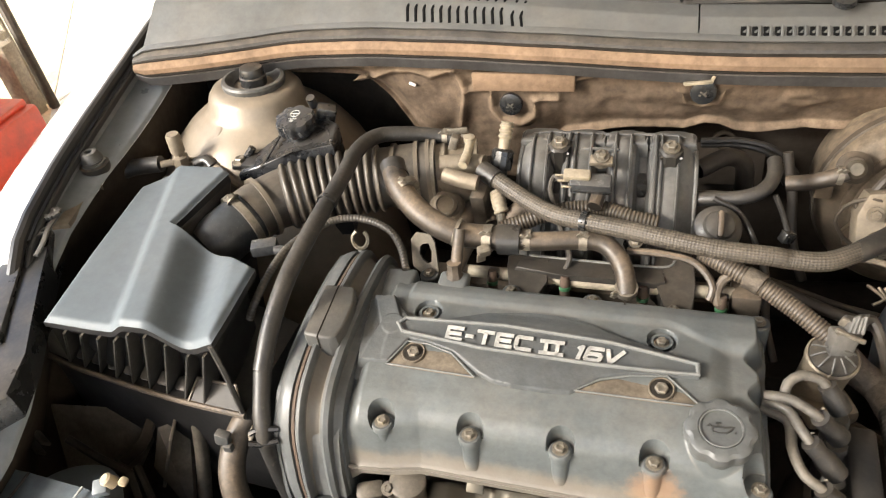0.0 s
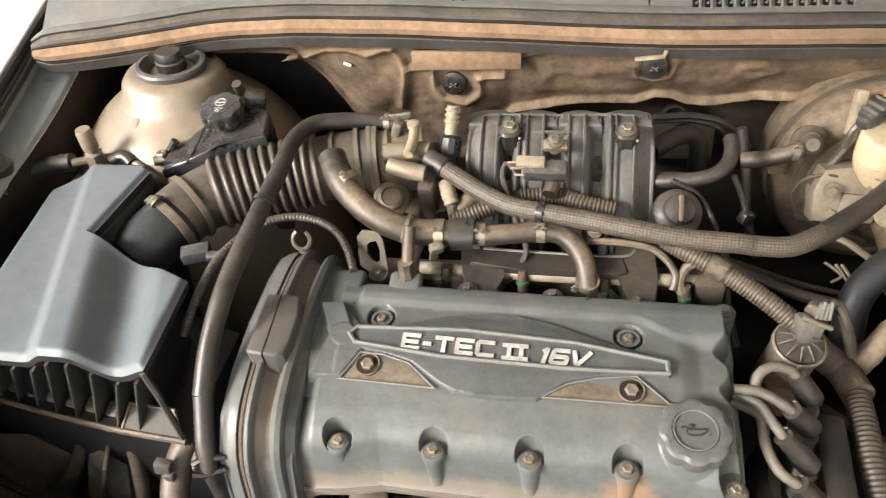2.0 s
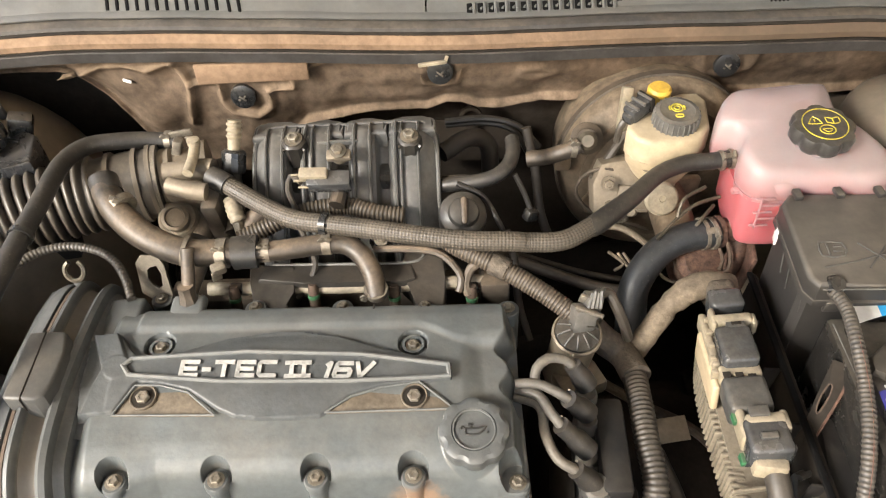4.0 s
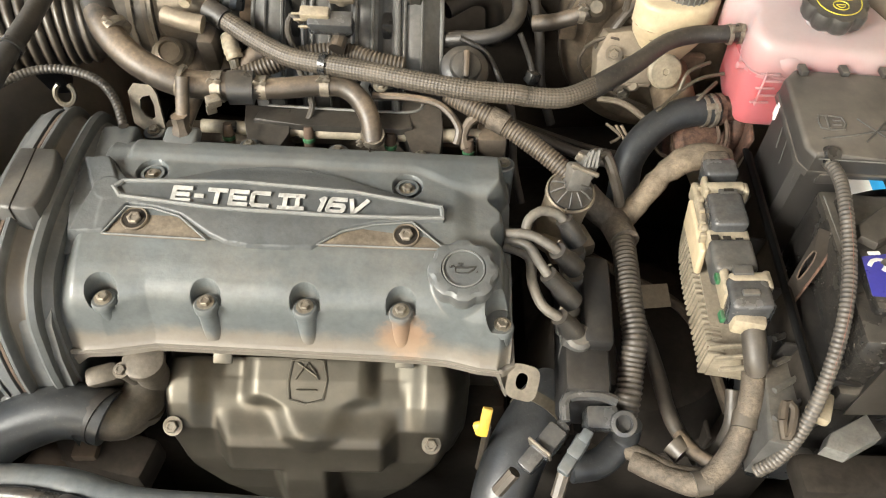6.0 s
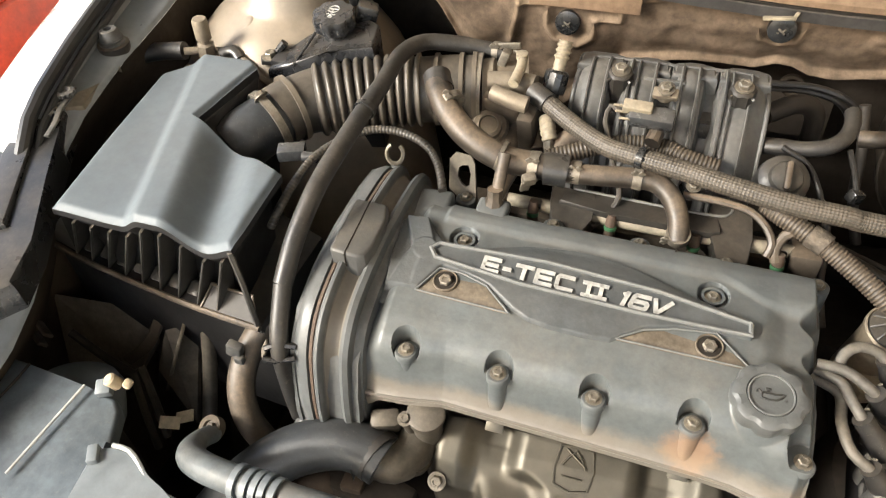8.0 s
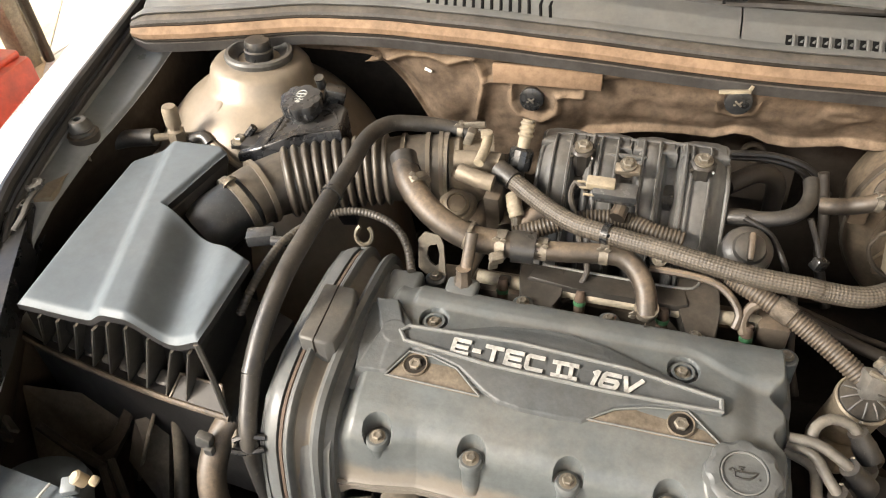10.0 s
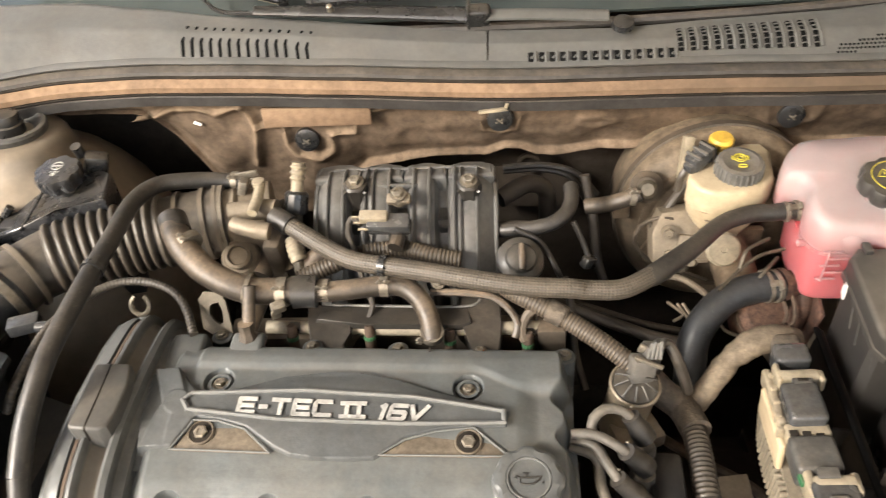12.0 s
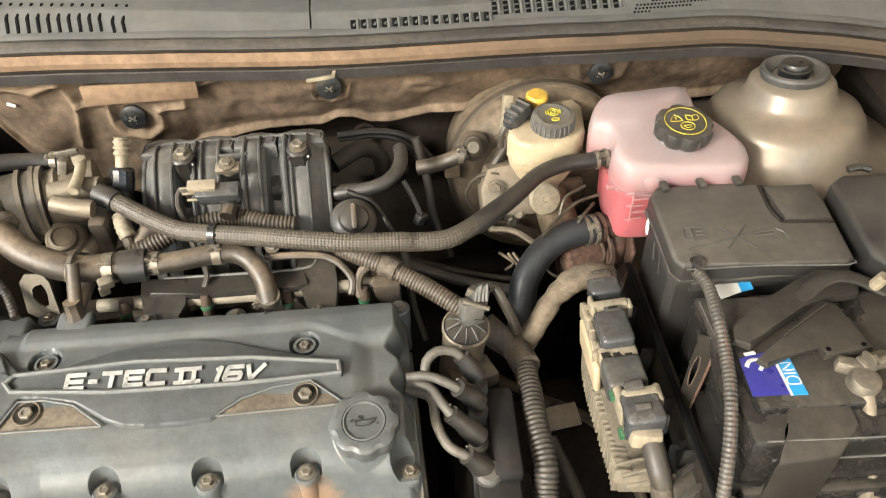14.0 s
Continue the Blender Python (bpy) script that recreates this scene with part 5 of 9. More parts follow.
def skirt_shape():
    rows = [rim]
    for depth, grow in ((0.003, 0.0006), (0.0065, 0.0008), (0.0075, -0.002), (0.035, -0.022), (0.108, -0.034)):
        ring = []
        for p in rim:
            out = Vector((p.x + 0.505, p.y - 0.53, 0))
            out.normalize()
            q = p + out * grow
            q.z = min(p.z, 0.93) - depth
            ring.append(q)
        rows.append(ring)
    k = len(rim)
    v = [p for ring in rows for p in ring]
    f = [(i * k + j, i * k + (j + 1) % k, (i + 1) * k + (j + 1) % k, (i + 1) * k + j) for i in range(len(rows) - 1) for j in range(k)]
    return v, f


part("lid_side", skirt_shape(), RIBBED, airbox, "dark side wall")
LIP = [(-0.391, 0.397), (-0.461, 0.403), (-0.537, 0.414), (-0.637, 0.432), (-0.694, 0.448)]


def lip_y(x):
    return curve_at([(px, py) for px, py in reversed(LIP)], x)


flange_line = LIP + [(-0.685, 0.50), (-0.655, 0.69), (-0.50, 0.695), (-0.50, 0.57), (-0.385, 0.53)]
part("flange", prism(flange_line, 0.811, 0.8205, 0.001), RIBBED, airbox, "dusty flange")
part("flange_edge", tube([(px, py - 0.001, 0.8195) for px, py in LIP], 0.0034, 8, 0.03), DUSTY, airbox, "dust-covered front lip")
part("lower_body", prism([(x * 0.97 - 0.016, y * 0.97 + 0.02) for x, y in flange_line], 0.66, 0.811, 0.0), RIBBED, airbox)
for i in range(9):
    t = i / 8
    tx, fx = -0.418 - 0.162 * t, -0.443 - 0.196 * t
    top = Vector((tx, 0.4075, lid_point((tx - lid_left(0.407)) / (lid_right(0.407) - lid_left(0.407)), 0.0)[2] - 0.013))
    foot = Vector((fx, lip_y(fx) + 0.003, 0.8205))
    back_t, back_f = Vector((0.0, 0.022, 0)), Vector((0.010 * (0.5 - t), 0.052, 0))
    th = Vector((0.0015, 0, 0))
    v = [top - th, top + th, foot - th, foot + th, top + back_t - th, top + back_t + th, foot + back_f - th, foot + back_f + th]
    part("rib", (v, [(0, 1, 3, 2), (4, 6, 7, 5), (0, 2, 6, 4), (1, 5, 7, 3), (0, 4, 5, 1), (2, 3, 7, 6)]), RIBFIN, airbox)
    part("rib_edge", tube([top + Vector((0, -0.0006, 0)), foot + Vector((0, -0.0006, 0))], 0.0014, 5, 0.2), RIBFIN, airbox)
    # low gusset between the ribs
    gx = fx + 0.0125
    gy = lip_y(gx)
    part("gusset", block((0.015, 0.016, 0.009), (gx, gy + 0.018, 0.8225), 0.003, (28, 0, -8)), RIBFIN, airbox)
wedge = [(-0.600, 0.412, 0.905), (-0.690, 0.449, 0.822), (-0.640, 0.436, 0.822), (-0.600, 0.430, 0.900), (-0.682, 0.475, 0.822), (-0.640, 0.456, 0.822)]
part("corner_gusset", (wedge, [(0, 1, 2), (3, 5, 4), (0, 3, 4, 1), (1, 4, 5, 2), (2, 5, 3, 0)]), RIBFIN, airbox, "", 20)
part("corner_rib", tube([(-0.404, 0.407, 0.913), (-0.398, 0.403, 0.87), (-0.394, 0.398, 0.822)], 0.0030, 6), RIBFIN, airbox)
pocket = [(-0.462, 0.404, 0.8212), (-0.396, 0.398, 0.8212), (-0.404, 0.416, 0.842), (-0.452, 0.420, 0.842)]
part("corner_pocket", (pocket, [(0, 1, 2, 3)]), RIBBED, airbox, "dusty sloping corner pocket")
part("pocket_rim", rod([pocket[0], pocket[3], pocket[2], pocket[1]], 0.0018), DUSTY, airbox)
part("catch", join(block((0.016, 0.010, 0.018), (-0.415, 0.379, 0.800), 0.002, (0, 15, 0)), block((0.010, 0.008, 0.010), (-0.410, 0.375, 0.790), 0.002)), RIBGREY, airbox, "grey spring catch")

# ---- intake hose ----
IN = [(-0.507, 0.584, 0.880), (-0.495, 0.599, 0.888), (-0.480, 0.623, 0.893), (-0.464, 0.650, 0.896), (-0.444, 0.671, 0.896), (-0.418, 0.686, 0.896), (-0.387, 0.701, 0.896), (-0.356, 0.714, 0.896), (-0.330, 0.722, 0.896), (-0.297, 0.732, 0.896), (-0.264, 0.738, 0.896)]
intake = thing("intake_hose", IN[4], "dusty brown-black corrugated rubber intake hose", "hose")
part("outlet_pipe", tube([IN[0], IN[1], IN[2], Vector(IN[2]).lerp(Vector(IN[3]), 0.35)], 0.0335, 28), CLEANHOSE, intake, "smooth black outlet pipe")
part("elbow", tube([Vector(IN[2]).lerp(Vector(IN[3]), 0.3)] + [Vector(q) for q in IN[3:6]], lambda s, w: 0.0355 + 0.003 * sm(0.3, 0.9, s / w), 32), BELLOWS, intake)
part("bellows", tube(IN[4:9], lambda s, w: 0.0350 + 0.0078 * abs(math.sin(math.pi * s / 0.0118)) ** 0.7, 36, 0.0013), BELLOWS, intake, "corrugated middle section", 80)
part("sleeve", tube(IN[8:11], lambda s, w: 0.038 + 0.002 * s / w, 32), BELLOWS, intake)
for q, r in ((Vector(IN[8]).lerp(Vector(IN[9]), 0.55), 0.041), (Vector(IN[9]).lerp(Vector(IN[10]), 0.4), 0.0415), (Vector(IN[9]).lerp(Vector(IN[10]), 0.85), 0.043)):
    part("rib_band", band(q, Vector(IN[10]) - Vector(IN[8]), r - 0.003, 0.005, 0.004), BELLOWS, intake)
part("rib_band", band(Vector(IN[3]), Vector(IN[4]) - Vector(IN[2]), 0.034, 0.006, 0.006), BELLOWS, intake)
part("clamp", join(band(Vector(IN[2]), Vector(IN[3]) - Vector(IN[1]), 0.036, 0.009, 0.002), hex_bolt((-0.479, 0.617, 0.930), (-0.5, 0.2, 0.4), 0.006)), CLAMP, intake, "worm-drive steel clamp")
part("clamp", band(Vector(IN[10]), Vector(IN[10]) - Vector(IN[9]), 0.041, 0.008, 0.002), CLAMP, intake, "steel clamp")
part("sensor", join(block((0.030, 0.018, 0.014), (-0.425, 0.571, 0.900), 0.002, (0, 0, 20)), lathe([(0.006, 0), (0.006, 0.016)], (-0.410, 0.567, 0.900), (1, 0.1, 0), 12)), CONNECTOR, intake, "air temperature sensor plug")
part("moulded_lug", block((0.02, 0.012, 0.012), (-0.351, 0.726, 0.935), 0.003, (0, 0, 10)), BELLOWS, intake)

# ---- breather hose over the bellows ----
BH = [(-0.241, 0.766, 0.930), (-0.271, 0.764, 0.935), (-0.302, 0.755, 0.942), (-0.331, 0.739, 0.948), (-0.343, 0.701, 0.953), (-0.340, 0.636, 0.956), (-0.341, 0.591, 0.955), (-0.345, 0.536, 0.948), (-0.350, 0.487, 0.936), (-0.356, 0.443, 0.910), (-0.358, 0.409, 0.882), (-0.351, 0.371, 0.845), (-0.348, 0.362, 0.800), (-0.347, 0.361, 0.740)]
breather = thing("breather_hose", BH[8], "long black rubber breather hose crossing the bay", "hose")
part("hose", tube(BH[:11], 0.0095, 18), RUBBER, breather)
part("lower_hose", tube(BH[10:], 0.0088, 18), RUBBER, breather)
part("clip", band(BH[6], Vector(BH[7]) - Vector(BH[5]), 0.0095, 0.006, 0.002), BLACK, breather)
clip_band(breather, (-0.252, 0.767, 0.931), (1, 0, 0), 0.0105, 0.007)

conduit = single("sensor_conduit", tube([(-0.256, 0.572, 0.882), (-0.267, 0.595, 0.892), (-0.283, 0.614, 0.898), (-0.303, 0.624, 0.902), (-0.328, 0.626, 0.906), (-0.354, 0.617, 0.908), (-0.378, 0.591, 0.908), (-0.394, 0.561, 0.905), (-0.401, 0.526, 0.898), (-0.405, 0.496, 0.888), (-0.413, 0.485, 0.870)], ridged(0.0040, 0.0008, 0.004), 12, 0.001), LOOM, "thin corrugated black wiring conduit", "conduit", angle=80)

# ---- power steering reservoir ----
ps = thing("steering_reservoir", (-0.49, 0.74, 0.86), "black plastic power steering fluid reservoir beside the strut tower", "reservoir")
PSL = [(-0.513, 0.690), (-0.515, 0.722), (-0.482, 0.752), (-0.440, 0.762), (-0.408, 0.770), (-0.392, 0.760), (-0.384, 0.716), (-0.440, 0.706), (-0.484, 0.690)]
part("body", prism([(x * 0.97 - 0.014, y * 0.96 + 0.034) for x, y in PSL], 0.80, 0.925, 0.004, 2), RIBBED, ps, "black fluid body")
part("deck", prism(PSL, lambda x, y: 0.905 + 0.18 * (x + 0.51) * sm(-0.38, -0.46, x), lambda x, y: 0.917 + 0.34 * min(0.085, x + 0.515) + 0.10 * (y - 0.70), 0.004, 3), DECK, ps, "sloping black shoulder")
part("rib", tube([(-0.478, 0.690, 0.926), (-0.470, 0.720, 0.938), (-0.470, 0.745, 0.942)], 0.0018, 6), DECK, ps)
part("rib", tube([(-0.388, 0.722, 0.944), (-0.404, 0.748, 0.949), (-0.428, 0.758, 0.949)], 0.0022, 6), DECK, ps)
part("neck", lathe([(0.018, -0.04), (0.018, -0.002)], (-0.442, 0.744, 0.962), (0, -0.1, 1), 24), BLACK, ps)
pcap = part("cap", lathe([(0.021, -0.010), (0.0245, -0.006), (0.025, 0.006), (0.0235, 0.010), (0.015, 0.011)], (-0.442, 0.744, 0.960), (0, -0.12, 1), 72, 8, 0.055, 0.016), DECK, ps, "black screw cap with a moulded symbol")
ex, ey = Vector((1, 0, 0)), Vector((0, 1, 0.12))
PC = Vector((-0.442, 0.7425, 0.9715))
symbol(pcap, PC + ey * 0.005, ex, ey, [[(math.cos(radians(a)), math.sin(radians(a))) for a in range(0, 361, 30)], [(-0.9, 0.0), (0.9, 0.0)], [(0, 0), (0, -0.9)]], 0.0062, 0.0007, PAINTWHITE)
symbol(pcap, PC - ey * 0.006, ex, ey, [[(-1, 0), (-0.6, 0.3), (-0.2, 0), (0.2, 0.3), (0.6, 0), (1, 0.3)], [(-0.4, -0.8), (0.4, -0.8), (0.4, -0.4), (-0.4, -0.4), (-0.4, -0.8)]], 0.0055, 0.0006, PAINTWHITE)
part("bracket", join(block((0.03, 0.02, 0.006), (-0.518, 0.714, 0.915), 0.002, (0, 10, 30)), tube([(-0.515, 0.717, 0.920), (-0.502, 0.722, 0.935)], 0.005, 8)), BLACK, ps)
part("bolt", hex_bolt((-0.518, 0.710, 0.920), (0, 0, 1), 0.007), STEEL, ps)
part("hose_lug", join(block((0.026, 0.022, 0.024), (-0.415, 0.777, 0.955), 0.004, (0, 20, 20)), lathe([(0.006, 0), (0.006, 0.015)], (-0.431, 0.780, 0.965), (0, -0.3, 1), 12)), BLACK, ps)

# ---- fittings along the wing ----
valve = thing("service_valve", (-0.60, 0.69, 0.90), "brass pipe with a knurled service valve cap", "valve")
part("valve_cap", lathe([(0.0095, 0.0), (0.0095, 0.022), (0.008, 0.026)], (-0.600, 0.701, 0.940), (0.05, 0, 1), 16), CAST, valve, "knurled brass-coloured cap")
part("stem", lathe([(0.011, -0.022), (0.011, -0.006), (0.0065, -0.004), (0.0065, 0.002)], (-0.600, 0.701, 0.938), (0.05, 0, 1), 6), CAST, valve)
part("pipe", tube([(-0.626, 0.690, 0.925), (-0.604, 0.702, 0.922), (-0.579, 0.711, 0.918), (-0.548, 0.700, 0.915), (-0.525, 0.688, 0.905), (-0.498, 0.693, 0.880)], 0.005, 10), CAST, valve)
part("sleeve", tube([(-0.701, 0.669, 0.915), (-0.669, 0.686, 0.920), (-0.627, 0.693, 0.924)], 0.011, 14), RUBBER, valve, "black rubber sleeve")
part("grommet", tube([(-0.583, 0.703, 0.918), (-0.569, 0.709, 0.922), (-0.556, 0.701, 0.916)], 0.0075, 12), BLACK, valve)
stop = thing("hood_stop", (-0.689, 0.650, 0.955), "ribbed black rubber hood bump stop on the wing", "bump stop")
HS = Vector((-0.684, 0.644, 0.955))
part("rubber", lathe([(0.0150, 0.0), (0.0150, 0.0030), (0.0128, 0.0040), (0.0128, 0.0052), (0.0142, 0.0064), (0.0138, 0.0085), (0.0112, 0.0150), (0.0098, 0.0172), (0.0078, 0.0180), (0.0048, 0.0178), (0.0042, 0.0120)], HS, (0.0, 0, 1), 28), RIBGREY, stop)
part("collar", lathe([(0.016, -0.02), (0.0185, -0.006), (0.0185, -0.001), (0.0150, 0.0005)], HS, (0.0, 0, 1), 24), DUSTY, stop, "dusty collar")
plate = thing("wing_bracket", (-0.720, 0.579, 0.910), "dusty steel lever and bracket along the wing gutter", "bracket")
part("plate", prism([p[:2] for p in ((-0.681, 0.637, 0.949), (-0.661, 0.618, 0.944), (-0.674, 0.619, 0.944), (-0.656, 0.542, 0.934), (-0.674, 0.534, 0.934), (-0.682, 0.579, 0.939), (-0.682, 0.619, 0.944))], 0.934, 0.940, 0.001), CAST, plate, "tan dusty plate")
part("lever", tube([(-0.669, 0.552, 0.954), (-0.665, 0.538, 0.952), (-0.662, 0.517, 0.950), (-0.655, 0.501, 0.948), (-0.652, 0.480, 0.944)], 0.0035, 8, flat=((0, 0, 1), 0.5)), RIBGREY, plate, "grey steel lever")
part("lever", tube([(-0.681, 0.547, 0.954), (-0.672, 0.526, 0.952), (-0.666, 0.506, 0.950)], 0.0025, 8, flat=((0, 0, 1), 0.5)), RIBGREY, plate)
for i in range(6):
    a, b = Vector((-0.669, 0.547, 0.953)).lerp(Vector((-0.659, 0.513, 0.950)), i / 5), Vector((-0.683, 0.546, 0.953)).lerp(Vector((-0.669, 0.510, 0.950)), i / 5)
    part("tooth", tube([a, b], 0.0016, 5, 0.02), RIBGREY, plate)
part("gear", lathe([(0.010, -0.002), (0.010, 0.002), (0.006, 0.003), (0.003, 0.001)], (-0.670, 0.540, 0.956), (0, 0, 1), 40, 12, 0.1), RIBGREY, plate)
LINER = [(-0.712, 0.490), (-0.696, 0.521), (-0.669, 0.529), (-0.658, 0.505), (-0.647, 0.482), (-0.627, 0.440), (-0.589, 0.366), (-0.574, 0.319), (-0.600, 0.290), (-0.690, 0.300), (-0.735, 0.400)]
part("liner", prism(LINER, lambda x, y: 0.900 + 0.10 * (y - 0.5), lambda x, y: 0.938 + 0.13 * (y - 0.5), 0.004, 2), BLACK, plate, "black moulded liner along the wing")
part("liner_step", prism([(-0.700, 0.494), (-0.682, 0.508), (-0.668, 0.470), (-0.622, 0.372), (-0.640, 0.360), (-0.690, 0.450)], lambda x, y: 0.936 + 0.13 * (y - 0.5), lambda x, y: 0.943 + 0.13 * (y - 0.5), 0.003, 2), BLACK, plate)
part("rivet", lathe([(0.0055, -0.002), (0.0055, 0.003), (0.003, 0.004)], (-0.682, 0.504, 0.936), (0, 0, 1), 14), STEEL, plate)
gutter_plug = single("gutter_plug", lathe([(0.013, -0.003), (0.012, 0.003), (0.006, 0.005)], (-0.720, 0.849, 0.965), (0, 0, 1), 20), BLACK, "round black rubber plug in the wing gutter", "plug")

# ---- front left corner ----
lamp = thing("headlamp_housing", (-0.62, 0.20, 0.62), "grey plastic back of the headlamp housing", "headlamp")
LP = [(-0.705, 0.317, 0.790), (-0.619, 0.312, 0.790), (-0.542, 0.306, 0.790), (-0.510, 0.303, 0.790), (-0.498, 0.292, 0.788), (-0.486, 0.261, 0.787), (-0.487, 0.219, 0.785), (-0.473, 0.185, 0.785), (-0.658, 0.129, 0.785), (-0.826, 0.282, 0.790)]
part("shell", prism([p[:2] for p in LP], 0.766, lambda x, y: 0.783 + 0.06 * (y - 0.3), 0.005, 3), LAMPGREY, lamp)
part("seam", tube([(-0.615, 0.309, 0.791), (-0.617, 0.288, 0.789), (-0.621, 0.263, 0.787)], 0.0016, 6), DARK, lamp)
part("ridge", tube([(-0.544, 0.304, 0.790), (-0.552, 0.253, 0.786), (-0.559, 0.205, 0.783)], 0.0016, 6), PAINTWHITE, lamp, "pale moulded line")
part("dust_cap", lathe([(0.046, -0.05), (0.046, -0.014), (0.040, -0.004), (0.02, 0.0)], (-0.580, 0.322, 0.764), (0, 0.45, 0.9), 32), AIRBOX, lamp, "round dark dust cap")
part("bulb_holder", block((0.015, 0.016, 0.012), (-0.521, 0.306, 0.792), 0.002, (15, 0, 25)), GREYCOVER, lamp, "white bulb holder")
part("bulb_plug", lathe([(0.0068, -0.008), (0.0068, 0.004), (0.005, 0.006)], (-0.514, 0.312, 0.798), (-0.3, -0.2, 0.8), 16), RESERVOIR, lamp, "cream bulb plug")
part("bulb_tab", block((0.009, 0.010, 0.008), (-0.499, 0.315, 0.795), 0.003, (10, 30, 0)), RESERVOIR, lamp)
grille = thing("grille_cover", (-0.44, 0.18, 0.62), "smooth grey plastic cover behind the grille", "cover panel")
GP = [(-0.483, 0.240, 0.800), (-0.477, 0.247, 0.802), (-0.467, 0.251, 0.803), (-0.450, 0.251, 0.803), (-0.435, 0.243, 0.800), (-0.420, 0.232, 0.798), (-0.403, 0.226, 0.797), (-0.381, 0.223, 0.795), (-0.374, 0.193, 0.790), (-0.485, 0.159, 0.790), (-0.474, 0.198, 0.795)]
part("inner_shell", prism([(p[0] * 0.96 - 0.02, p[1] * 0.96) for p in LP], 0.60, 0.764), DARK, lamp, "dark inner housing")
part("panel", prism([p[:2] for p in GP], 0.786, lambda x, y: 0.800 + 0.05 * (y - 0.24), 0.003, 3), GREYCOVER, grille)
part("side_lip", block((0.010, 0.018, 0.012), (-0.479, 0.238, 0.800), 0.002, (0, 0, 30)), GREYCOVER, grille)
part("rolled_edge", tube([Vector(GP[k]) + Vector((0, 0, -0.001)) for k in (2, 3, 4, 5, 6, 7)], 0.0024, 8), PAINTWHITE, grille, "pale rolled edge")

tie = thing("radiator_pipe", (-0.25, 0.25, 0.75), "grey-blue steel pipe along the radiator with ringed joint", "pipe")
part("pipe", tube([(-0.418, 0.313, 0.745), (-0.416, 0.293, 0.765), (-0.405, 0.271, 0.782), (-0.382, 0.260, 0.792), (-0.338, 0.254, 0.798), (-0.293, 0.252, 0.800), (-0.235, 0.250, 0.800), (-0.178, 0.236, 0.800), (-0.109, 0.232, 0.800), (-0.011, 0.227, 0.800)], lambda s, w: 0.0095 + 0.004 * sm(0.02, 0.06, s), 18), RADBLUE, tie)
part("eyelet", lathe([(0.0125, -0.005), (0.0125, 0.005), (0.007, 0.006), (0.006, 0.003)], (-0.422, 0.318, 0.745), (-0.2, -0.4, 0.9), 20), DIM, tie)
part("bolt", hex_bolt((-0.419, 0.316, 0.750), (-0.2, -0.4, 0.9), 0.005), DIM, tie)
tdir = Vector((-0.293, 0.252, 0.800)) - Vector((-0.338, 0.254, 0.798))
for q in ((-0.340, 0.254, 0.798), (-0.328, 0.253, 0.799), (-0.319, 0.253, 0.799), (-0.311, 0.253, 0.799), (-0.301, 0.251, 0.800)):
    part("ring", band(q, tdir, 0.0135, 0.006, 0.003), GREYCOVER, tie, "pale ring")
single("support_rod", tube([(-0.374, 0.151, 0.760), (-0.355, 0.174, 0.782), (-0.341, 0.200, 0.797), (-0.330, 0.221, 0.808), (-0.314, 0.233, 0.812), (-0.288, 0.237, 0.812), (-0.257, 0.237, 0.812), (-0.226, 0.233, 0.810), (-0.220, 0.232, 0.812), (-0.174, 0.219, 0.812)], 0.006, 18), BLACK, "bent black steel rod along the radiator", "rod")
single("latch_plate", prism([p[:2] for p in ((-0.305, 0.206, 0.800), (-0.293, 0.217, 0.802), (-0.275, 0.224, 0.803), (-0.256, 0.222, 0.802), (-0.226, 0.217, 0.800), (-0.223, 0.197, 0.800), (-0.296, 0.187, 0.800))], 0.792, 0.797, 0.001), ALLOY, "pale steel latch plate on the front panel", "plate")
upper_hose = thing("radiator_hose", (-0.31, 0.34, 0.70), "thick black upper radiator hose", "hose")
RH = [(-0.444, 0.246, 0.620), (-0.406, 0.271, 0.675), (-0.375, 0.296, 0.710), (-0.347, 0.321, 0.725), (-0.320, 0.335, 0.733), (-0.292, 0.344, 0.737), (-0.268, 0.345, 0.735), (-0.248, 0.341, 0.730)]
part("hose", tube(RH, 0.026, 28), CLEANHOSE, upper_hose)
part("clamp", band((-0.255, 0.343, 0.732), (1, -0.45, -0.1), 0.0262, 0.009, 0.001), RIBBED, upper_hose)
thermo = thing("thermostat_housing", (-0.22, 0.38, 0.70), "dusty cast thermostat housing at the head's end", "housing")
part("neck", tube([(-0.259, 0.343, 0.733), (-0.240, 0.345, 0.726), (-0.228, 0.364, 0.722), (-0.227, 0.393, 0.725)], 0.0215, 24), HOUSING, thermo)
part("collar", band((-0.230, 0.361, 0.722), (0.3, 0.2, 0.5), 0.0218, 0.009, 0.003), HOUSING, thermo)
part("flange", block((0.030, 0.020, 0.034), (-0.256, 0.374, 0.748), 0.006, (20, 0, 20)), HOUSING, thermo)
part("bolt", hex_bolt((-0.231, 0.366, 0.775), (0, -0.3, 1), 0.005), HOUSING, thermo)
part("bolt_post", lathe([(0.0065, -0.03), (0.0065, 0.0)], (-0.230, 0.366, 0.775), (0, -0.3, 1), 14), HOUSING, thermo)
part("outlet", lathe([(0.0150, -0.055), (0.0150, -0.004), (0.0185, -0.002), (0.0185, 0.006), (0.0150, 0.008)], (-0.214, 0.377, 0.772), (0.05, -0.15, 1), 24), HOUSING, thermo, "upright cast outlet")
heater = thing("coolant_hose", (-0.38, 0.37, 0.66), "curved dusty grey coolant hose below the air box", "hose")
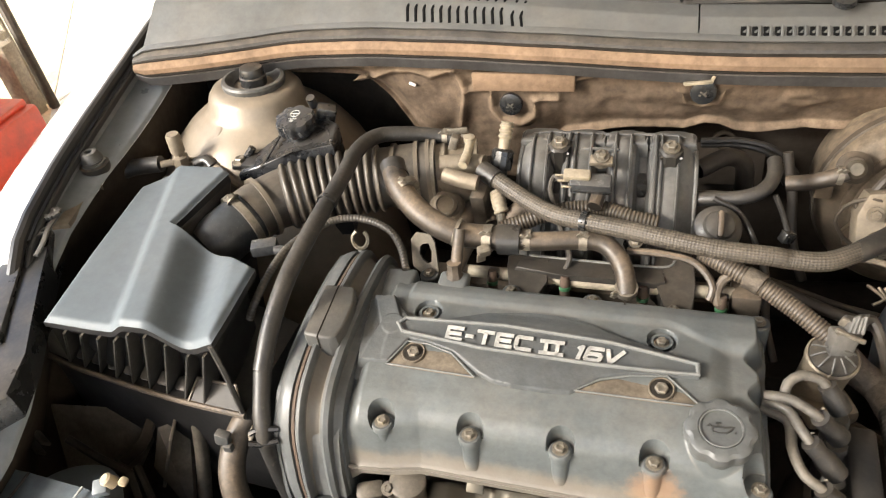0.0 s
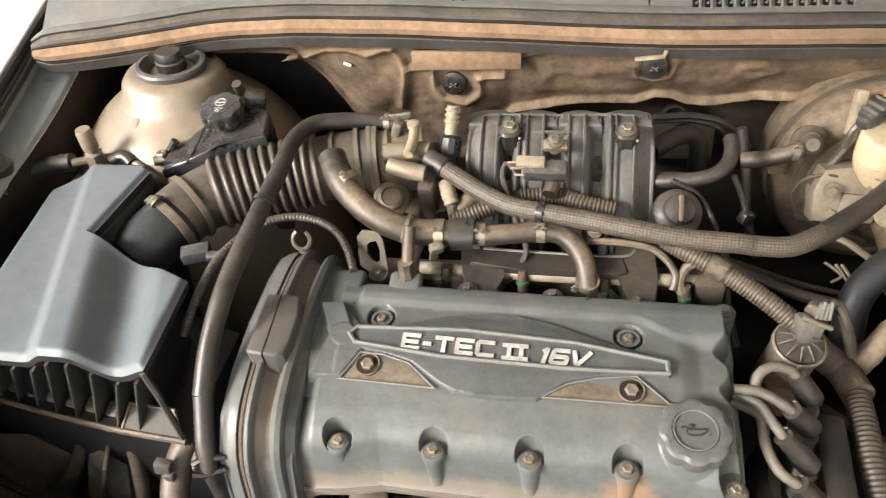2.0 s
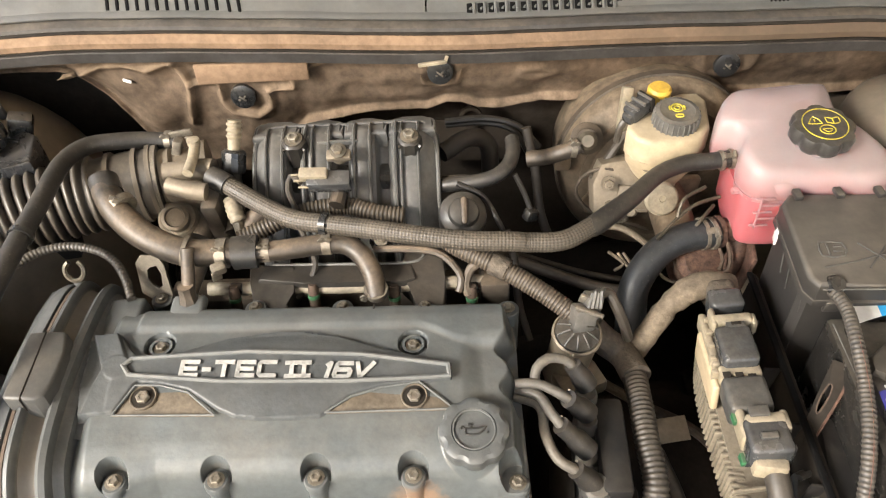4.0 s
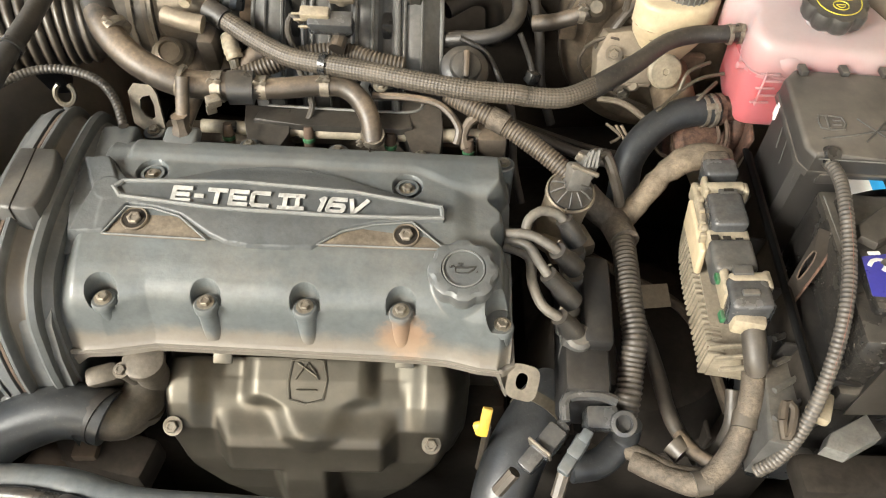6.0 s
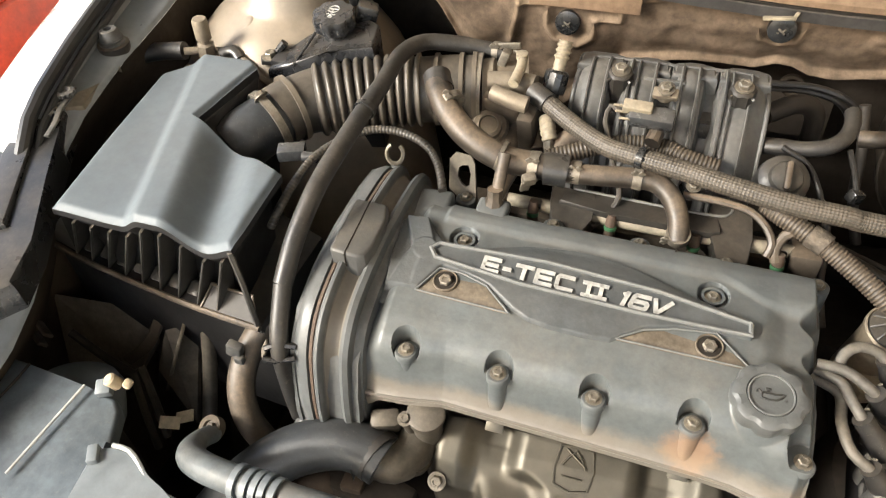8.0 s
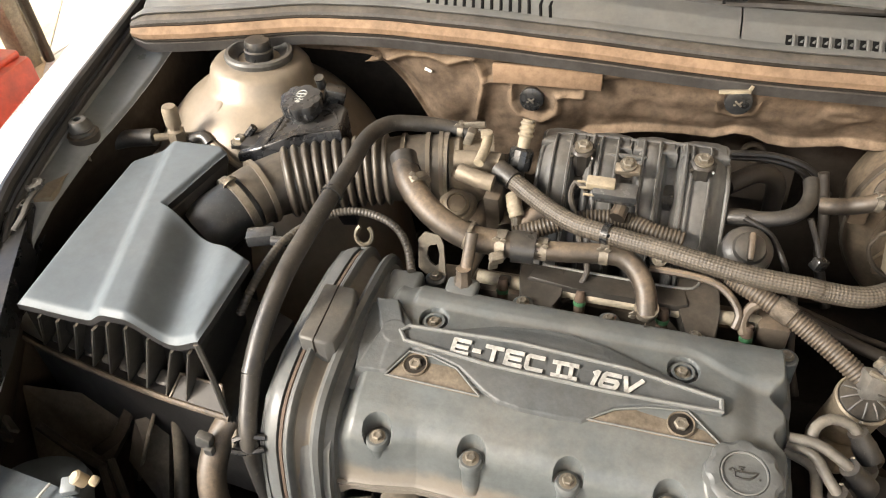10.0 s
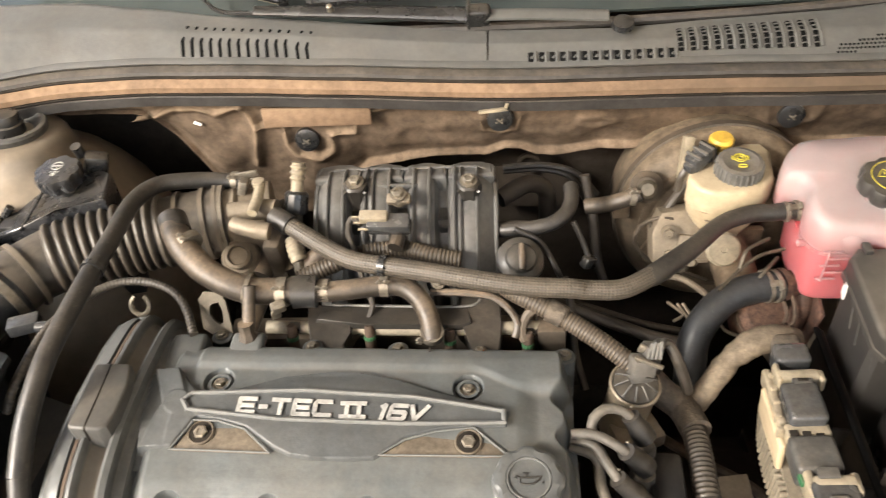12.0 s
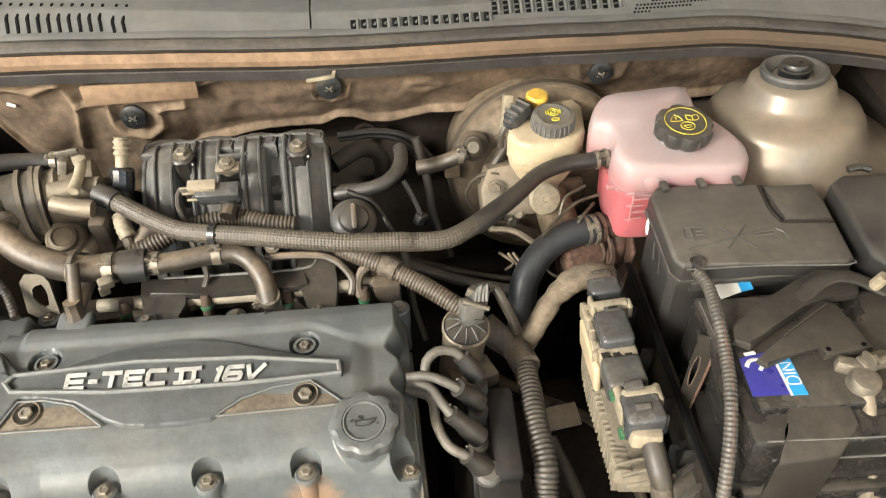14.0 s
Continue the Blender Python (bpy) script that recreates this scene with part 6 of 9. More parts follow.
part("hose", tube([(-0.396, 0.427, 0.800), (-0.407, 0.410, 0.790), (-0.413, 0.386, 0.775), (-0.412, 0.364, 0.755), (-0.403, 0.348, 0.730), (-0.389, 0.343, 0.700), (-0.373, 0.343, 0.660)], 0.0145, 18), DUSTY, heater)
part("clamp_tab", block((0.003, 0.012, 0.016), (-0.386, 0.388, 0.800), 0.001, (0, 30, 30)), CLAMP, heater)
pump = thing("water_pipe_joint", (-0.27, 0.30, 0.60), "grimy alloy pipe joint below the radiator hose", "pipe joint")
part("body", block((0.10, 0.045, 0.04), (-0.272, 0.338, 0.655), 0.008, (0, 0, -12)), DARK, pump)
part("lug", block((0.024, 0.022, 0.016), (-0.285, 0.335, 0.675), 0.003), SHADEBROWN, pump)
part("elbow", tube([(-0.349, 0.312, 0.640), (-0.320, 0.330, 0.660), (-0.291, 0.325, 0.620)], 0.018, 16), SHADEBROWN, pump)
tag = single("paper_tag", join(block((0.022, 0.013, 0.0012), (-0.486, 0.324, 0.716), 0.0003, (25, 5, 15)), block((0.020, 0.013, 0.0012), (-0.473, 0.334, 0.718), 0.0003, (15, -12, 22))), CREAM, "creased tan paper tag on the wiring", "tag")
# wiring and dark brackets seen in the gap below the air box
rail_set = thing("bracket_panel", (-0.558, 0.427, 0.660), "grimy steel bracket panel in the dark below the air box", "bracket")
for quad in (((-0.717, 0.433, 0.730), (-0.557, 0.446, 0.730), (-0.598, 0.402, 0.660), (-0.686, 0.381, 0.660)), ((-0.543, 0.416, 0.740), (-0.505, 0.431, 0.750), (-0.510, 0.371, 0.630), (-0.563, 0.398, 0.680))):
    q = [Vector(p) for p in quad]
    part("pressing", (q + [p + Vector((0, 0.004, -0.006)) for p in q], [(0, 1, 2, 3), (7, 6, 5, 4), (0, 4, 5, 1), (1, 5, 6, 2), (2, 6, 7, 3), (3, 7, 4, 0)]), HOUSING, rail_set, "brown grimy pressed panel", 20)
part("panel", block((0.004, 0.05, 0.13), (-0.542, 0.418, 0.700), 0.001, (10, 25, 20)), HOUSING, rail_set)
part("post", tube([(-0.486, 0.424, 0.760), (-0.488, 0.401, 0.700), (-0.485, 0.363, 0.640)], 0.0085, 12), HOUSING, rail_set)
part("rail", tube([(-0.559, 0.432, 0.740), (-0.574, 0.410, 0.710), (-0.607, 0.398, 0.680)], 0.007, 8, flat=((0, 1, 0), 0.3)), SHADEBROWN, rail_set)
for a, b, c in (((-0.554, 0.374, 0.720), (-0.527, 0.349, 0.700), (-0.515, 0.333, 0.660)), ((-0.558, 0.365, 0.720), (-0.535, 0.338, 0.690), (-0.523, 0.322, 0.650)), ((-0.647, 0.383, 0.740), (-0.607, 0.376, 0.720), (-0.553, 0.366, 0.710))):
    single("wiring_loom", tube([a, b, c], 0.005, 8), DARK, "dark taped wiring loom by the headlamp", "wiring", "looms by the headlamp")
single("amber_clip", join(block((0.030, 0.004, 0.012), (-0.658, 0.365, 0.765), 0.001, (30, 0, -28)), block((0.030, 0.004, 0.012), (-0.663, 0.357, 0.757), 0.001, (30, 0, -28)), block((0.008, 0.018, 0.012), (-0.674, 0.363, 0.762), 0.001, (30, 0, -28))), ZINC, "dusty amber plastic clip on the inner wing", "clip")

# ---- throttle body ----
throttle = thing("throttle_body", (-0.24, 0.71, 0.84), "dusty cast throttle body with hose stubs", "throttle body")
TA = (Vector(IN[10]) - Vector(IN[8])).normalized()
TC = Vector(IN[10]) + TA * 0.004
part("bore", lathe([(0.036, 0.0), (0.037, 0.012), (0.033, 0.016), (0.033, 0.040), (0.038, 0.044), (0.038, 0.052)], TC, TA, 32), CAST, throttle)
part("housing", block((0.045, 0.05, 0.055), (-0.227, 0.728, 0.893), 0.008, (15, 0, -5)), CAST, throttle)
part("motor", lathe([(0.022, -0.05), (0.022, 0.0), (0.019, 0.004)], (-0.239, 0.692, 0.880), (0.1, -0.55, 0.75), 28), CAST, throttle, "round motor housing")
part("plug", lathe([(0.0145, -0.004), (0.0145, 0.006), (0.011, 0.008), (0.010, 0.005)], (-0.238, 0.685, 0.886), (0.1, -0.55, 0.75), 24), CAST, throttle)
part("stub", tube([(-0.234, 0.688, 0.930), (-0.214, 0.682, 0.928), (-0.194, 0.680, 0.925)], 0.0095, 16), CAST, throttle, "tan hose stub")
part("stub", tube([(-0.247, 0.715, 0.925), (-0.209, 0.720, 0.925), (-0.194, 0.719, 0.925)], 0.0115, 16), CAST, throttle)
part("valve_pipe", tube([(-0.214, 0.742, 0.945), (-0.212, 0.721, 0.942), (-0.214, 0.696, 0.938)], 0.0058, 12), CREAM, throttle, "pale plastic pipe")
part("valve_pipe_end", lathe([(0.007, -0.003), (0.007, 0.003), (0.004, 0.004)], (-0.215, 0.740, 0.947), (0, 0, 1), 14), CREAM, throttle)
part("spring_clip", join(block((0.026, 0.003, 0.008), (-0.234, 0.760, 0.945), 0.001, (0, -8, 0)), block((0.010, 0.012, 0.02), (-0.237, 0.747, 0.937), 0.002, (0, 20, 0)), block((0.014, 0.003, 0.004), (-0.222, 0.754, 0.942), 0.001)), CLAMP, throttle, "bright steel spring clip")
part("flange", block((0.02, 0.075, 0.075), (-0.192, 0.714, 0.880), 0.006, (10, 0, -5)), DIM, throttle)
part("pipe_end", tube([(-0.216, 0.681, 0.860), (-0.210, 0.697, 0.868), (-0.205, 0.709, 0.875)], 0.012, 14), DUSTY, throttle)
part("pipe_end", tube([(-0.180, 0.682, 0.865), (-0.183, 0.697, 0.873), (-0.173, 0.709, 0.876)], 0.010, 14), DUSTY, throttle)

pcv = thing("vent_valve", (-0.171, 0.714, 0.930), "tan ribbed rubber vent valve with a black collar", "valve")
V0, V1 = Vector((-0.176, 0.730, 0.918)), Vector((-0.170, 0.756, 0.962))
part("bellow", tube([V0.lerp(V1, 0.30), V0.lerp(V1, 0.55), V0.lerp(V1, 0.8), V1], lambda s, w: 0.0068 + (0.0022 * (0.5 + 0.5 * math.cos(s / 0.0062 * 2 * math.pi)) if s > 0.42 * w else 0.0), 18, 0.0012), CREAM, pcv, "tan ribbed rubber", 80)
part("collar", lathe([(0.012, -0.012), (0.013, -0.008), (0.013, 0.010), (0.010, 0.013)], V0.lerp(V1, 0.12), V1 - V0, 24, 12, 0.03), BLACK, pcv, "black ribbed collar")
part("stem", tube([(-0.174, 0.714, 0.900), V0], 0.007, 12), BLACK, pcv)
nozzle2 = thing("vacuum_connector", (-0.174, 0.693, 0.880), "tan rubber vacuum connector", "connector")
part("sleeve", tube([(-0.174, 0.689, 0.905), (-0.169, 0.675, 0.900), (-0.165, 0.668, 0.893)], ridged(0.008, 0.001, 0.006), 14, 0.0015), CREAM, nozzle2)
part("pipe", tube([(-0.167, 0.668, 0.893), (-0.164, 0.661, 0.880)], 0.0055, 10), STEEL, nozzle2)

# ---- intake manifold ----
manifold = thing("intake_manifold", (-0.05, 0.74, 0.75), "dark grey moulded plastic intake manifold with four runners", "manifold")
RUN = [(0.80, 0.905), (0.785, 0.928), (0.765, 0.938), (0.742, 0.934), (0.72, 0.918), (0.70, 0.897), (0.682, 0.872), (0.67, 0.84), (0.665, 0.80)]
run_pts, run_s = smooth_path([(0, y, z) for y, z in RUN], 0.003)


def manifold_point(u, v):
    x = -0.156 + 0.206 * u
    k = v * (len(run_pts) - 1)
    i = min(int(k), len(run_pts) - 2)
    p = run_pts[i].lerp(run_pts[i + 1], k - i)
    d = (run_pts[i + 1] - run_pts[i]).normalized()
    out = Vector((0, d.z, -d.y))
    if out.z < 0:
        out = -out
    # four boxy runners with dark gaps between them
    h = -0.016 * (1 - sm(0.10, 0.17, v))
    for a, b in GAPS:
        h -= 0.016 * sm(a, a + 0.025, u) * sm(b, b - 0.025, u) * sm(0.16, 0.24, v)
    for c, half in RUNNERS:
        h += 0.0035 * (1 - min(1.0, ((u - c) / half) ** 2)) * sm(0.16, 0.26, v)
    # rounded upper corners
    edge = min(u, 1 - u) * 0.206
    corner = max(0.0, 0.026 - edge)
    h -= corner * corner * 22
    y, z = p.y + out.y * h, p.z + out.z * h
    return (x, y, z)


GAPS = [(0.185, 0.270), (0.430, 0.535), (0.660, 0.750)]
RUNNERS = [(0.09, 0.09), (0.355, 0.07), (0.595, 0.05), (0.86, 0.10)]
part("runner_block", sheet(manifold_point, 160, 90, (0, 0.03, -0.02)), MANI, manifold, "four ribbed runners in one moulding", 45)
for u in (0.087, 0.172, 0.289, 0.330, 0.418, 0.551, 0.635, 0.770, 0.802, 0.890):
    tall = 0.0030 if u in (0.172, 0.289, 0.418, 0.551, 0.635, 0.770) else 0.0022
    pts = [Vector(manifold_point(u, v)) + Vector((0, -0.0018, 0.0022)) for v in (0.17, 0.24, 0.33, 0.45, 0.6, 0.75, 0.9)]
    part("rib", tube(pts, tall, 6, 0.015, flat=((1, 0, 0), 0.62)), MANI, manifold)
RIMPTS = [Vector(manifold_point(u, v)) + Vector((0, -0.001, 0.0022)) for u, v in ((0.012, 0.80), (0.010, 0.55), (0.012, 0.35), (0.03, 0.24), (0.08, 0.185), (0.18, 0.17), (0.35, 0.17), (0.5, 0.17), (0.65, 0.17), (0.82, 0.17), (0.92, 0.185), (0.97, 0.24), (0.988, 0.35), (0.99, 0.55), (0.988, 0.80))]
part("rim", tube(RIMPTS, 0.0026, 8, 0.006), MANI, manifold, "raised rim round the runners")
for c, half in ((0.13, 0.125), (0.375, 0.115), (0.61, 0.115), (0.86, 0.125)):
    lobe = []
    for i in range(13):
        a = math.pi * i / 12
        lobe.append((-0.156 + 0.206 * (c - half * math.cos(a)), 0.772 + 0.016 * math.sin(a) ** 0.7))
    part("rear_lobe", prism([(lobe[0][0], 0.752)] + lobe + [(lobe[-1][0], 0.752)], 0.895, lambda x, y: 0.9405 - 0.35 * max(0.0, y - 0.772), 0.004, 3), MANI, manifold, "rounded back of a runner")
part("cross_web", block((0.044, 0.004, 0.006), (-0.060, 0.742, 0.936), 0.0015), MANI, manifold)
part("plenum", block((0.19, 0.10, 0.10), (-0.053, 0.765, 0.86), 0.02), BLACK, manifold)
for q in ((-0.106, 0.737, 0.942), (0.019, 0.733, 0.943)):
    b = part("bolt_post", lathe([(0.0125, -0.03), (0.0125, 0.002), (0.010, 0.004)], q, (0, -0.25, 1), 16, 6, 0.08), LEG, manifold)
    part("bolt", hex_bolt(Vector(q) + Vector((0, 0, 0.004)), (0, -0.25, 1), 0.0065), STEEL, b)
    for dx, dy in ((-0.012, -0.009), (0.012, -0.009), (-0.013, 0.003), (0.013, 0.003)):
        part("web", tube([Vector(q), Vector(q) + Vector((dx, dy, dy * 0.3 - 0.002))], 0.002, 5, 0.01), LEG, b)
mapper = thing("pressure_sensor", (-0.074, 0.684, 0.930), "grey intake pressure sensor with a pale plug", "sensor")
part("body", block((0.046, 0.018, 0.020), (-0.065, 0.685, 0.928), 0.003, (25, 0, -2)), CONNECTOR, mapper)
part("mount", join(block((0.026, 0.012, 0.008), (-0.056, 0.713, 0.940), 0.002, (25, 0, 0)), lathe([(0.009, -0.01), (0.009, 0.004)], (-0.056, 0.715, 0.943), (0, -0.4, 1), 16)), CAST, mapper)
part("bolt", hex_bolt((-0.056, 0.713, 0.946), (0, -0.4, 1), 0.006), STEEL, mapper)
part("plug", block((0.030, 0.012, 0.012), (-0.080, 0.685, 0.938), 0.002, (25, 0, -3)), CREAM, mapper, "pale plug")
part("plug_latch", join(*[block((0.012, 0.002, 0.003), q, 0.0005, (25, 0, 0)) for q in ((-0.099, 0.689, 0.935), (-0.096, 0.683, 0.932), (-0.091, 0.677, 0.928))]), CREAM, mapper)
part("stem", tube([(-0.057, 0.686, 0.910), (-0.060, 0.673, 0.905)], 0.0085, 10), DUSTY, mapper)
part("lead", tube([(-0.095, 0.686, 0.928), (-0.108, 0.700, 0.925), (-0.111, 0.688, 0.915), (-0.104, 0.672, 0.905), (-0.095, 0.647, 0.895), (-0.086, 0.627, 0.885), (-0.081, 0.617, 0.875), (-0.090, 0.604, 0.858), (-0.102, 0.599, 0.845)], 0.0032, 8), LOOM, mapper)

# fuel rail, brackets and injectors between manifold and cover
rail = thing("fuel_rail", (-0.05, 0.61, 0.82), "dusty cream fuel rail with green-sealed injectors", "fuel rail")
part("rail", tube([(-0.195, 0.609, 0.853), (-0.093, 0.605, 0.853), (0.014, 0.603, 0.853), (0.103, 0.605, 0.853)], 0.0070, 14, 0.02), RAIL, rail)
for q in ((-0.165, 0.596, 0.856), (-0.084, 0.597, 0.855), (-0.001, 0.592, 0.853), (0.078, 0.588, 0.851)):
    inj = part("injector", lathe([(0.0058, -0.03), (0.0058, 0.0), (0.0045, 0.010)], q, (0, 0.25, 1), 14), RUST, rail)
    part("seal", lathe([(0.0062, -0.002), (0.0066, 0.0), (0.0062, 0.002)], Vector(q) + Vector((0, -0.002, -0.004)), (0, 0.25, 1), 14), GREEN, inj, "green seal")
    part("plug", block((0.012, 0.010, 0.010), Vector(q) + Vector((0.001, 0.007, 0.002)), 0.002), BLACK, inj)
part("bracket", prism([(-0.152, 0.628), (-0.104, 0.622), (-0.101, 0.606), (-0.106, 0.592), (-0.107, 0.578), (-0.114, 0.570), (-0.134, 0.570), (-0.143, 0.580), (-0.149, 0.604)], 0.835, lambda x, y: 0.869 - 0.38 * max(0.0, 0.612 - y), 0.003, 3), LEG, rail, "black plastic support leg")
part("bracket", prism([(0.010, 0.646), (0.050, 0.634), (0.052, 0.600), (0.050, 0.575), (0.044, 0.560), (0.026, 0.559), (0.019, 0.572), (0.018, 0.592), (0.006, 0.606)], 0.835, lambda x, y: 0.869 - 0.38 * max(0.0, 0.612 - y), 0.003, 3), LEG, rail, "black plastic support leg")
part("top_bar", prism([(-0.135, 0.626), (-0.063, 0.622), (-0.017, 0.621), (0.018, 0.619), (0.021, 0.600), (0.010, 0.595), (-0.015, 0.596), (-0.061, 0.597), (-0.092, 0.598), (-0.140, 0.604)], 0.860, 0.8675, 0.002, 2), LEG, rail, "black plastic bracket bar")
part("slot_rim", tube([(-0.040, 0.637, 0.868), (0.020, 0.643, 0.869), (0.028, 0.640, 0.869), (0.030, 0.632, 0.868), (0.024, 0.623, 0.868), (0.004, 0.6205, 0.868), (-0.040, 0.6215, 0.868), (-0.128, 0.6255, 0.868)], 0.0016, 6, 0.006), EDGE, rail, "worn rim of the bracket's slot")
part("end_block", block((0.03, 0.03, 0.03), (0.102, 0.606, 0.845), 0.004), DIM, rail)
shelf = single("manifold_flange", block((0.36, 0.035, 0.05), (-0.07, 0.635, 0.80), 0.005), DIM, "grimy alloy manifold flange on the head", "flange")

# ---- hoses over the manifold ----
bypass = thing("bypass_hose", (-0.166, 0.615, 0.900), "dusty brown bypass hose with a black joint sleeve", "hose")
BP = [(-0.291, 0.673, 0.945), (-0.283, 0.656, 0.942), (-0.269, 0.638, 0.934), (-0.242, 0.618, 0.922), (-0.206, 0.607, 0.910), (-0.171, 0.612, 0.902), (-0.137, 0.615, 0.899)]
part("hose", tube(BP, lambda s, w: 0.0145 - 0.001 * s / w, 20), DUSTY, bypass)
part("hose_tip", tube([(-0.294, 0.679, 0.948), (-0.290, 0.671, 0.945), (-0.284, 0.660, 0.942)], 0.015, 20), RUBBER, bypass)
part("thin_hose", tube([(-0.136, 0.613, 0.899), (-0.108, 0.615, 0.899), (-0.068, 0.621, 0.899), (-0.047, 0.621, 0.897), (-0.031, 0.611, 0.890), (-0.021, 0.597, 0.878), (-0.017, 0.581, 0.862)], 0.0105, 18), DUSTY, bypass)
part("joint", tube([(-0.159, 0.612, 0.900), (-0.148, 0.613, 0.900), (-0.135, 0.614, 0.899)], 0.0168, 20), BLACK, bypass, "black joint sleeve")
part("wire_ring", band((-0.203, 0.608, 0.910), Vector(BP[5]) - Vector(BP[3]), 0.014, 0.004, 0.002), CLAMP, bypass)
clip_band(bypass, (-0.269, 0.647, 0.938), Vector(BP[3]) - Vector(BP[1]), 0.0142)
clip_band(bypass, (-0.169, 0.612, 0.901), (1, 0, 0), 0.0142, 0.010)
clip_band(bypass, (-0.127, 0.615, 0.899), (1, 0, 0), 0.0108, 0.010)
clip_band(bypass, (-0.066, 0.622, 0.899), (1, 0, 0), 0.0108, 0.009)
clip_band(bypass, (-0.018, 0.585, 0.866), (0, -0.3, 1), 0.0108, 0.009)
part("branch", tube([(-0.191, 0.612, 0.895), (-0.196, 0.600, 0.888), (-0.201, 0.578, 0.880), (-0.204, 0.569, 0.873)], 0.0085, 14), DUSTY, bypass)
part("spring_clip", join(block((0.014, 0.010, 0.012), (-0.170, 0.591, 0.900), 0.002, (20, 0, 30)), block((0.010, 0.003, 0.016), (-0.173, 0.589, 0.892), 0.001, (20, 0, 30))), CLAMP, bypass)

tank_hose = thing("tank_hose", (0.023, 0.608, 0.918), "long braided brown-black vent hose to the expansion tank", "hose")
TH = [(-0.194, 0.706, 0.926), (-0.182, 0.698, 0.924), (-0.136, 0.668, 0.914), (-0.101, 0.644, 0.914), (-0.066, 0.632, 0.916), (-0.019, 0.620, 0.917), (0.023, 0.609, 0.917), (0.074, 0.600, 0.915), (0.120, 0.599, 0.912), (0.135, 0.601, 0.908), (0.170, 0.604, 0.906), (0.206, 0.626, 0.906), (0.249, 0.664, 0.906), (0.286, 0.702, 0.905), (0.320, 0.719, 0.904), (0.345, 0.721, 0.904), (0.372, 0.723, 0.9055)]
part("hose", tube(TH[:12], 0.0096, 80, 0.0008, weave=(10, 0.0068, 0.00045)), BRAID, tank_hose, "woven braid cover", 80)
part("sleeve", tube([Vector(TH[10]).lerp(Vector(TH[11]), 0.8)] + TH[11:], lambda s, w: 0.0108 - 0.0014 * sm(0.02, 0.10, s), 22, 0.004), RUBBER, tank_hose, "smooth black rubber end")
part("tip", tube([TH[0], Vector(TH[1]), Vector(TH[1]).lerp(Vector(TH[2]), 0.18)], 0.0115, 18), RUBBER, tank_hose)
part("cable_tie", band((-0.066, 0.632, 0.916), Vector(TH[5]) - Vector(TH[3]), 0.0102, 0.007, 0.0015), BLACK, tank_hose)
part("tie_strap", block((0.007, 0.003, 0.03), (-0.066, 0.626, 0.908), 0.001, (10, 0, 0)), BLACK, tank_hose)
for q in ((0.357, 0.7215, 0.904), (0.368, 0.7225, 0.905)):
    part("spring_clamp", band(q, (1, 0.08, 0.08), 0.0096, 0.0040, 0.0016), STEEL, tank_hose, "bright spring clamp")
part("clamp_bridge", join(block((0.014, 0.006, 0.003), (0.362, 0.717, 0.9135), 0.001, (25, -5, 5)), block((0.003, 0.008, 0.008), (0.357, 0.715, 0.914), 0.0008, (25, 0, 0)), block((0.003, 0.008, 0.008), (0.368, 0.716, 0.915), 0.0008, (25, 0, 0))), STEEL, tank_hose)

loom = thing("engine_loom", (-0.111, 0.654, 0.895), "dusty corrugated wiring loom behind the bypass hose", "wiring loom")
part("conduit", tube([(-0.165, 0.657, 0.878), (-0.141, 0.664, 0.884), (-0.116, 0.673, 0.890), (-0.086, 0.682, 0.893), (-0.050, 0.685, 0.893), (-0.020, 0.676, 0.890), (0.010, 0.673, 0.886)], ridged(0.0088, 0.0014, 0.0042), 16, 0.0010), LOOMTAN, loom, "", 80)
part("bend", tube([(-0.158, 0.671, 0.880), (-0.146, 0.681, 0.890), (-0.127, 0.686, 0.890)], 0.011, 16), DUSTY, loom)
side_loom = thing("side_loom", (0.124, 0.596, 0.870), "thick corrugated loom running to the side of the engine", "wiring loom")
part("conduit", tube([(0.056, 0.627, 0.888), (0.079, 0.612, 0.885), (0.107, 0.598, 0.878), (0.135, 0.583, 0.868), (0.162, 0.565, 0.858), (0.188, 0.548, 0.845)], ridged(0.0090, 0.0013, 0.0036), 18, 0.0009), LOOMTAN, side_loom, "", 80)
part("tape", tube([(0.098, 0.602, 0.881), (0.107, 0.598, 0.879), (0.114, 0.594, 0.877)], 0.0116, 16), TAPE, side_loom)
part("branch", tube([(-0.020, 0.625, 0.885), (0.015, 0.621, 0.887), (0.044, 0.616, 0.885), (0.061, 0.604, 0.878), (0.068, 0.594, 0.868), (0.065, 0.586, 0.858)], 0.004, 8), DUSTY, side_loom)
part("branch", tube([(0.090, 0.604, 0.883), (0.078, 0.603, 0.873), (0.072, 0.593, 0.863), (0.075, 0.586, 0.853)], 0.005, 8), LOOMTAN, side_loom)
for q in (((-0.046, 0.647, 0.885)), ((-0.013, 0.637, 0.885))):
    single("harness_plug", block((0.022, 0.014, 0.014), q, 0.003, (20, 10, 30)), BLACK, "black harness plug among the hoses", "plug", "harness plugs")
part("nut", hex_bolt((-0.012, 0.630, 0.893), (0, -0.3, 1), 0.005), STEEL, shelf)

# ---- round canister and pipes right of the manifold ----
purge = thing("purge_valve", (0.073, 0.668, 0.890), "dusty round black valve with a moulded spine", "valve")
part("dome", lathe([(0.024, -0.03), (0.026, -0.006), (0.025, 0.0), (0.021, 0.004), (0.017, 0.006), (0.015, 0.010), (0.008, 0.013)], (0.073, 0.670, 0.888), (0.1, -0.55, 0.85), 36), CAPGREY, purge)
part("spine", block((0.007, 0.009, 0.030), (0.074, 0.661, 0.900), 0.003, (-55, 0, 0)), DUSTY, purge)
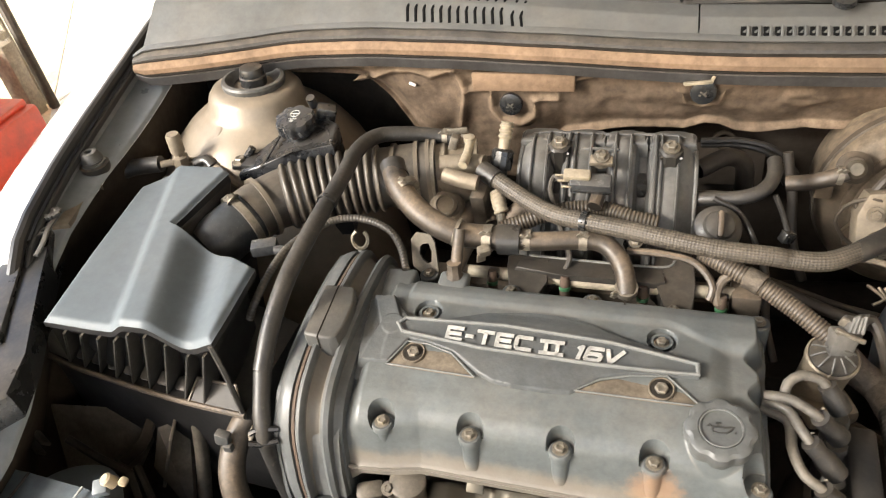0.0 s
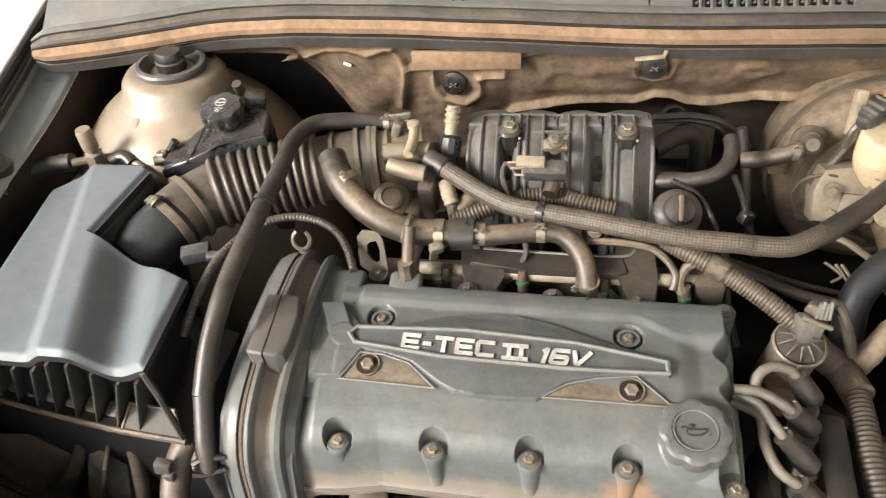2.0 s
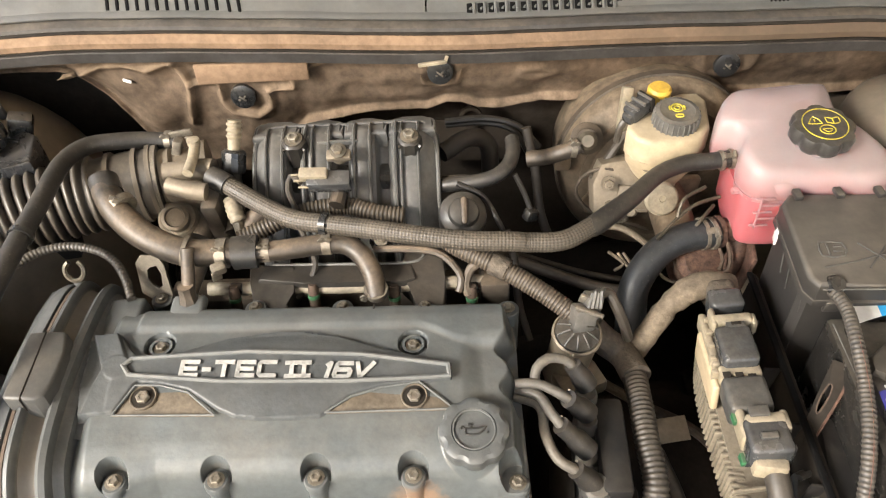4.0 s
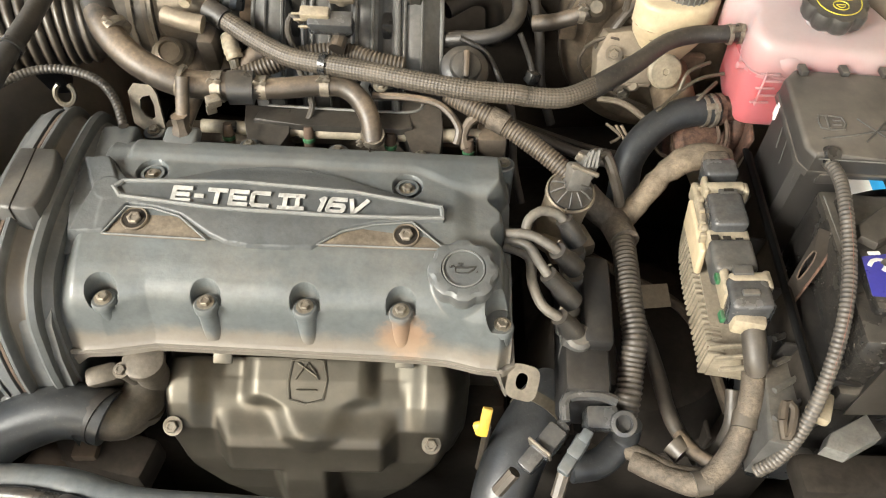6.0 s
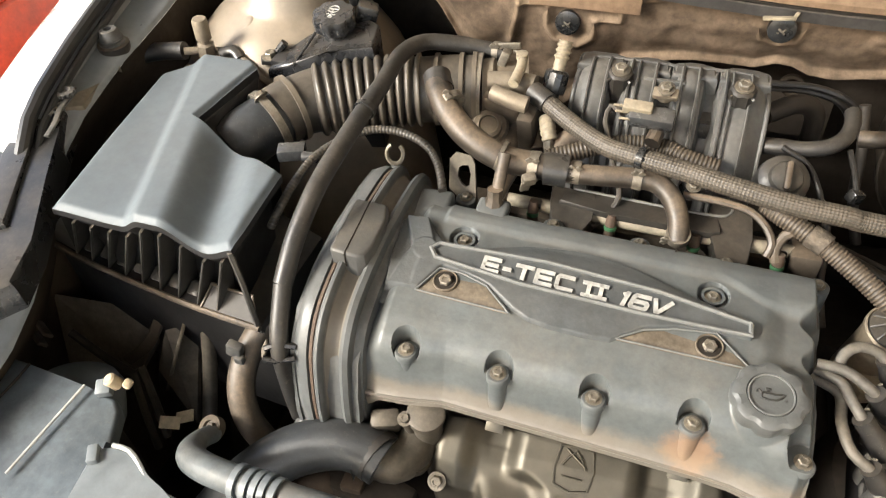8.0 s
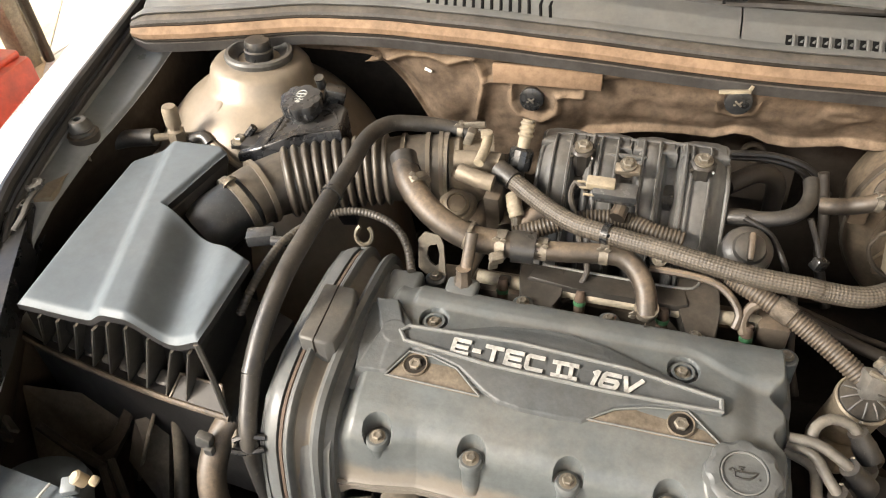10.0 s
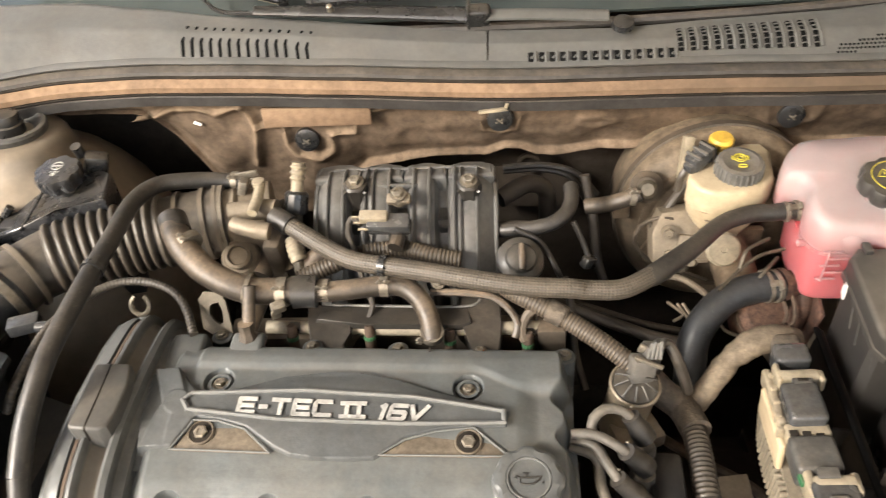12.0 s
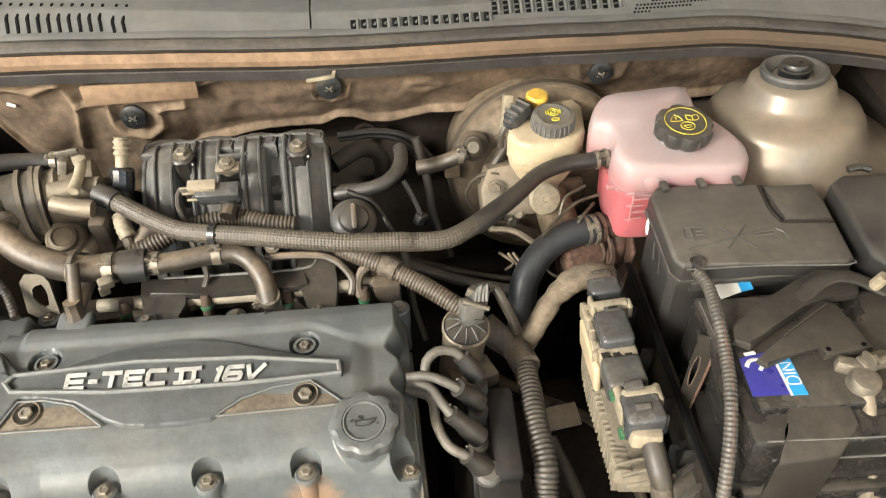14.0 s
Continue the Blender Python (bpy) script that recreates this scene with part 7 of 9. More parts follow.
single("vacuum_hose", tube([(0.132, 0.763, 0.915), (0.132, 0.746, 0.912), (0.126, 0.727, 0.908), (0.113, 0.715, 0.903), (0.094, 0.712, 0.898), (0.068, 0.715, 0.893), (0.051, 0.719, 0.888)], 0.0082, 18), RUBBER, "curved dusty rubber vacuum hose", "hose")
single("pipe_stub", tube([(0.047, 0.725, 0.885), (0.071, 0.724, 0.888), (0.097, 0.720, 0.888)], 0.0085, 12), DIM, "grimy steel pipe stub beside the manifold", "pipe")
for a, b, c, d in (((0.057, 0.855, 0.880), (0.107, 0.855, 0.882), (0.148, 0.855, 0.869), (0.177, 0.855, 0.835)), ((0.058, 0.858, 0.873), (0.105, 0.858, 0.874), (0.143, 0.858, 0.860), (0.167, 0.858, 0.817))):
    single("rear_cable", tube([a, b, c, d], 0.0042, 8), CABLE, "thin black cable along the bulkhead", "cable", "bulkhead cables")
single("thin_cable", tube([(0.068, 0.707, 0.900), (0.095, 0.696, 0.890), (0.110, 0.673, 0.875), (0.116, 0.672, 0.860)], 0.003, 8), CABLE, "thin black cable over the round valve", "cable")
single("thin_cable", tube([(0.132, 0.718, 0.900), (0.142, 0.710, 0.880), (0.150, 0.699, 0.860)], 0.003, 8), CABLE, "thin black cable with a small plug", "cable")
single("harness_plug", block((0.016, 0.012, 0.014), (0.149, 0.698, 0.858), 0.003, (0, 20, 30)), BLACK, "small black plug hanging on a cable", "plug", "harness plugs")
gearbox = thing("gearbox", (0.30, 0.52, 0.40), "dark gearbox casing deep in the bay", "gearbox")
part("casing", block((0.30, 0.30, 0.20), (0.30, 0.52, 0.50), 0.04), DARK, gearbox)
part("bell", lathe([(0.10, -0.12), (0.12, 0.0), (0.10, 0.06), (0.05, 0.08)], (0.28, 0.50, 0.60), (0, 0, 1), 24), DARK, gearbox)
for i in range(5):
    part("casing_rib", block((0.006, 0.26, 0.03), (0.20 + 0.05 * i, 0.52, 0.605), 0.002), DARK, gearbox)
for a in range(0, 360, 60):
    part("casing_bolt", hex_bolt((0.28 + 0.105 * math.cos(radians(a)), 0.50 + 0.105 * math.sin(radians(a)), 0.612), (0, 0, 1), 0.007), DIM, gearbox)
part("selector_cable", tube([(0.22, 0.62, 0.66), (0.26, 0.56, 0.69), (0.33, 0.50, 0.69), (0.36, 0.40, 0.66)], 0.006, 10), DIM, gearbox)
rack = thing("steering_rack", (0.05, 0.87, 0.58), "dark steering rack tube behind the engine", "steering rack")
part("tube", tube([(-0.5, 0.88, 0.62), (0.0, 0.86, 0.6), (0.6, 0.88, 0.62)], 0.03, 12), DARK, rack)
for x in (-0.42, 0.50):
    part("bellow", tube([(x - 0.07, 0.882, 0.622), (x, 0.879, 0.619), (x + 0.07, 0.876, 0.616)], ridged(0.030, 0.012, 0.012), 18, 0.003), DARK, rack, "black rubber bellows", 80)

for pts, r in ((((0.052, 0.775, 0.890), (0.085, 0.800, 0.893), (0.108, 0.815, 0.872), (0.112, 0.818, 0.820)), 0.0110),
               (((0.155, 0.820, 0.890), (0.166, 0.800, 0.840), (0.172, 0.780, 0.790), (0.190, 0.760, 0.740)), 0.0060),
               (((0.090, 0.705, 0.800), (0.150, 0.690, 0.785), (0.215, 0.665, 0.775), (0.270, 0.650, 0.772)), 0.0070),
               (((0.085, 0.725, 0.790), (0.150, 0.712, 0.775), (0.220, 0.690, 0.765), (0.290, 0.675, 0.760)), 0.0050),
               (((0.120, 0.672, 0.860), (0.128, 0.650, 0.830), (0.130, 0.620, 0.800), (0.140, 0.590, 0.770)), 0.0045)):
    single("rear_hose", tube(pts, r, 12), GRIME, "grimy dark rubber hose in the gap behind the engine", "hose", "hoses behind the engine")
dash = thing("bulkhead_bracket", (0.11, 0.90, 0.80), "dim pressed steel bracket on the bulkhead", "bracket")
part("pressing", prism([(0.035, 0.932), (0.150, 0.932), (0.165, 0.945), (0.030, 0.945)], 0.76, lambda x, y: 0.872 - 1.6 * (x - 0.09) ** 2 * 8, 0.006, 2), SHADEBROWN, dash)
part("hole_rim", lathe([(0.016, 0.0), (0.016, 0.006), (0.012, 0.007), (0.011, 0.0)], (0.092, 0.931, 0.835), (0, -1, 0.1), 24), SHADEBROWN, dash)

# ---- brake servo ----
servo = thing("brake_servo", (0.305, 0.86, 0.74), "dusty round steel brake servo on the bulkhead", "brake servo")
BC = Vector((0.320, 0.815, 0.818))
part("drum", lathe([(0.118, -0.09), (0.122, -0.03), (0.120, -0.008), (0.112, 0.004), (0.106, 0.006), (0.100, 0.012), (0.080, 0.020), (0.072, 0.028), (0.045, 0.030)], BC, (0, -1, 0.08), 56), SERVODARK, servo, "", 50)
part("rim_band", lathe([(0.120, -0.034), (0.1235, -0.032), (0.1235, -0.022), (0.120, -0.020)], BC, (0, -1, 0.08), 56), DIM, servo)
part("master_cylinder", tube([BC + Vector((0, -0.02, 0)), BC + Vector((0, -0.07, 0.0)), BC + Vector((0.0, -0.13, -0.004))], 0.024, 20), SERVO, servo, "cast master cylinder")
part("flange_plate", block((0.085, 0.012, 0.05), BC + Vector((0, -0.04, 0)), 0.006, (5, 0, 0)), SERVO, servo)
part("round_plate", lathe([(0.0195, -0.004), (0.0195, 0.0), (0.017, 0.0026), (0.004, 0.0026), (0.003, 0.001)], (0.299, 0.715, 0.858), (0.1, -0.85, 0.5), 28), CREAM, servo, "pale round end plate")
part("grommet", lathe([(0.019, -0.006), (0.019, 0.004), (0.014, 0.008), (0.012, 0.012)], (0.224, 0.795, 0.888), (-0.15, -0.8, 0.5), 24), DIM, servo)
part("check_valve", lathe([(0.010, 0.0), (0.011, 0.012), (0.007, 0.018)], (0.223, 0.785, 0.893), (-0.15, -0.8, 0.5), 18), ZINC, servo)
part("vacuum_hose", tube([(0.213, 0.775, 0.894), (0.195, 0.775, 0.885), (0.175, 0.780, 0.875), (0.154, 0.785, 0.869)], 0.0095, 16), DUSTY, servo, "dusty vacuum hose")
clip_band(servo, (0.205, 0.775, 0.890), (1, 0, -0.1), 0.0098, 0.007)
for q in ((0.252, 0.775, 0.797), (0.271, 0.765, 0.790)):
    part("nut", hex_bolt(q, (0, -1, 0.1), 0.007), STEEL, servo)
part("bracket", block((0.012, 0.012, 0.05), (0.265, 0.800, 0.924), 0.002, (-25, 8, 0)), CREAM, servo)
for pts in (((0.217, 0.770, 0.849), (0.228, 0.760, 0.867), (0.248, 0.755, 0.872), (0.271, 0.760, 0.847)), ((0.217, 0.770, 0.849), (0.211, 0.765, 0.832), (0.230, 0.765, 0.802), (0.266, 0.760, 0.788), (0.303, 0.755, 0.774)), ((0.225, 0.765, 0.865), (0.234, 0.760, 0.837), (0.242, 0.760, 0.800))):
    part("brake_pipe", tube(pts, 0.0024, 8), DIM, servo, "thin steel brake pipe")

# clutter on the servo's face
part("spring_arch", tube([(0.239, 0.770, 0.829), (0.241, 0.765, 0.857), (0.256, 0.760, 0.865), (0.267, 0.760, 0.851), (0.269, 0.765, 0.825)], 0.004, 8), DUSTY, servo)
part("bolt_plate", prism([(-0.03, -0.018), (0.03, -0.018), (0.034, 0.0), (0.02, 0.02), (-0.02, 0.02), (-0.034, 0.0)], -0.003, 0.003, 0.001), SERVO, servo).matrix_basis = Matrix.Translation((0.257, 0.778, 0.808)) @ Matrix.Rotation(radians(82), 4, 'X')
part("plate_bracket", block((0.05, 0.006, 0.03), (0.283, 0.765, 0.837), 0.002, (-10, 15, 0)), DUSTY, servo)
part("hose_tail", tube([(0.267, 0.790, 0.894), (0.252, 0.780, 0.877), (0.244, 0.775, 0.865)], 0.005, 8), LOOM, servo)
part("edge_lug", block((0.02, 0.014, 0.02), (0.198, 0.800, 0.852), 0.003), SERVO, servo)
part("port", lathe([(0.010, -0.01), (0.010, 0.012), (0.006, 0.016)], (0.283, 0.745, 0.882), (0, -0.6, 0.8), 16), CAST, servo)
part("port", lathe([(0.008, -0.01), (0.008, 0.010), (0.005, 0.014)], (0.276, 0.745, 0.820), (-0.3, -0.9, 0.3), 16), CAST, servo)

part("valve_block", prism([(-0.034, -0.030), (0.030, -0.032), (0.040, -0.010), (0.034, 0.026), (0.006, 0.034), (-0.026, 0.030), (-0.036, 0.006)], -0.014, 0.014, 0.004, 2), CAST, servo, "cast tan valve block").matrix_basis = Matrix.Translation((0.262, 0.757, 0.846)) @ Matrix.Rotation(radians(66), 4, 'X')
part("block_step", prism([(-0.020, -0.016), (0.018, -0.018), (0.022, 0.010), (-0.016, 0.014)], 0.0, 0.012, 0.003, 2), CAST, servo).matrix_basis = Matrix.Translation((0.272, 0.748, 0.840)) @ Matrix.Rotation(radians(66), 4, 'X')
for q in ((0.243, 0.741, 0.862), (0.284, 0.738, 0.862), (0.246, 0.738, 0.833)):
    part("pipe_nut", hex_bolt(q, (0, -0.9, 0.4), 0.0062), CAST, servo)
part("drum_step", lathe([(0.098, 0.006), (0.0985, 0.0145), (0.094, 0.0165), (0.090, 0.0165)], BC, (0, -1, 0.08), 56), SERVODARK, servo, "", 50)

# ---- brake fluid reservoir ----
def smooth_loop(poly, n=4):
    out = []
    k = len(poly)
    for i in range(k):
        a, b, c, d = (Vector(poly[(i + j) % k]) for j in (-1, 0, 1, 2))
        for j in range(n):
            t = j / n
            out.append(tuple(0.5 * ((2 * b) + (c - a) * t + (2 * a - 5 * b + 4 * c - d) * t * t + (3 * b - a - 3 * c + d) * t ** 3)))
    return out


def stacked(poly, rows):
    """Rings of one outline, shrunk towards its middle: rows of (share, height function)."""
    cx = sum(p[0] for p in poly) / len(poly)
    cy = sum(p[1] for p in poly) / len(poly)
    k = len(poly)
    v, f = [], []
    for share, z in rows:
        v += [(cx + (x - cx) * share, cy + (y - cy) * share, z(x, y) if callable(z) else z) for x, y in poly]
    for i in range(len(rows) - 1):
        f += [(i * k + j, i * k + (j + 1) % k, (i + 1) * k + (j + 1) % k, (i + 1) * k + j) for j in range(k)]
    f += [tuple(range(k)), tuple(range((len(rows) - 1) * k, len(rows) * k))]
    return v, f


brake = thing("brake_reservoir", (0.315, 0.745, 0.86), "aged cream plastic brake fluid reservoir with a black cap", "reservoir")
BR = [(0.258, 0.755, 0.925), (0.267, 0.781, 0.930), (0.294, 0.797, 0.935), (0.330, 0.817, 0.940), (0.351, 0.817, 0.940), (0.358, 0.801, 0.935), (0.350, 0.754, 0.925), (0.331, 0.731, 0.920), (0.284, 0.726, 0.915), (0.266, 0.736, 0.920)]
bcx = sum(p[0] for p in BR) / len(BR)
bcy = sum(p[1] for p in BR) / len(BR)
part("upper_body", prism([p[:2] for p in BR], 0.898, lambda x, y: 0.928 + 0.05 * (y - 0.74), 0.006, 3), RESERVOIR, brake, "", 50)
part("lower_body", stacked(smooth_loop([(bcx + (p[0] - bcx) * 0.97, bcy + (p[1] - bcy) * 0.97) for p in BR], 2), [(0.40, 0.822), (0.46, 0.826), (0.52, 0.846), (0.78, 0.868), (0.95, 0.884), (1.0, 0.8975)]), RESERVOIR, brake, "funnel-shaped lower half", 50)
part("neck", lathe([(0.0225, -0.02), (0.0225, 0.0)], (0.312, 0.760, 0.932), (0, -0.12, 1), 28), RESERVOIR, brake)
BCAP = Vector((0.312, 0.760, 0.935))
bn = Vector((0, -0.12, 1)).normalized()
bcap = part("cap", lathe([(0.0242, -0.008), (0.0246, 0.006), (0.0236, 0.0105), (0.0190, 0.0118), (0.0180, 0.0112)], BCAP, bn, 48), CAPTOP, brake, "faded black ribbed screw cap with yellow symbols")
for i in range(26):
    d = Vector((math.cos(i / 26 * math.tau), math.sin(i / 26 * math.tau), 0.12 * math.sin(i / 26 * math.tau)))
    part("grip_rib", tube([BCAP + d * 0.0248 - bn * 0.007, BCAP + d * 0.0250 + bn * 0.004, BCAP + d * 0.0240 + bn * 0.0098], 0.0011, 5, 0.006), EDGE, bcap)
bu, bv = Vector((1, 0, 0)), Vector((0, 1, 0.12))
symbol(bcap, BCAP + bn * 0.0120 + bv * 0.004, bu, bv, [[(math.cos(radians(a)), math.sin(radians(a))) for a in range(0, 361, 30)], [(0.5 * math.cos(radians(a)), 0.5 * math.sin(radians(a))) for a in range(0, 361, 45)], [(1.25, 0.5), (1.4, 0.0), (1.25, -0.5)], [(-1.25, 0.5), (-1.4, 0.0), (-1.25, -0.5)]], 0.0062, 0.0009, SIGNYELLOW)
symbol(bcap, BCAP + bn * 0.0120 - bv * 0.009, bu, bv, [[(-0.6, -0.3), (0.6, -0.3), (0.6, 0.3), (-0.6, 0.3), (-0.6, -0.3)]], 0.006, 0.0009, SIGNYELLOW)
part("level_cap", lathe([(0.0135, -0.02), (0.0135, 0.004), (0.011, 0.007)], (0.301, 0.799, 0.945), (0, -0.1, 1), 24), YELLOW, brake, "yellow round plug")
part("sensor_plug", join(block((0.030, 0.018, 0.018), (0.273, 0.775, 0.940), 0.003, (0, -15, 35)), block((0.018, 0.014, 0.012), (0.265, 0.769, 0.935), 0.003, (0, -15, 35))), CONNECTOR, brake, "grey sensor plug")
for i in range(3):
    part("plug_ridge", block((0.003, 0.020, 0.004), Vector((0.264, 0.768, 0.948)) + Vector((0.008, 0.006, 0.002)) * i, 0.0008, (0, -15, 35)), CAPTOP, brake)
part("plug_collar", block((0.006, 0.022, 0.020), (0.283, 0.782, 0.944), 0.0015, (0, -15, 35)), DARK, brake)
part("sensor_lead", tube([(0.263, 0.774, 0.930), (0.255, 0.770, 0.920), (0.253, 0.770, 0.900)], 0.004, 8), LOOM, brake)

# ---- expansion tank ----
tank = thing("expansion_tank", (0.43, 0.70, 0.80), "milky pink plastic coolant expansion tank with red coolant", "expansion tank")
TK = [(0.360, 0.768, 0.945), (0.379, 0.788, 0.950), (0.423, 0.792, 0.950), (0.476, 0.794, 0.950), (0.483, 0.780, 0.950), (0.482, 0.742, 0.945), (0.499, 0.723, 0.940), (0.516, 0.688, 0.935), (0.513, 0.666, 0.925), (0.490, 0.652, 0.922), (0.416, 0.658, 0.920), (0.376, 0.666, 0.920), (0.364, 0.692, 0.925), (0.371, 0.714, 0.925), (0.366, 0.730, 0.925), (0.352, 0.742, 0.930)]


tk = smooth_loop([p[:2] for p in TK])


def tank_top(h):
    return lambda x, y: h + 0.17 * (y - 0.70)


part("upper_tank", stacked(tk, [(0.95, 0.893), (1.0, 0.900), (1.0, tank_top(0.918)), (0.985, tank_top(0.928)), (0.94, tank_top(0.936)), (0.84, tank_top(0.940)), (0.4, tank_top(0.942))]), TANK, tank, "milky upper half, empty", 60)
part("seam", stacked(tk, [(0.93, 0.888), (0.965, 0.889), (0.965, 0.893), (0.93, 0.894)]), TANK, tank)
tl = smooth_loop([(0.372, 0.740), (0.386, 0.772), (0.460, 0.776), (0.472, 0.735), (0.492, 0.700), (0.484, 0.668), (0.420, 0.664), (0.376, 0.669), (0.368, 0.700)])
part("lower_tank", stacked(tl, [(0.90, 0.825), (0.96, 0.832), (0.99, 0.884), (1.0, 0.8925)]), COOLANT, tank, "lower half full of red coolant", 50)
for i in range(5):
    q = Vector((0.387, 0.655, 0.896)) + Vector((0.006 * (i % 2), 0.0035, -0.009 * i + 0.004))
    part("level_mark", block((0.020, 0.003, 0.0016), q, 0.0005), TANK, tank)
part("level_line", block((0.0016, 0.003, 0.042), Vector((0.383, 0.655, 0.885)) + Vector((0.0, 0.0035, -0.004)), 0.0005), TANK, tank)
TCAP = Vector((0.446, 0.706, 0.941))
tn = Vector((0, -0.14, 1)).normalized()
part("neck", lathe([(0.026, -0.012), (0.026, 0.002)], TCAP, tn, 32), TANK, tank)
tcap = part("cap", lathe([(0.027, -0.002), (0.0305, 0.003), (0.031, 0.013), (0.0292, 0.017), (0.023, 0.0185), (0.011, 0.0185)], TCAP, tn, 96, 8, 0.06, 0.026), CAPGREY, tank, "black lobed pressure cap with yellow warning symbols")
tu, tv = Vector((1, 0, 0)), Vector((0, 1, 0.14))
TS = TCAP + tn * 0.0188
symbol(tcap, TS, tu, tv, [[(math.cos(radians(a)), math.sin(radians(a))) for a in range(0, 361, 15)]], 0.0225, 0.0006, SIGNYELLOW)
symbol(tcap, TS, tu, tv, [[(-0.9, 0.05), (-0.15, 0.05), (-0.5, 0.6), (-0.9, 0.05)], [(-0.5, 0.2), (-0.5, 0.4)], [(0.15, 0.1), (0.15, 0.5), (0.5, 0.4), (0.85, 0.5), (0.85, 0.1), (0.5, 0.0), (0.15, 0.1)], [(0.5, 0.0), (0.5, 0.4)], [(0.42 * math.cos(radians(a)), -0.45 + 0.35 * math.sin(radians(a))) for a in range(0, 361, 30)], [(-0.25, -0.4), (0.25, -0.4), (0.1, -0.6), (-0.1, -0.6), (-0.25, -0.4)]], 0.0185, 0.0006, SIGNYELLOW)
part("moulding_tab", join(block((0.018, 0.006, 0.007), (0.369, 0.686, 0.8905), 0.0015, (10, 8, 12)), block((0.006, 0.006, 0.014), (0.376, 0.681, 0.884), 0.0015, (10, 20, 12))), TANK, tank, "pale hooked moulding")
for xx in (0.405, 0.445, 0.485):
    part("shoulder", lathe([(0.020, -0.02), (0.018, 0.0), (0.010, 0.005), (0.002, 0.006)], (xx, 0.672, 0.920), (0, -0.45, 1), 24), TANK, tank, "", 60)
part("hose_stub", tube([(0.356, 0.721, 0.904), (0.374, 0.723, 0.906), (0.400, 0.727, 0.911)], lambda s, w: 0.0078 - 0.0012 * s / w, 16), AMBER, tank, "amber plastic hose stub")

# lower radiator hose to the tank
feed = thing("feed_hose", (0.284, 0.658, 0.840), "thick clean black coolant feed hose", "hose")
part("hose", tube([(0.358, 0.688, 0.828), (0.325, 0.681, 0.829), (0.300, 0.674, 0.823), (0.278, 0.660, 0.810), (0.262, 0.642, 0.792), (0.258, 0.626, 0.772), (0.256, 0.612, 0.745)], 0.0168, 24), CLEANHOSE, feed)
for x in (0.342, 0.352):
    part("spring_clamp", band((x, 0.686, 0.8285), (1, 0.2, 0), 0.0172, 0.0042, 0.0018), CLAMP, feed, "dusty steel spring clamp")
part("clamp_bridge", join(block((0.014, 0.007, 0.004), (0.348, 0.676, 0.842), 0.001, (35, 0, 10)), block((0.004, 0.010, 0.012), (0.353, 0.673, 0.842), 0.001, (35, 0, 10))), CLAMP, feed)
part("rusty_clamp", band((0.361, 0.689, 0.828), (1, 0.15, 0), 0.0165, 0.005, 0.002), RUSTRED, feed, "rusty clamp ring")
part("tank_spigot", tube([(0.355, 0.689, 0.828), (0.382, 0.692, 0.828)], 0.0145, 18), RUSTRED, feed)
part("joint", lathe([(0.024, -0.036), (0.028, -0.026), (0.030, -0.006), (0.029, 0.004), (0.022, 0.011), (0.006, 0.013)], (0.342, 0.672, 0.796), (0.15, -0.5, 0.8), 28), RUSTRED, feed, "rust-brown dusty joint")
part("joint_rib", band((0.342, 0.672, 0.796), (0.15, -0.5, 0.8), 0.0300, 0.004, 0.0018), RUST, feed)
part("rust_pipe", tube([(0.383, 0.692, 0.822), (0.384, 0.678, 0.804), (0.371, 0.664, 0.788)], 0.011, 14), RUSTRED, feed, "rusty bent pipe")
for pts in (((0.366, 0.676, 0.830), (0.370, 0.664, 0.815), (0.366, 0.650, 0.806), (0.350, 0.644, 0.802)), ((0.360, 0.672, 0.818), (0.362, 0.660, 0.810), (0.356, 0.650, 0.806))):
    part("wire_loop", tube(pts, 0.0022, 7), RUST, feed, "bent rusty wire")
part("bracket_plate", block((0.004, 0.040, 0.050), (0.391, 0.665, 0.800), 0.001, (0, 8, -10)), RUSTRED, feed)
for pts in (((0.363, 0.712, 0.860), (0.332, 0.700, 0.860), (0.306, 0.684, 0.850), (0.286, 0.668, 0.840)), ((0.357, 0.709, 0.850), (0.336, 0.685, 0.850), (0.323, 0.679, 0.830)), ((0.291, 0.677, 0.800), (0.298, 0.657, 0.790), (0.329, 0.654, 0.780), (0.356, 0.665, 0.780)), ((0.346, 0.718, 0.870), (0.318, 0.699, 0.870), (0.310, 0.688, 0.850))):
    single("brake_pipe", tube(pts, 0.0021, 8), ZINC, "thin dusty steel brake pipe under the tank", "pipe", "brake pipes")
single("pale_rod", tube([(0.236, 0.738, 0.800), (0.267, 0.729, 0.800), (0.295, 0.692, 0.800)], 0.004, 8), CAST, "dusty pale steel rod below the servo", "rod")
for i in range(3):
    single("clip_tail", tube([(0.241, 0.692, 0.800), (0.248, 0.683, 0.800), (0.256, 0.676, 0.795), (0.245, 0.671, 0.790)], 0.0019, 6) if i == 0 else tube([Vector((0.245, 0.686, 0.802)) + Vector((0.006 * i, 0.002, 0)), Vector((0.257, 0.672, 0.790)) + Vector((0.006 * i, 0, 0))], 0.0019, 6), CAST, "small dusty white plastic clip", "clip", "plastic clips")

# ---- taped loom, EGR valve, ignition coil ----
taped = thing("taped_loom", (0.300, 0.592, 0.830), "wiring loom wrapped in dusty tan cloth tape", "wiring loom")
TL = [(0.346, 0.598, 0.835), (0.323, 0.597, 0.842), (0.300, 0.592, 0.838), (0.281, 0.584, 0.825), (0.264, 0.572, 0.805), (0.251, 0.564, 0.785), (0.238, 0.560, 0.765)]
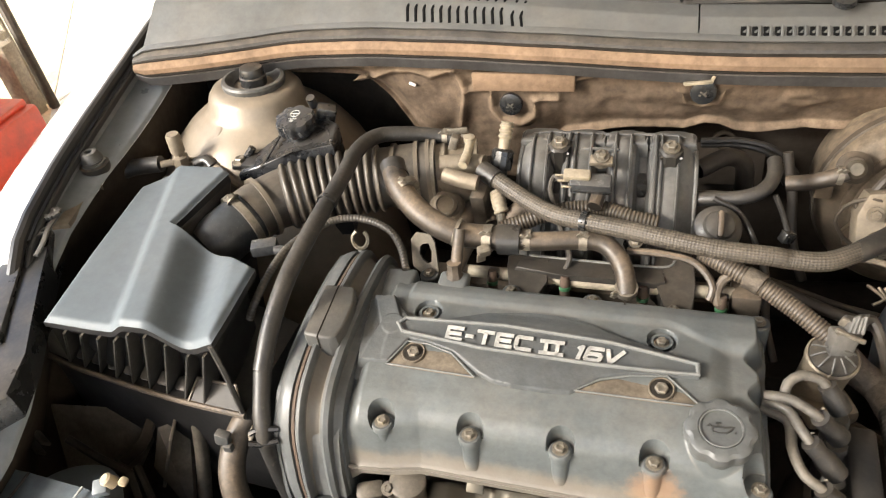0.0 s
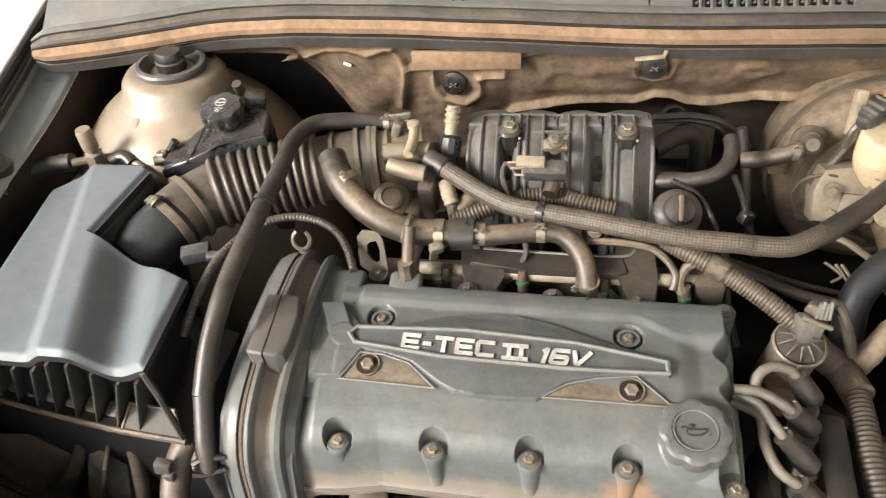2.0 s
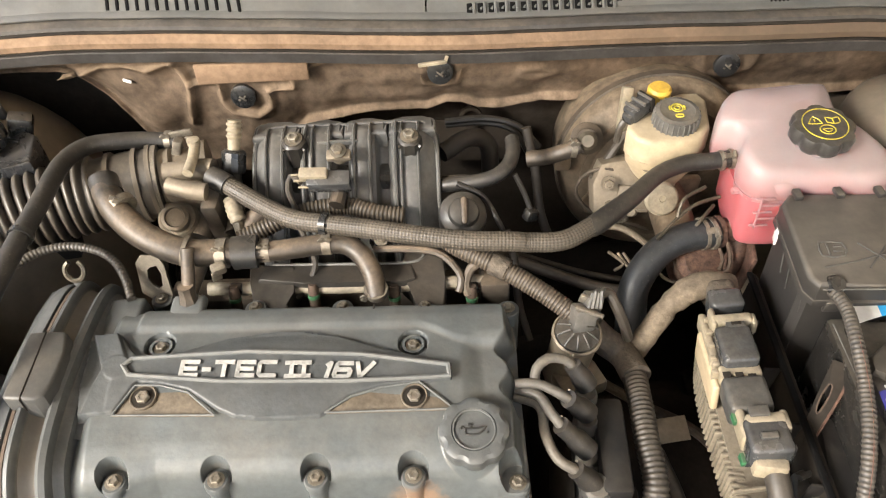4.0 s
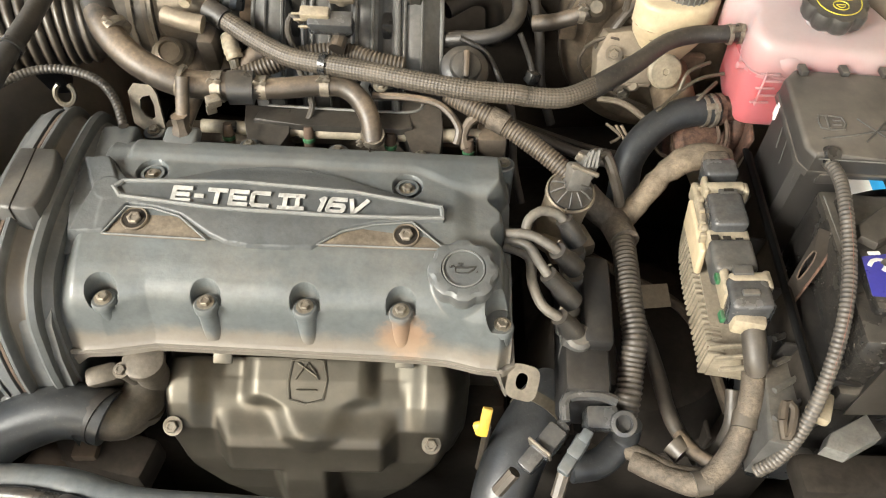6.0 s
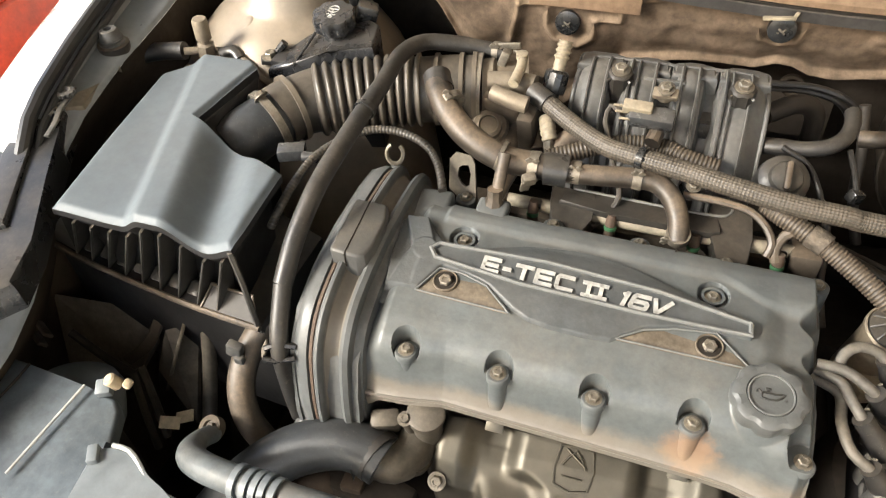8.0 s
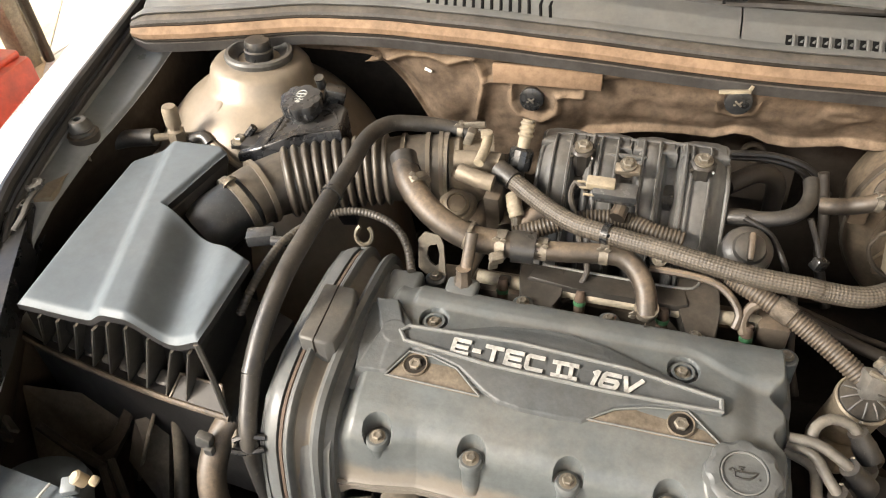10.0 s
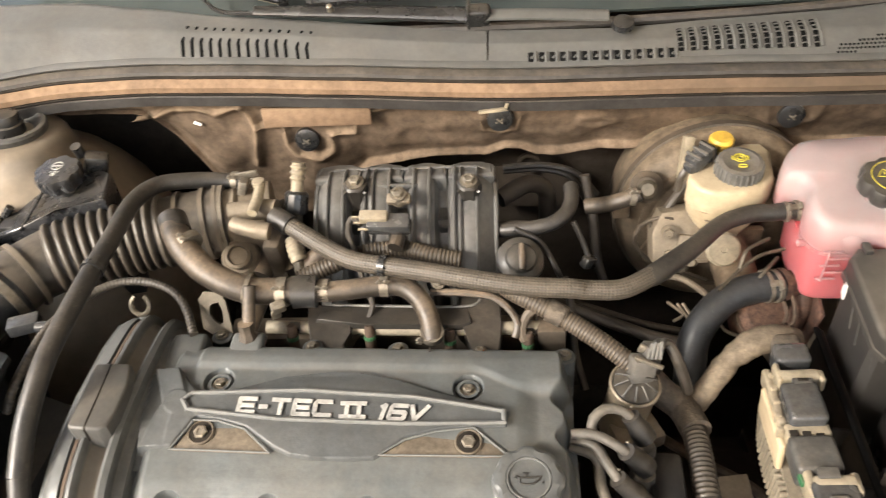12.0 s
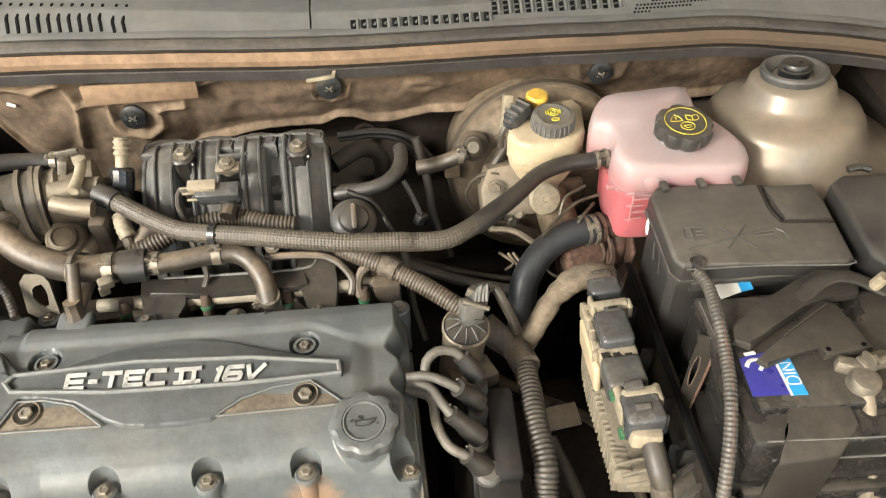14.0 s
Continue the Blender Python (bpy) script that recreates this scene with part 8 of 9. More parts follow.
part("wrapping", tube(TL, lambda s, w: 0.0150 - 0.0035 * sm(0.02, 0.10, s) + 0.0034 * noise.noise((s * 75, 2, 1)), 20, 0.003, flat=((0, 0, 1), 0.8)), TAPETAN, taped, "", 80)
for i, (a, b) in enumerate(((0, 1), (1, 2), (2, 3), (3, 4))):
    p, q = Vector(TL[a]), Vector(TL[b])
    part("tape_turn", tube([p.lerp(q, 0.25), p.lerp(q, 0.72)], 0.0152 - 0.0010 * i, 20, 0.004, flat=((0, 0, 1), 0.8)), TAPETAN, taped)
egr = thing("egr_valve", (0.19, 0.55, 0.74), "round dusty grey exhaust gas valve with a plug on top", "valve")
EC = Vector((0.178, 0.538, 0.842))
en = Vector((0.05, -0.22, 1)).normalized()
part("body", lathe([(0.0225, -0.09), (0.0225, -0.03), (0.0228, -0.012), (0.0230, -0.004), (0.0246, -0.003), (0.0246, 0.002), (0.0228, 0.0035), (0.0218, 0.002), (0.012, 0.002)], EC, en, 40), CAST, egr)
part("cap_dish", lathe([(0.0217, 0.0015), (0.0212, 0.004), (0.011, 0.0055)], EC, en, 36), CAPGREY, egr, "grey ribbed cap")
eu, ev, ew = axes(en)
for i in range(10):
    a = radians(36 * i + 10)
    d = eu * math.cos(a) + ev * math.sin(a)
    part("cap_rib", tube([EC + d * 0.008 + en * 0.012, EC + d * 0.016 + en * 0.008, EC + d * 0.0205 + en * 0.004], 0.0010, 5, 0.01), RIBGREY, egr)
part("tower", block((0.024, 0.020, 0.026), EC + Vector((0.006, 0.010, 0.012)), 0.004, (-15, 12, 10)), CAPTOP, egr)
part("plug", block((0.018, 0.016, 0.026), (0.193, 0.557, 0.862), 0.003, (-15, 15, 10)), RIBGREY, egr, "grey wiring plug")
for i in range(4):
    part("plug_wire", tube([Vector((0.188, 0.547, 0.868)) + Vector((0.004 * i, 0, 0)), Vector((0.193, 0.555, 0.878)) + Vector((0.003 * i, 0.002, 0.002 * (i % 2))), Vector((0.201, 0.565, 0.872)) + Vector((0.002 * i, 0.003, 0))], 0.0017, 6), EDGE, egr)
part("plug_latch", join(block((0.028, 0.004, 0.004), (0.189, 0.543, 0.868), 0.001, (0, 15, -15)), block((0.008, 0.004, 0.010), (0.185, 0.557, 0.872), 0.001, (0, 15, -15))), CLAMP, egr)
part("plug_lead", tube([(0.204, 0.566, 0.868), (0.212, 0.568, 0.866), (0.219, 0.560, 0.855), (0.229, 0.558, 0.830), (0.237, 0.560, 0.805)], 0.0055, 10), LOOM, egr)
part("lower_flange", block((0.05, 0.035, 0.02), EC + Vector((0.006, -0.01, -0.065)), 0.006, (0, 0, 20)), CAST, egr)

coil = thing("ignition_coil", (0.19, 0.42, 0.70), "black ignition coil pack with four grey leads", "ignition coil")
part("pack", block((0.042, 0.150, 0.07), (0.190, 0.424, 0.755), 0.008, (0, 0, -4)), RIBBED, coil)
part("pack_step", block((0.028, 0.10, 0.02), (0.200, 0.44, 0.795), 0.006, (0, 0, -4)), RIBBED, coil)
LEADS = (
    ((0.131, 0.483, 0.845), (0.133, 0.491, 0.852), (0.144, 0.499, 0.856), (0.159, 0.499, 0.854), (0.169, 0.495, 0.846), (0.182, 0.488, 0.826)),
    ((0.113, 0.480, 0.845), (0.132, 0.477, 0.848), (0.147, 0.470, 0.846), (0.162, 0.464, 0.838), (0.180, 0.465, 0.815)),
    ((0.113, 0.479, 0.838), (0.133, 0.470, 0.840), (0.142, 0.453, 0.838), (0.153, 0.439, 0.832), (0.176, 0.432, 0.805)),
    ((0.112, 0.476, 0.832), (0.134, 0.463, 0.832), (0.136, 0.437, 0.828), (0.145, 0.415, 0.822), (0.162, 0.406, 0.815), (0.178, 0.403, 0.795)),
)
for lead in LEADS:
    w = part("lead", tube(lead, 0.0048, 12), LEAD, coil, "grey ignition lead")
    a, b = Vector(lead[-2]), Vector(lead[-1])
    c = a.lerp(b, -0.15)
    part("boot", tube([c, a.lerp(b, 0.5), b], lambda s, q: 0.0085 + 0.002 * sm(0.5, 0.55, s / q), 16), RUBBER, w, "grey rubber boot")
    part("boot_wire", tube([c + Vector((0.0, 0.004, 0.008)), c + Vector((0, 0, 0.014))], 0.001, 5), CLAMP, w)
    part("post", lathe([(0.011, -0.03), (0.011, 0.0), (0.009, 0.004)], b + Vector((0, 0, -0.014)), (0, 0, 1), 18), RIBGREY, coil)
part("lower_bracket", lathe([(0.013, -0.02), (0.013, 0.014), (0.010, 0.018)], (0.180, 0.402, 0.785), (0, -0.2, 1), 20), RIBGREY, coil)
part("can", tube([(0.188, 0.420, 0.772), (0.189, 0.394, 0.764), (0.190, 0.372, 0.752)], 0.021, 24), RIBGREY, coil, "grey round lower housing")
part("base", block((0.05, 0.05, 0.05), (0.198, 0.399, 0.735), 0.006, (0, 0, -5)), RIBBED, coil)

trunk = thing("main_loom", (0.233, 0.436, 0.780), "thick corrugated black wiring loom beside the coil", "wiring loom")
part("conduit", tube([(0.235, 0.575, 0.775), (0.239, 0.534, 0.785), (0.238, 0.493, 0.788), (0.236, 0.453, 0.786), (0.237, 0.414, 0.778), (0.233, 0.389, 0.765), (0.229, 0.365, 0.755), (0.225, 0.350, 0.745)], ridged(0.0108, 0.0016, 0.0050), 18, 0.0013), LOOM, trunk, "", 80)
part("tape", tube([(0.203, 0.578, 0.800), (0.217, 0.568, 0.790), (0.234, 0.557, 0.782), (0.241, 0.524, 0.787)], 0.0155, 16), TAPE, trunk, "dusty tape wrap")
single("tan_label", block((0.045, 0.025, 0.001), (0.272, 0.490, 0.740), 0.0003, (25, 5, 10)), CAST, "tan paper label hanging in the gap", "label")
lower = thing("lower_loom", (0.301, 0.314, 0.700), "dusty taped wiring looms joining low in the bay", "wiring loom")
for pts, r, m in (
        (((0.259, 0.471, 0.730), (0.271, 0.423, 0.720), (0.280, 0.366, 0.710), (0.295, 0.332, 0.710), (0.311, 0.312, 0.720)), 0.0075, LOOM),
        (((0.334, 0.382, 0.740), (0.331, 0.354, 0.720), (0.314, 0.332, 0.710), (0.292, 0.325, 0.710)), 0.0065, LOOM),
        (((0.334, 0.383, 0.800), (0.329, 0.351, 0.785), (0.321, 0.326, 0.760), (0.309, 0.307, 0.740), (0.288, 0.293, 0.730), (0.269, 0.300, 0.720), (0.236, 0.322, 0.710)), 0.0105, TAPE),
        (((0.225, 0.336, 0.710), (0.247, 0.324, 0.712), (0.269, 0.308, 0.718), (0.292, 0.302, 0.722)), 0.0085, TAPE),
        (((0.282, 0.346, 0.715), (0.293, 0.322, 0.725), (0.309, 0.304, 0.735)), 0.0065, DUSTY)):
    part("branch", tube(pts, lambda s, w, r=r: r * (1 + 0.10 * noise.noise((s * 60, r * 900, 0))), 14, 0.004), m, lower)
for q, d in (((0.288, 0.293, 0.730), (1, 0.2, 0.1)), ((0.279, 0.332, 0.715), (0.6, -0.8, 0)), ((0.324, 0.334, 0.770), (-0.3, -1, -0.4))):
    part("tape_wrap", band(q, d, 0.0095, 0.014, 0.0018), LOOM, lower)
bend = thing("lower_hose", (0.126, 0.332, 0.660), "wide black lower radiator hose", "hose")
part("clamp", band((0.157, 0.383, 0.680), (0.5, 0.75, 0.05), 0.0302, 0.012, 0.0012), ZINC, bend, "steel hose clamp")
part("hose", tube([(0.180, 0.411, 0.680), (0.154, 0.378, 0.680), (0.134, 0.346, 0.670), (0.120, 0.313, 0.650), (0.116, 0.291, 0.620)], 0.030, 24), CLEANHOSE, bend)
hub = thing("connector_bracket", (0.200, 0.344, 0.750), "grey bracket with two wiring plugs", "bracket")
part("bracket", join(tube([(0.164, 0.327, 0.775), (0.167, 0.347, 0.780), (0.195, 0.349, 0.782), (0.210, 0.344, 0.780)], 0.005, 8), block((0.030, 0.022, 0.03), (0.200, 0.342, 0.752), 0.005, (20, 0, 0)), lathe([(0.0115, -0.004), (0.0115, 0.004), (0.008, 0.005), (0.0075, -0.003)], (0.217, 0.331, 0.765), (0, -0.5, 0.9), 20)), CONNECTOR, hub)
part("plug", join(block((0.019, 0.030, 0.018), (0.152, 0.317, 0.755), 0.003, (15, 0, -42)), block((0.016, 0.022, 0.015), (0.136, 0.302, 0.750), 0.003, (15, 0, -42)), block((0.013, 0.016, 0.013), (0.162, 0.327, 0.757), 0.003, (15, 0, -42))), CONNECTOR, hub, "grey wiring plug")
part("plug_collar", block((0.024, 0.003, 0.022), (0.143, 0.309, 0.757), 0.001, (15, 0, -42)), CLAMP, hub)
part("plug", join(block((0.013, 0.022, 0.013), (0.176, 0.310, 0.760), 0.003, (15, 0, -35)), block((0.012, 0.018, 0.012), (0.166, 0.296, 0.755), 0.003, (15, 0, -35))), RADBLUE, hub, "pale blue-grey wiring plug")
part("plug_latch", block((0.010, 0.012, 0.006), (0.182, 0.317, 0.768), 0.002, (15, 0, -35)), RADBLUE, hub)
part("plug_lead", tube([(0.122, 0.295, 0.740), (0.108, 0.285, 0.720)], 0.006, 8), LOOM, hub)
part("plug_lead", tube([(0.165, 0.294, 0.745), (0.159, 0.277, 0.730)], 0.006, 8), LOOM, hub)
single("lower_pipe", tube([(0.179, 0.317, 0.700), (0.207, 0.323, 0.700), (0.229, 0.341, 0.710), (0.231, 0.349, 0.730)], 0.014, 14), CLEANHOSE, "black rubber pipe curving below the bracket", "hose")

# ---- engine control unit ----
ecu = thing("control_unit", (0.325, 0.46, 0.68), "alloy engine control unit with two large grey plugs", "control unit")
EL = [(0.324, 0.573, 0.815), (0.310, 0.529, 0.815), (0.305, 0.494, 0.812), (0.303, 0.447, 0.810), (0.302, 0.402, 0.806), (0.300, 0.383, 0.800)]
ER = [(0.333, 0.378, 0.800), (0.339, 0.394, 0.806), (0.348, 0.441, 0.810), (0.350, 0.496, 0.812), (0.353, 0.556, 0.815)]
part("case", prism([p[:2] for p in EL + ER], 0.765, lambda x, y: 0.797 + 0.06 * (y - 0.4), 0.004, 2), PALEALLOY, ecu, "finned alloy case")
el_pts, el_s = smooth_path(EL, 0.003)
for i in range(30):
    p = el_pts[min(len(el_pts) - 1, int((i + 0.5) / 30 * len(el_pts)))]
    part("fin", block((0.015, 0.0032, 0.034), (p.x + 0.001, p.y, 0.781), 0.0008, (0, 0, -8)), PALEALLOY, ecu)
for i in range(3):
    q = Vector((0.314, 0.387, 0.808)) + Vector((0.002 * i, -0.011 * i, 0))
    part("case_rib", block((0.045, 0.003, 0.006), q, 0.001, (0, 0, 6)), PALEALLOY, ecu)


UA, UB = Vector((0.325, 0.558, 0.850)), Vector((0.319, 0.408, 0.845))
URZ = math.degrees(math.atan2(-(UA.x - UB.x), UA.y - UB.y))


def slab(name, at, w, l, h, mat, parent, label="", bevel=0.003):
    """A moulded block in line with the control unit."""
    return part(name, block((w, l, h), at, bevel, (0, -6, URZ), segments=3), mat, parent, label)


slab("end_plug", (0.328, 0.563, 0.846), 0.033, 0.024, 0.030, CONNECTOR, ecu, "", 0.005)
slab("cable_boot", (0.330, 0.584, 0.842), 0.030, 0.022, 0.026, TAPE, ecu, "", 0.008)
one = slab("plug", (0.320, 0.503, 0.850), 0.033, 0.042, 0.030, CONNECTOR, ecu, "large smoky grey wiring plug", 0.005)
slab("plug_lever", (0.324, 0.535, 0.857), 0.038, 0.012, 0.010, CREAM, one, "cream locking lever", 0.004)
slab("lever_hook", (0.344, 0.533, 0.853), 0.006, 0.014, 0.018, CREAM, one)
slab("lever_leg", (0.308, 0.539, 0.850), 0.006, 0.022, 0.020, CREAM, one)
slab("latch", (0.323, 0.521, 0.862), 0.017, 0.012, 0.006, RIBGREY, one, "", 0.001)
slab("latch_slot", (0.323, 0.524, 0.866), 0.009, 0.003, 0.001, DARK, one, "", 0.0002)
slab("front_frame", (0.318, 0.480, 0.842), 0.037, 0.014, 0.022, CREAM, one, "cream plug frame with windows")
for q in ((0.303, 0.474, 0.852), (0.314, 0.473, 0.852), (0.325, 0.471, 0.852)):
    slab("window", Vector(q) + Vector((0, 0, 0.0012)), 0.007, 0.008, 0.001, DARK, one, "", 0.0002)
slab("side_rail", (0.303, 0.523, 0.836), 0.008, 0.064, 0.020, CREAM, one)
for i in range(5):
    slab("rail_tooth", Vector((0.306, 0.544, 0.842)).lerp(Vector((0.297, 0.484, 0.840)), i / 4), 0.006, 0.005, 0.016, CREAM, one, "", 0.001)
slab("pale_panel", (0.300, 0.505, 0.820), 0.007, 0.068, 0.036, RESERVOIR, ecu, "pale plastic end panel", 0.003)
two = slab("plug", (0.319, 0.409, 0.846), 0.036, 0.034, 0.030, CONNECTOR, ecu, "large smoky grey wiring plug", 0.005)
slab("plug_cap", (0.316, 0.454, 0.843), 0.038, 0.036, 0.028, RIBGREY, two, "flat grey cap", 0.005)
slab("plug_lever", (0.320, 0.424, 0.857), 0.034, 0.012, 0.010, CREAM, two, "cream locking lever", 0.004)
slab("lever_hook", (0.336, 0.422, 0.852), 0.007, 0.020, 0.020, CREAM, two, "", 0.003)
slab("lever_leg", (0.304, 0.427, 0.842), 0.008, 0.034, 0.024, CREAM, two)
slab("latch", (0.315, 0.430, 0.861), 0.017, 0.010, 0.005, RIBGREY, two, "", 0.001)
slab("latch", (0.316, 0.406, 0.862), 0.014, 0.006, 0.004, RIBGREY, two, "", 0.001)
slab("plug_rim", (0.321, 0.401, 0.838), 0.040, 0.006, 0.026, CONNECTOR, two, "", 0.002)
for q in ((0.299, 0.434, 0.845), (0.300, 0.403, 0.830)):
    part("green_lock", block((0.004, 0.010, 0.007), q, 0.001), GREEN, ecu, "green lock tab")
part("lead", tube([(0.323, 0.395, 0.835), (0.323, 0.376, 0.828), (0.325, 0.361, 0.815), (0.333, 0.377, 0.800)], lambda s, w: 0.0105 - 0.001 * s / w, 16), LOOM, ecu, "black sleeved lead")
part("lead_collar", block((0.028, 0.022, 0.02), (0.318, 0.395, 0.838), 0.004, (0, 0, -10)), CREAM, ecu)
carrier = thing("unit_carrier", (0.36, 0.47, 0.70), "black plastic carrier between control unit and battery", "carrier")
part("wall", block((0.004, 0.30, 0.11), (0.366, 0.47, 0.775), 0.001, (0, 6, -3)), DARK, carrier)
# lip coloured black to read as the dark gap beside the unit
part("lip", block((0.006, 0.30, 0.004), (0.366, 0.47, 0.8315), 0.001, (0, 6, -3)), VOID, carrier)
part("foot", block((0.05, 0.10, 0.10), (0.393, 0.397, 0.770), 0.006, (0, 6, -12)), RIBBED, carrier)
for i in range(4):
    part("gusset", block((0.016, 0.003, 0.07), (0.356, 0.38 + 0.06 * i, 0.79), 0.001, (0, 6, -3)), RIBBED, carrier)
arm = thing("carrier_arm", (0.362, 0.349, 0.800), "grey-black moulded carrier arm with a slotted end", "bracket")
part("arm", prism([p[:2] for p in ((0.353, 0.406, 0.820), (0.368, 0.412, 0.820), (0.366, 0.357, 0.815), (0.363, 0.318, 0.810), (0.342, 0.297, 0.800), (0.325, 0.301, 0.800), (0.339, 0.360, 0.810))], 0.74, 0.80, 0.004), RIBGREY, arm)
for i in range(4):
    part("arm_rib", tube([Vector((0.353, 0.396, 0.808)).lerp(Vector((0.334, 0.320, 0.803)), i / 3), Vector((0.372, 0.404, 0.806)).lerp(Vector((0.370, 0.342, 0.803)), i / 3)], 0.003, 6, 0.02), RIBGREY, arm)
part("slot_frame", tube([(0.334, 0.312, 0.815), (0.339, 0.326, 0.818), (0.345, 0.321, 0.818), (0.339, 0.303, 0.813), (0.334, 0.299, 0.810), (0.334, 0.312, 0.815)], 0.004, 8), DIM, arm)
part("tab", block((0.02, 0.03, 0.012), (0.371, 0.328, 0.810), 0.004, (0, 0, -25)), CREAM, arm)

# ---- fuse box ----
fuse = thing("fuse_box", (0.48, 0.57, 0.75), "black plastic fuse box with embossed lid", "fuse box")
FB = [(0.390, 0.635, 0.915), (0.404, 0.651, 0.917), (0.490, 0.648, 0.915), (0.577, 0.640, 0.912), (0.579, 0.615, 0.910), (0.561, 0.522, 0.905), (0.549, 0.515, 0.905), (0.466, 0.521, 0.908), (0.386, 0.522, 0.910), (0.380, 0.534, 0.912)]


def fuse_top(x, y):
    return 0.914 - 0.05 * (x - 0.40)


lid2 = part("lid", prism([p[:2] for p in FB], lambda x, y: fuse_top(x, y) - 0.022, fuse_top, 0.005, 3), FUSEBOX, fuse, "smooth black lid")
fcx, fcy = sum(p[0] for p in FB) / 10, sum(p[1] for p in FB) / 10
part("body", prism([(fcx + (p[0] - fcx) * 0.93, fcy + 0.008 + (p[1] - fcy) * 0.84) for p in FB], 0.72, lambda x, y: fuse_top(x, y) - 0.022), FUSEBOX, fuse)
part("lid_rim", prism([(fcx + (p[0] - fcx) * 1.015, fcy + (p[1] - fcy) * 1.015) for p in FB], lambda x, y: fuse_top(x, y) - 0.026, lambda x, y: fuse_top(x, y) - 0.019, 0.001), FUSEBOX, fuse)


def on_lid(p, lift=0.0004):
    return Vector((p[0], p[1], fuse_top(p[0], p[1]) + lift))


part("lid_seam", tube([on_lid((0.516, 0.640, 0.915)), on_lid((0.510, 0.603, 0.915)), on_lid((0.512, 0.580, 0.910))], 0.0025, 6, 0.02), DARK, lid2)
part("lid_seam", tube([on_lid((0.513, 0.579, 0.910)), on_lid((0.539, 0.577, 0.910)), on_lid((0.568, 0.575, 0.908))], 0.0012, 6, 0.02), DARK, lid2)
part("raised_flap", prism([p[:2] for p in ((0.519, 0.638, 0.915), (0.575, 0.638, 0.912), (0.567, 0.578, 0.908), (0.517, 0.582, 0.910))], lambda x, y: fuse_top(x, y) - 0.002, lambda x, y: fuse_top(x, y) + 0.003, 0.0015), FUSEBOX, lid2)
# thin pale tube paints the highlight on the lid's worn front edge
part("worn_edge", tube([(0.388, 0.5195, fuse_top(0.388, 0.52) - 0.0022), (0.466, 0.5190, fuse_top(0.466, 0.52) - 0.0022), (0.549, 0.5135, fuse_top(0.549, 0.52) - 0.0022), (0.560, 0.5190, fuse_top(0.56, 0.52) - 0.0022)], 0.0008, 5, 0.02), EDGE, lid2, "pale line for the glint and wear on the lid's edge")
part("embossing", join(*[tube([on_lid(q) for q in s], 0.0010, 5, 0.02) for s in (
    ((0.405, 0.578, 0.913), (0.427, 0.577, 0.913), (0.424, 0.560, 0.913), (0.402, 0.560, 0.913), (0.405, 0.578, 0.913)),
    ((0.412, 0.578, 0.913), (0.410, 0.561, 0.913)), ((0.417, 0.572, 0.913), (0.424, 0.572, 0.913)), ((0.415, 0.566, 0.913), (0.423, 0.566, 0.913)),
    ((0.399, 0.545, 0.912), (0.429, 0.552, 0.912), (0.452, 0.559, 0.912), (0.479, 0.566, 0.912)),
    ((0.442, 0.577, 0.912), (0.468, 0.543, 0.912)), ((0.471, 0.577, 0.912), (0.440, 0.544, 0.912)),
    ((0.476, 0.565, 0.912), (0.498, 0.568, 0.912)), ((0.476, 0.560, 0.912), (0.496, 0.562, 0.912)), ((0.501, 0.569, 0.912), (0.507, 0.564, 0.912), (0.507, 0.553, 0.912)))]), RIBGREY, lid2, "embossed warning drawing")
for q in ((0.408, 0.643, 0.918), (0.449, 0.643, 0.918), (0.490, 0.643, 0.917)):
    part("lid_lug", block((0.008, 0.014, 0.006), q, 0.0015), FUSEBOX, lid2)
for i, q in enumerate(((0.399, 0.621, 0.890), (0.395, 0.584, 0.890), (0.394, 0.564, 0.885))):
    part("side_clip", block((0.006, 0.012, 0.022), q, 0.0015, (0, 0, -15)), FUSEBOX, fuse)
part("side_label", block((0.002, 0.012, 0.018), (0.388, 0.621, 0.885), 0.0003, (0, 0, -15)), LABEL, fuse, "small white label")
for i in range(4):
    part("scuff", tube([(0.3872 + 0.0008 * i, 0.596 - 0.016 * i, 0.884), (0.3876 + 0.0008 * i, 0.590 - 0.016 * i, 0.862 - 0.006 * (i % 2))], 0.0006, 5, 0.02), RIBGREY, fuse, "thin pale streak")
part("front_skirt", block((0.15, 0.004, 0.014), (0.472, 0.521, 0.886), 0.002, (8, 0, -1)), FUSEBOX, fuse)
relay = thing("relay_box", (0.66, 0.56, 0.75), "second black plastic box beside the fuse box", "relay box")
part("lid", prism([p[:2] for p in ((0.594, 0.633, 0.910), (0.613, 0.646, 0.912), (0.684, 0.641, 0.910), (0.723, 0.616, 0.905), (0.666, 0.493, 0.900), (0.586, 0.496, 0.900), (0.575, 0.518, 0.903))], 0.87, 0.912, 0.006, 3), FUSEBOX, relay)
part("body", block((0.14, 0.14, 0.18), (0.665, 0.565, 0.79), 0.006), FUSEBOX, relay)
single("lid_loop", tube([(0.617, 0.645, 0.918), (0.629, 0.645, 0.920), (0.641, 0.642, 0.918)], 0.004, 8), BLACK, "black cable loop over the box", "cable")

# ---- battery ----
batt = thing("battery", (0.51, 0.45, 0.66), "black car battery with a blue label", "battery")
part("case", block((0.235, 0.170, 0.19), (0.512, 0.426, 0.781), 0.006, (0, 0, -4)), BATTERY, batt)
part("top_step", block((0.215, 0.130, 0.014), (0.514, 0.433, 0.879), 0.004, (0, 0, -4)), BATTERY, batt)
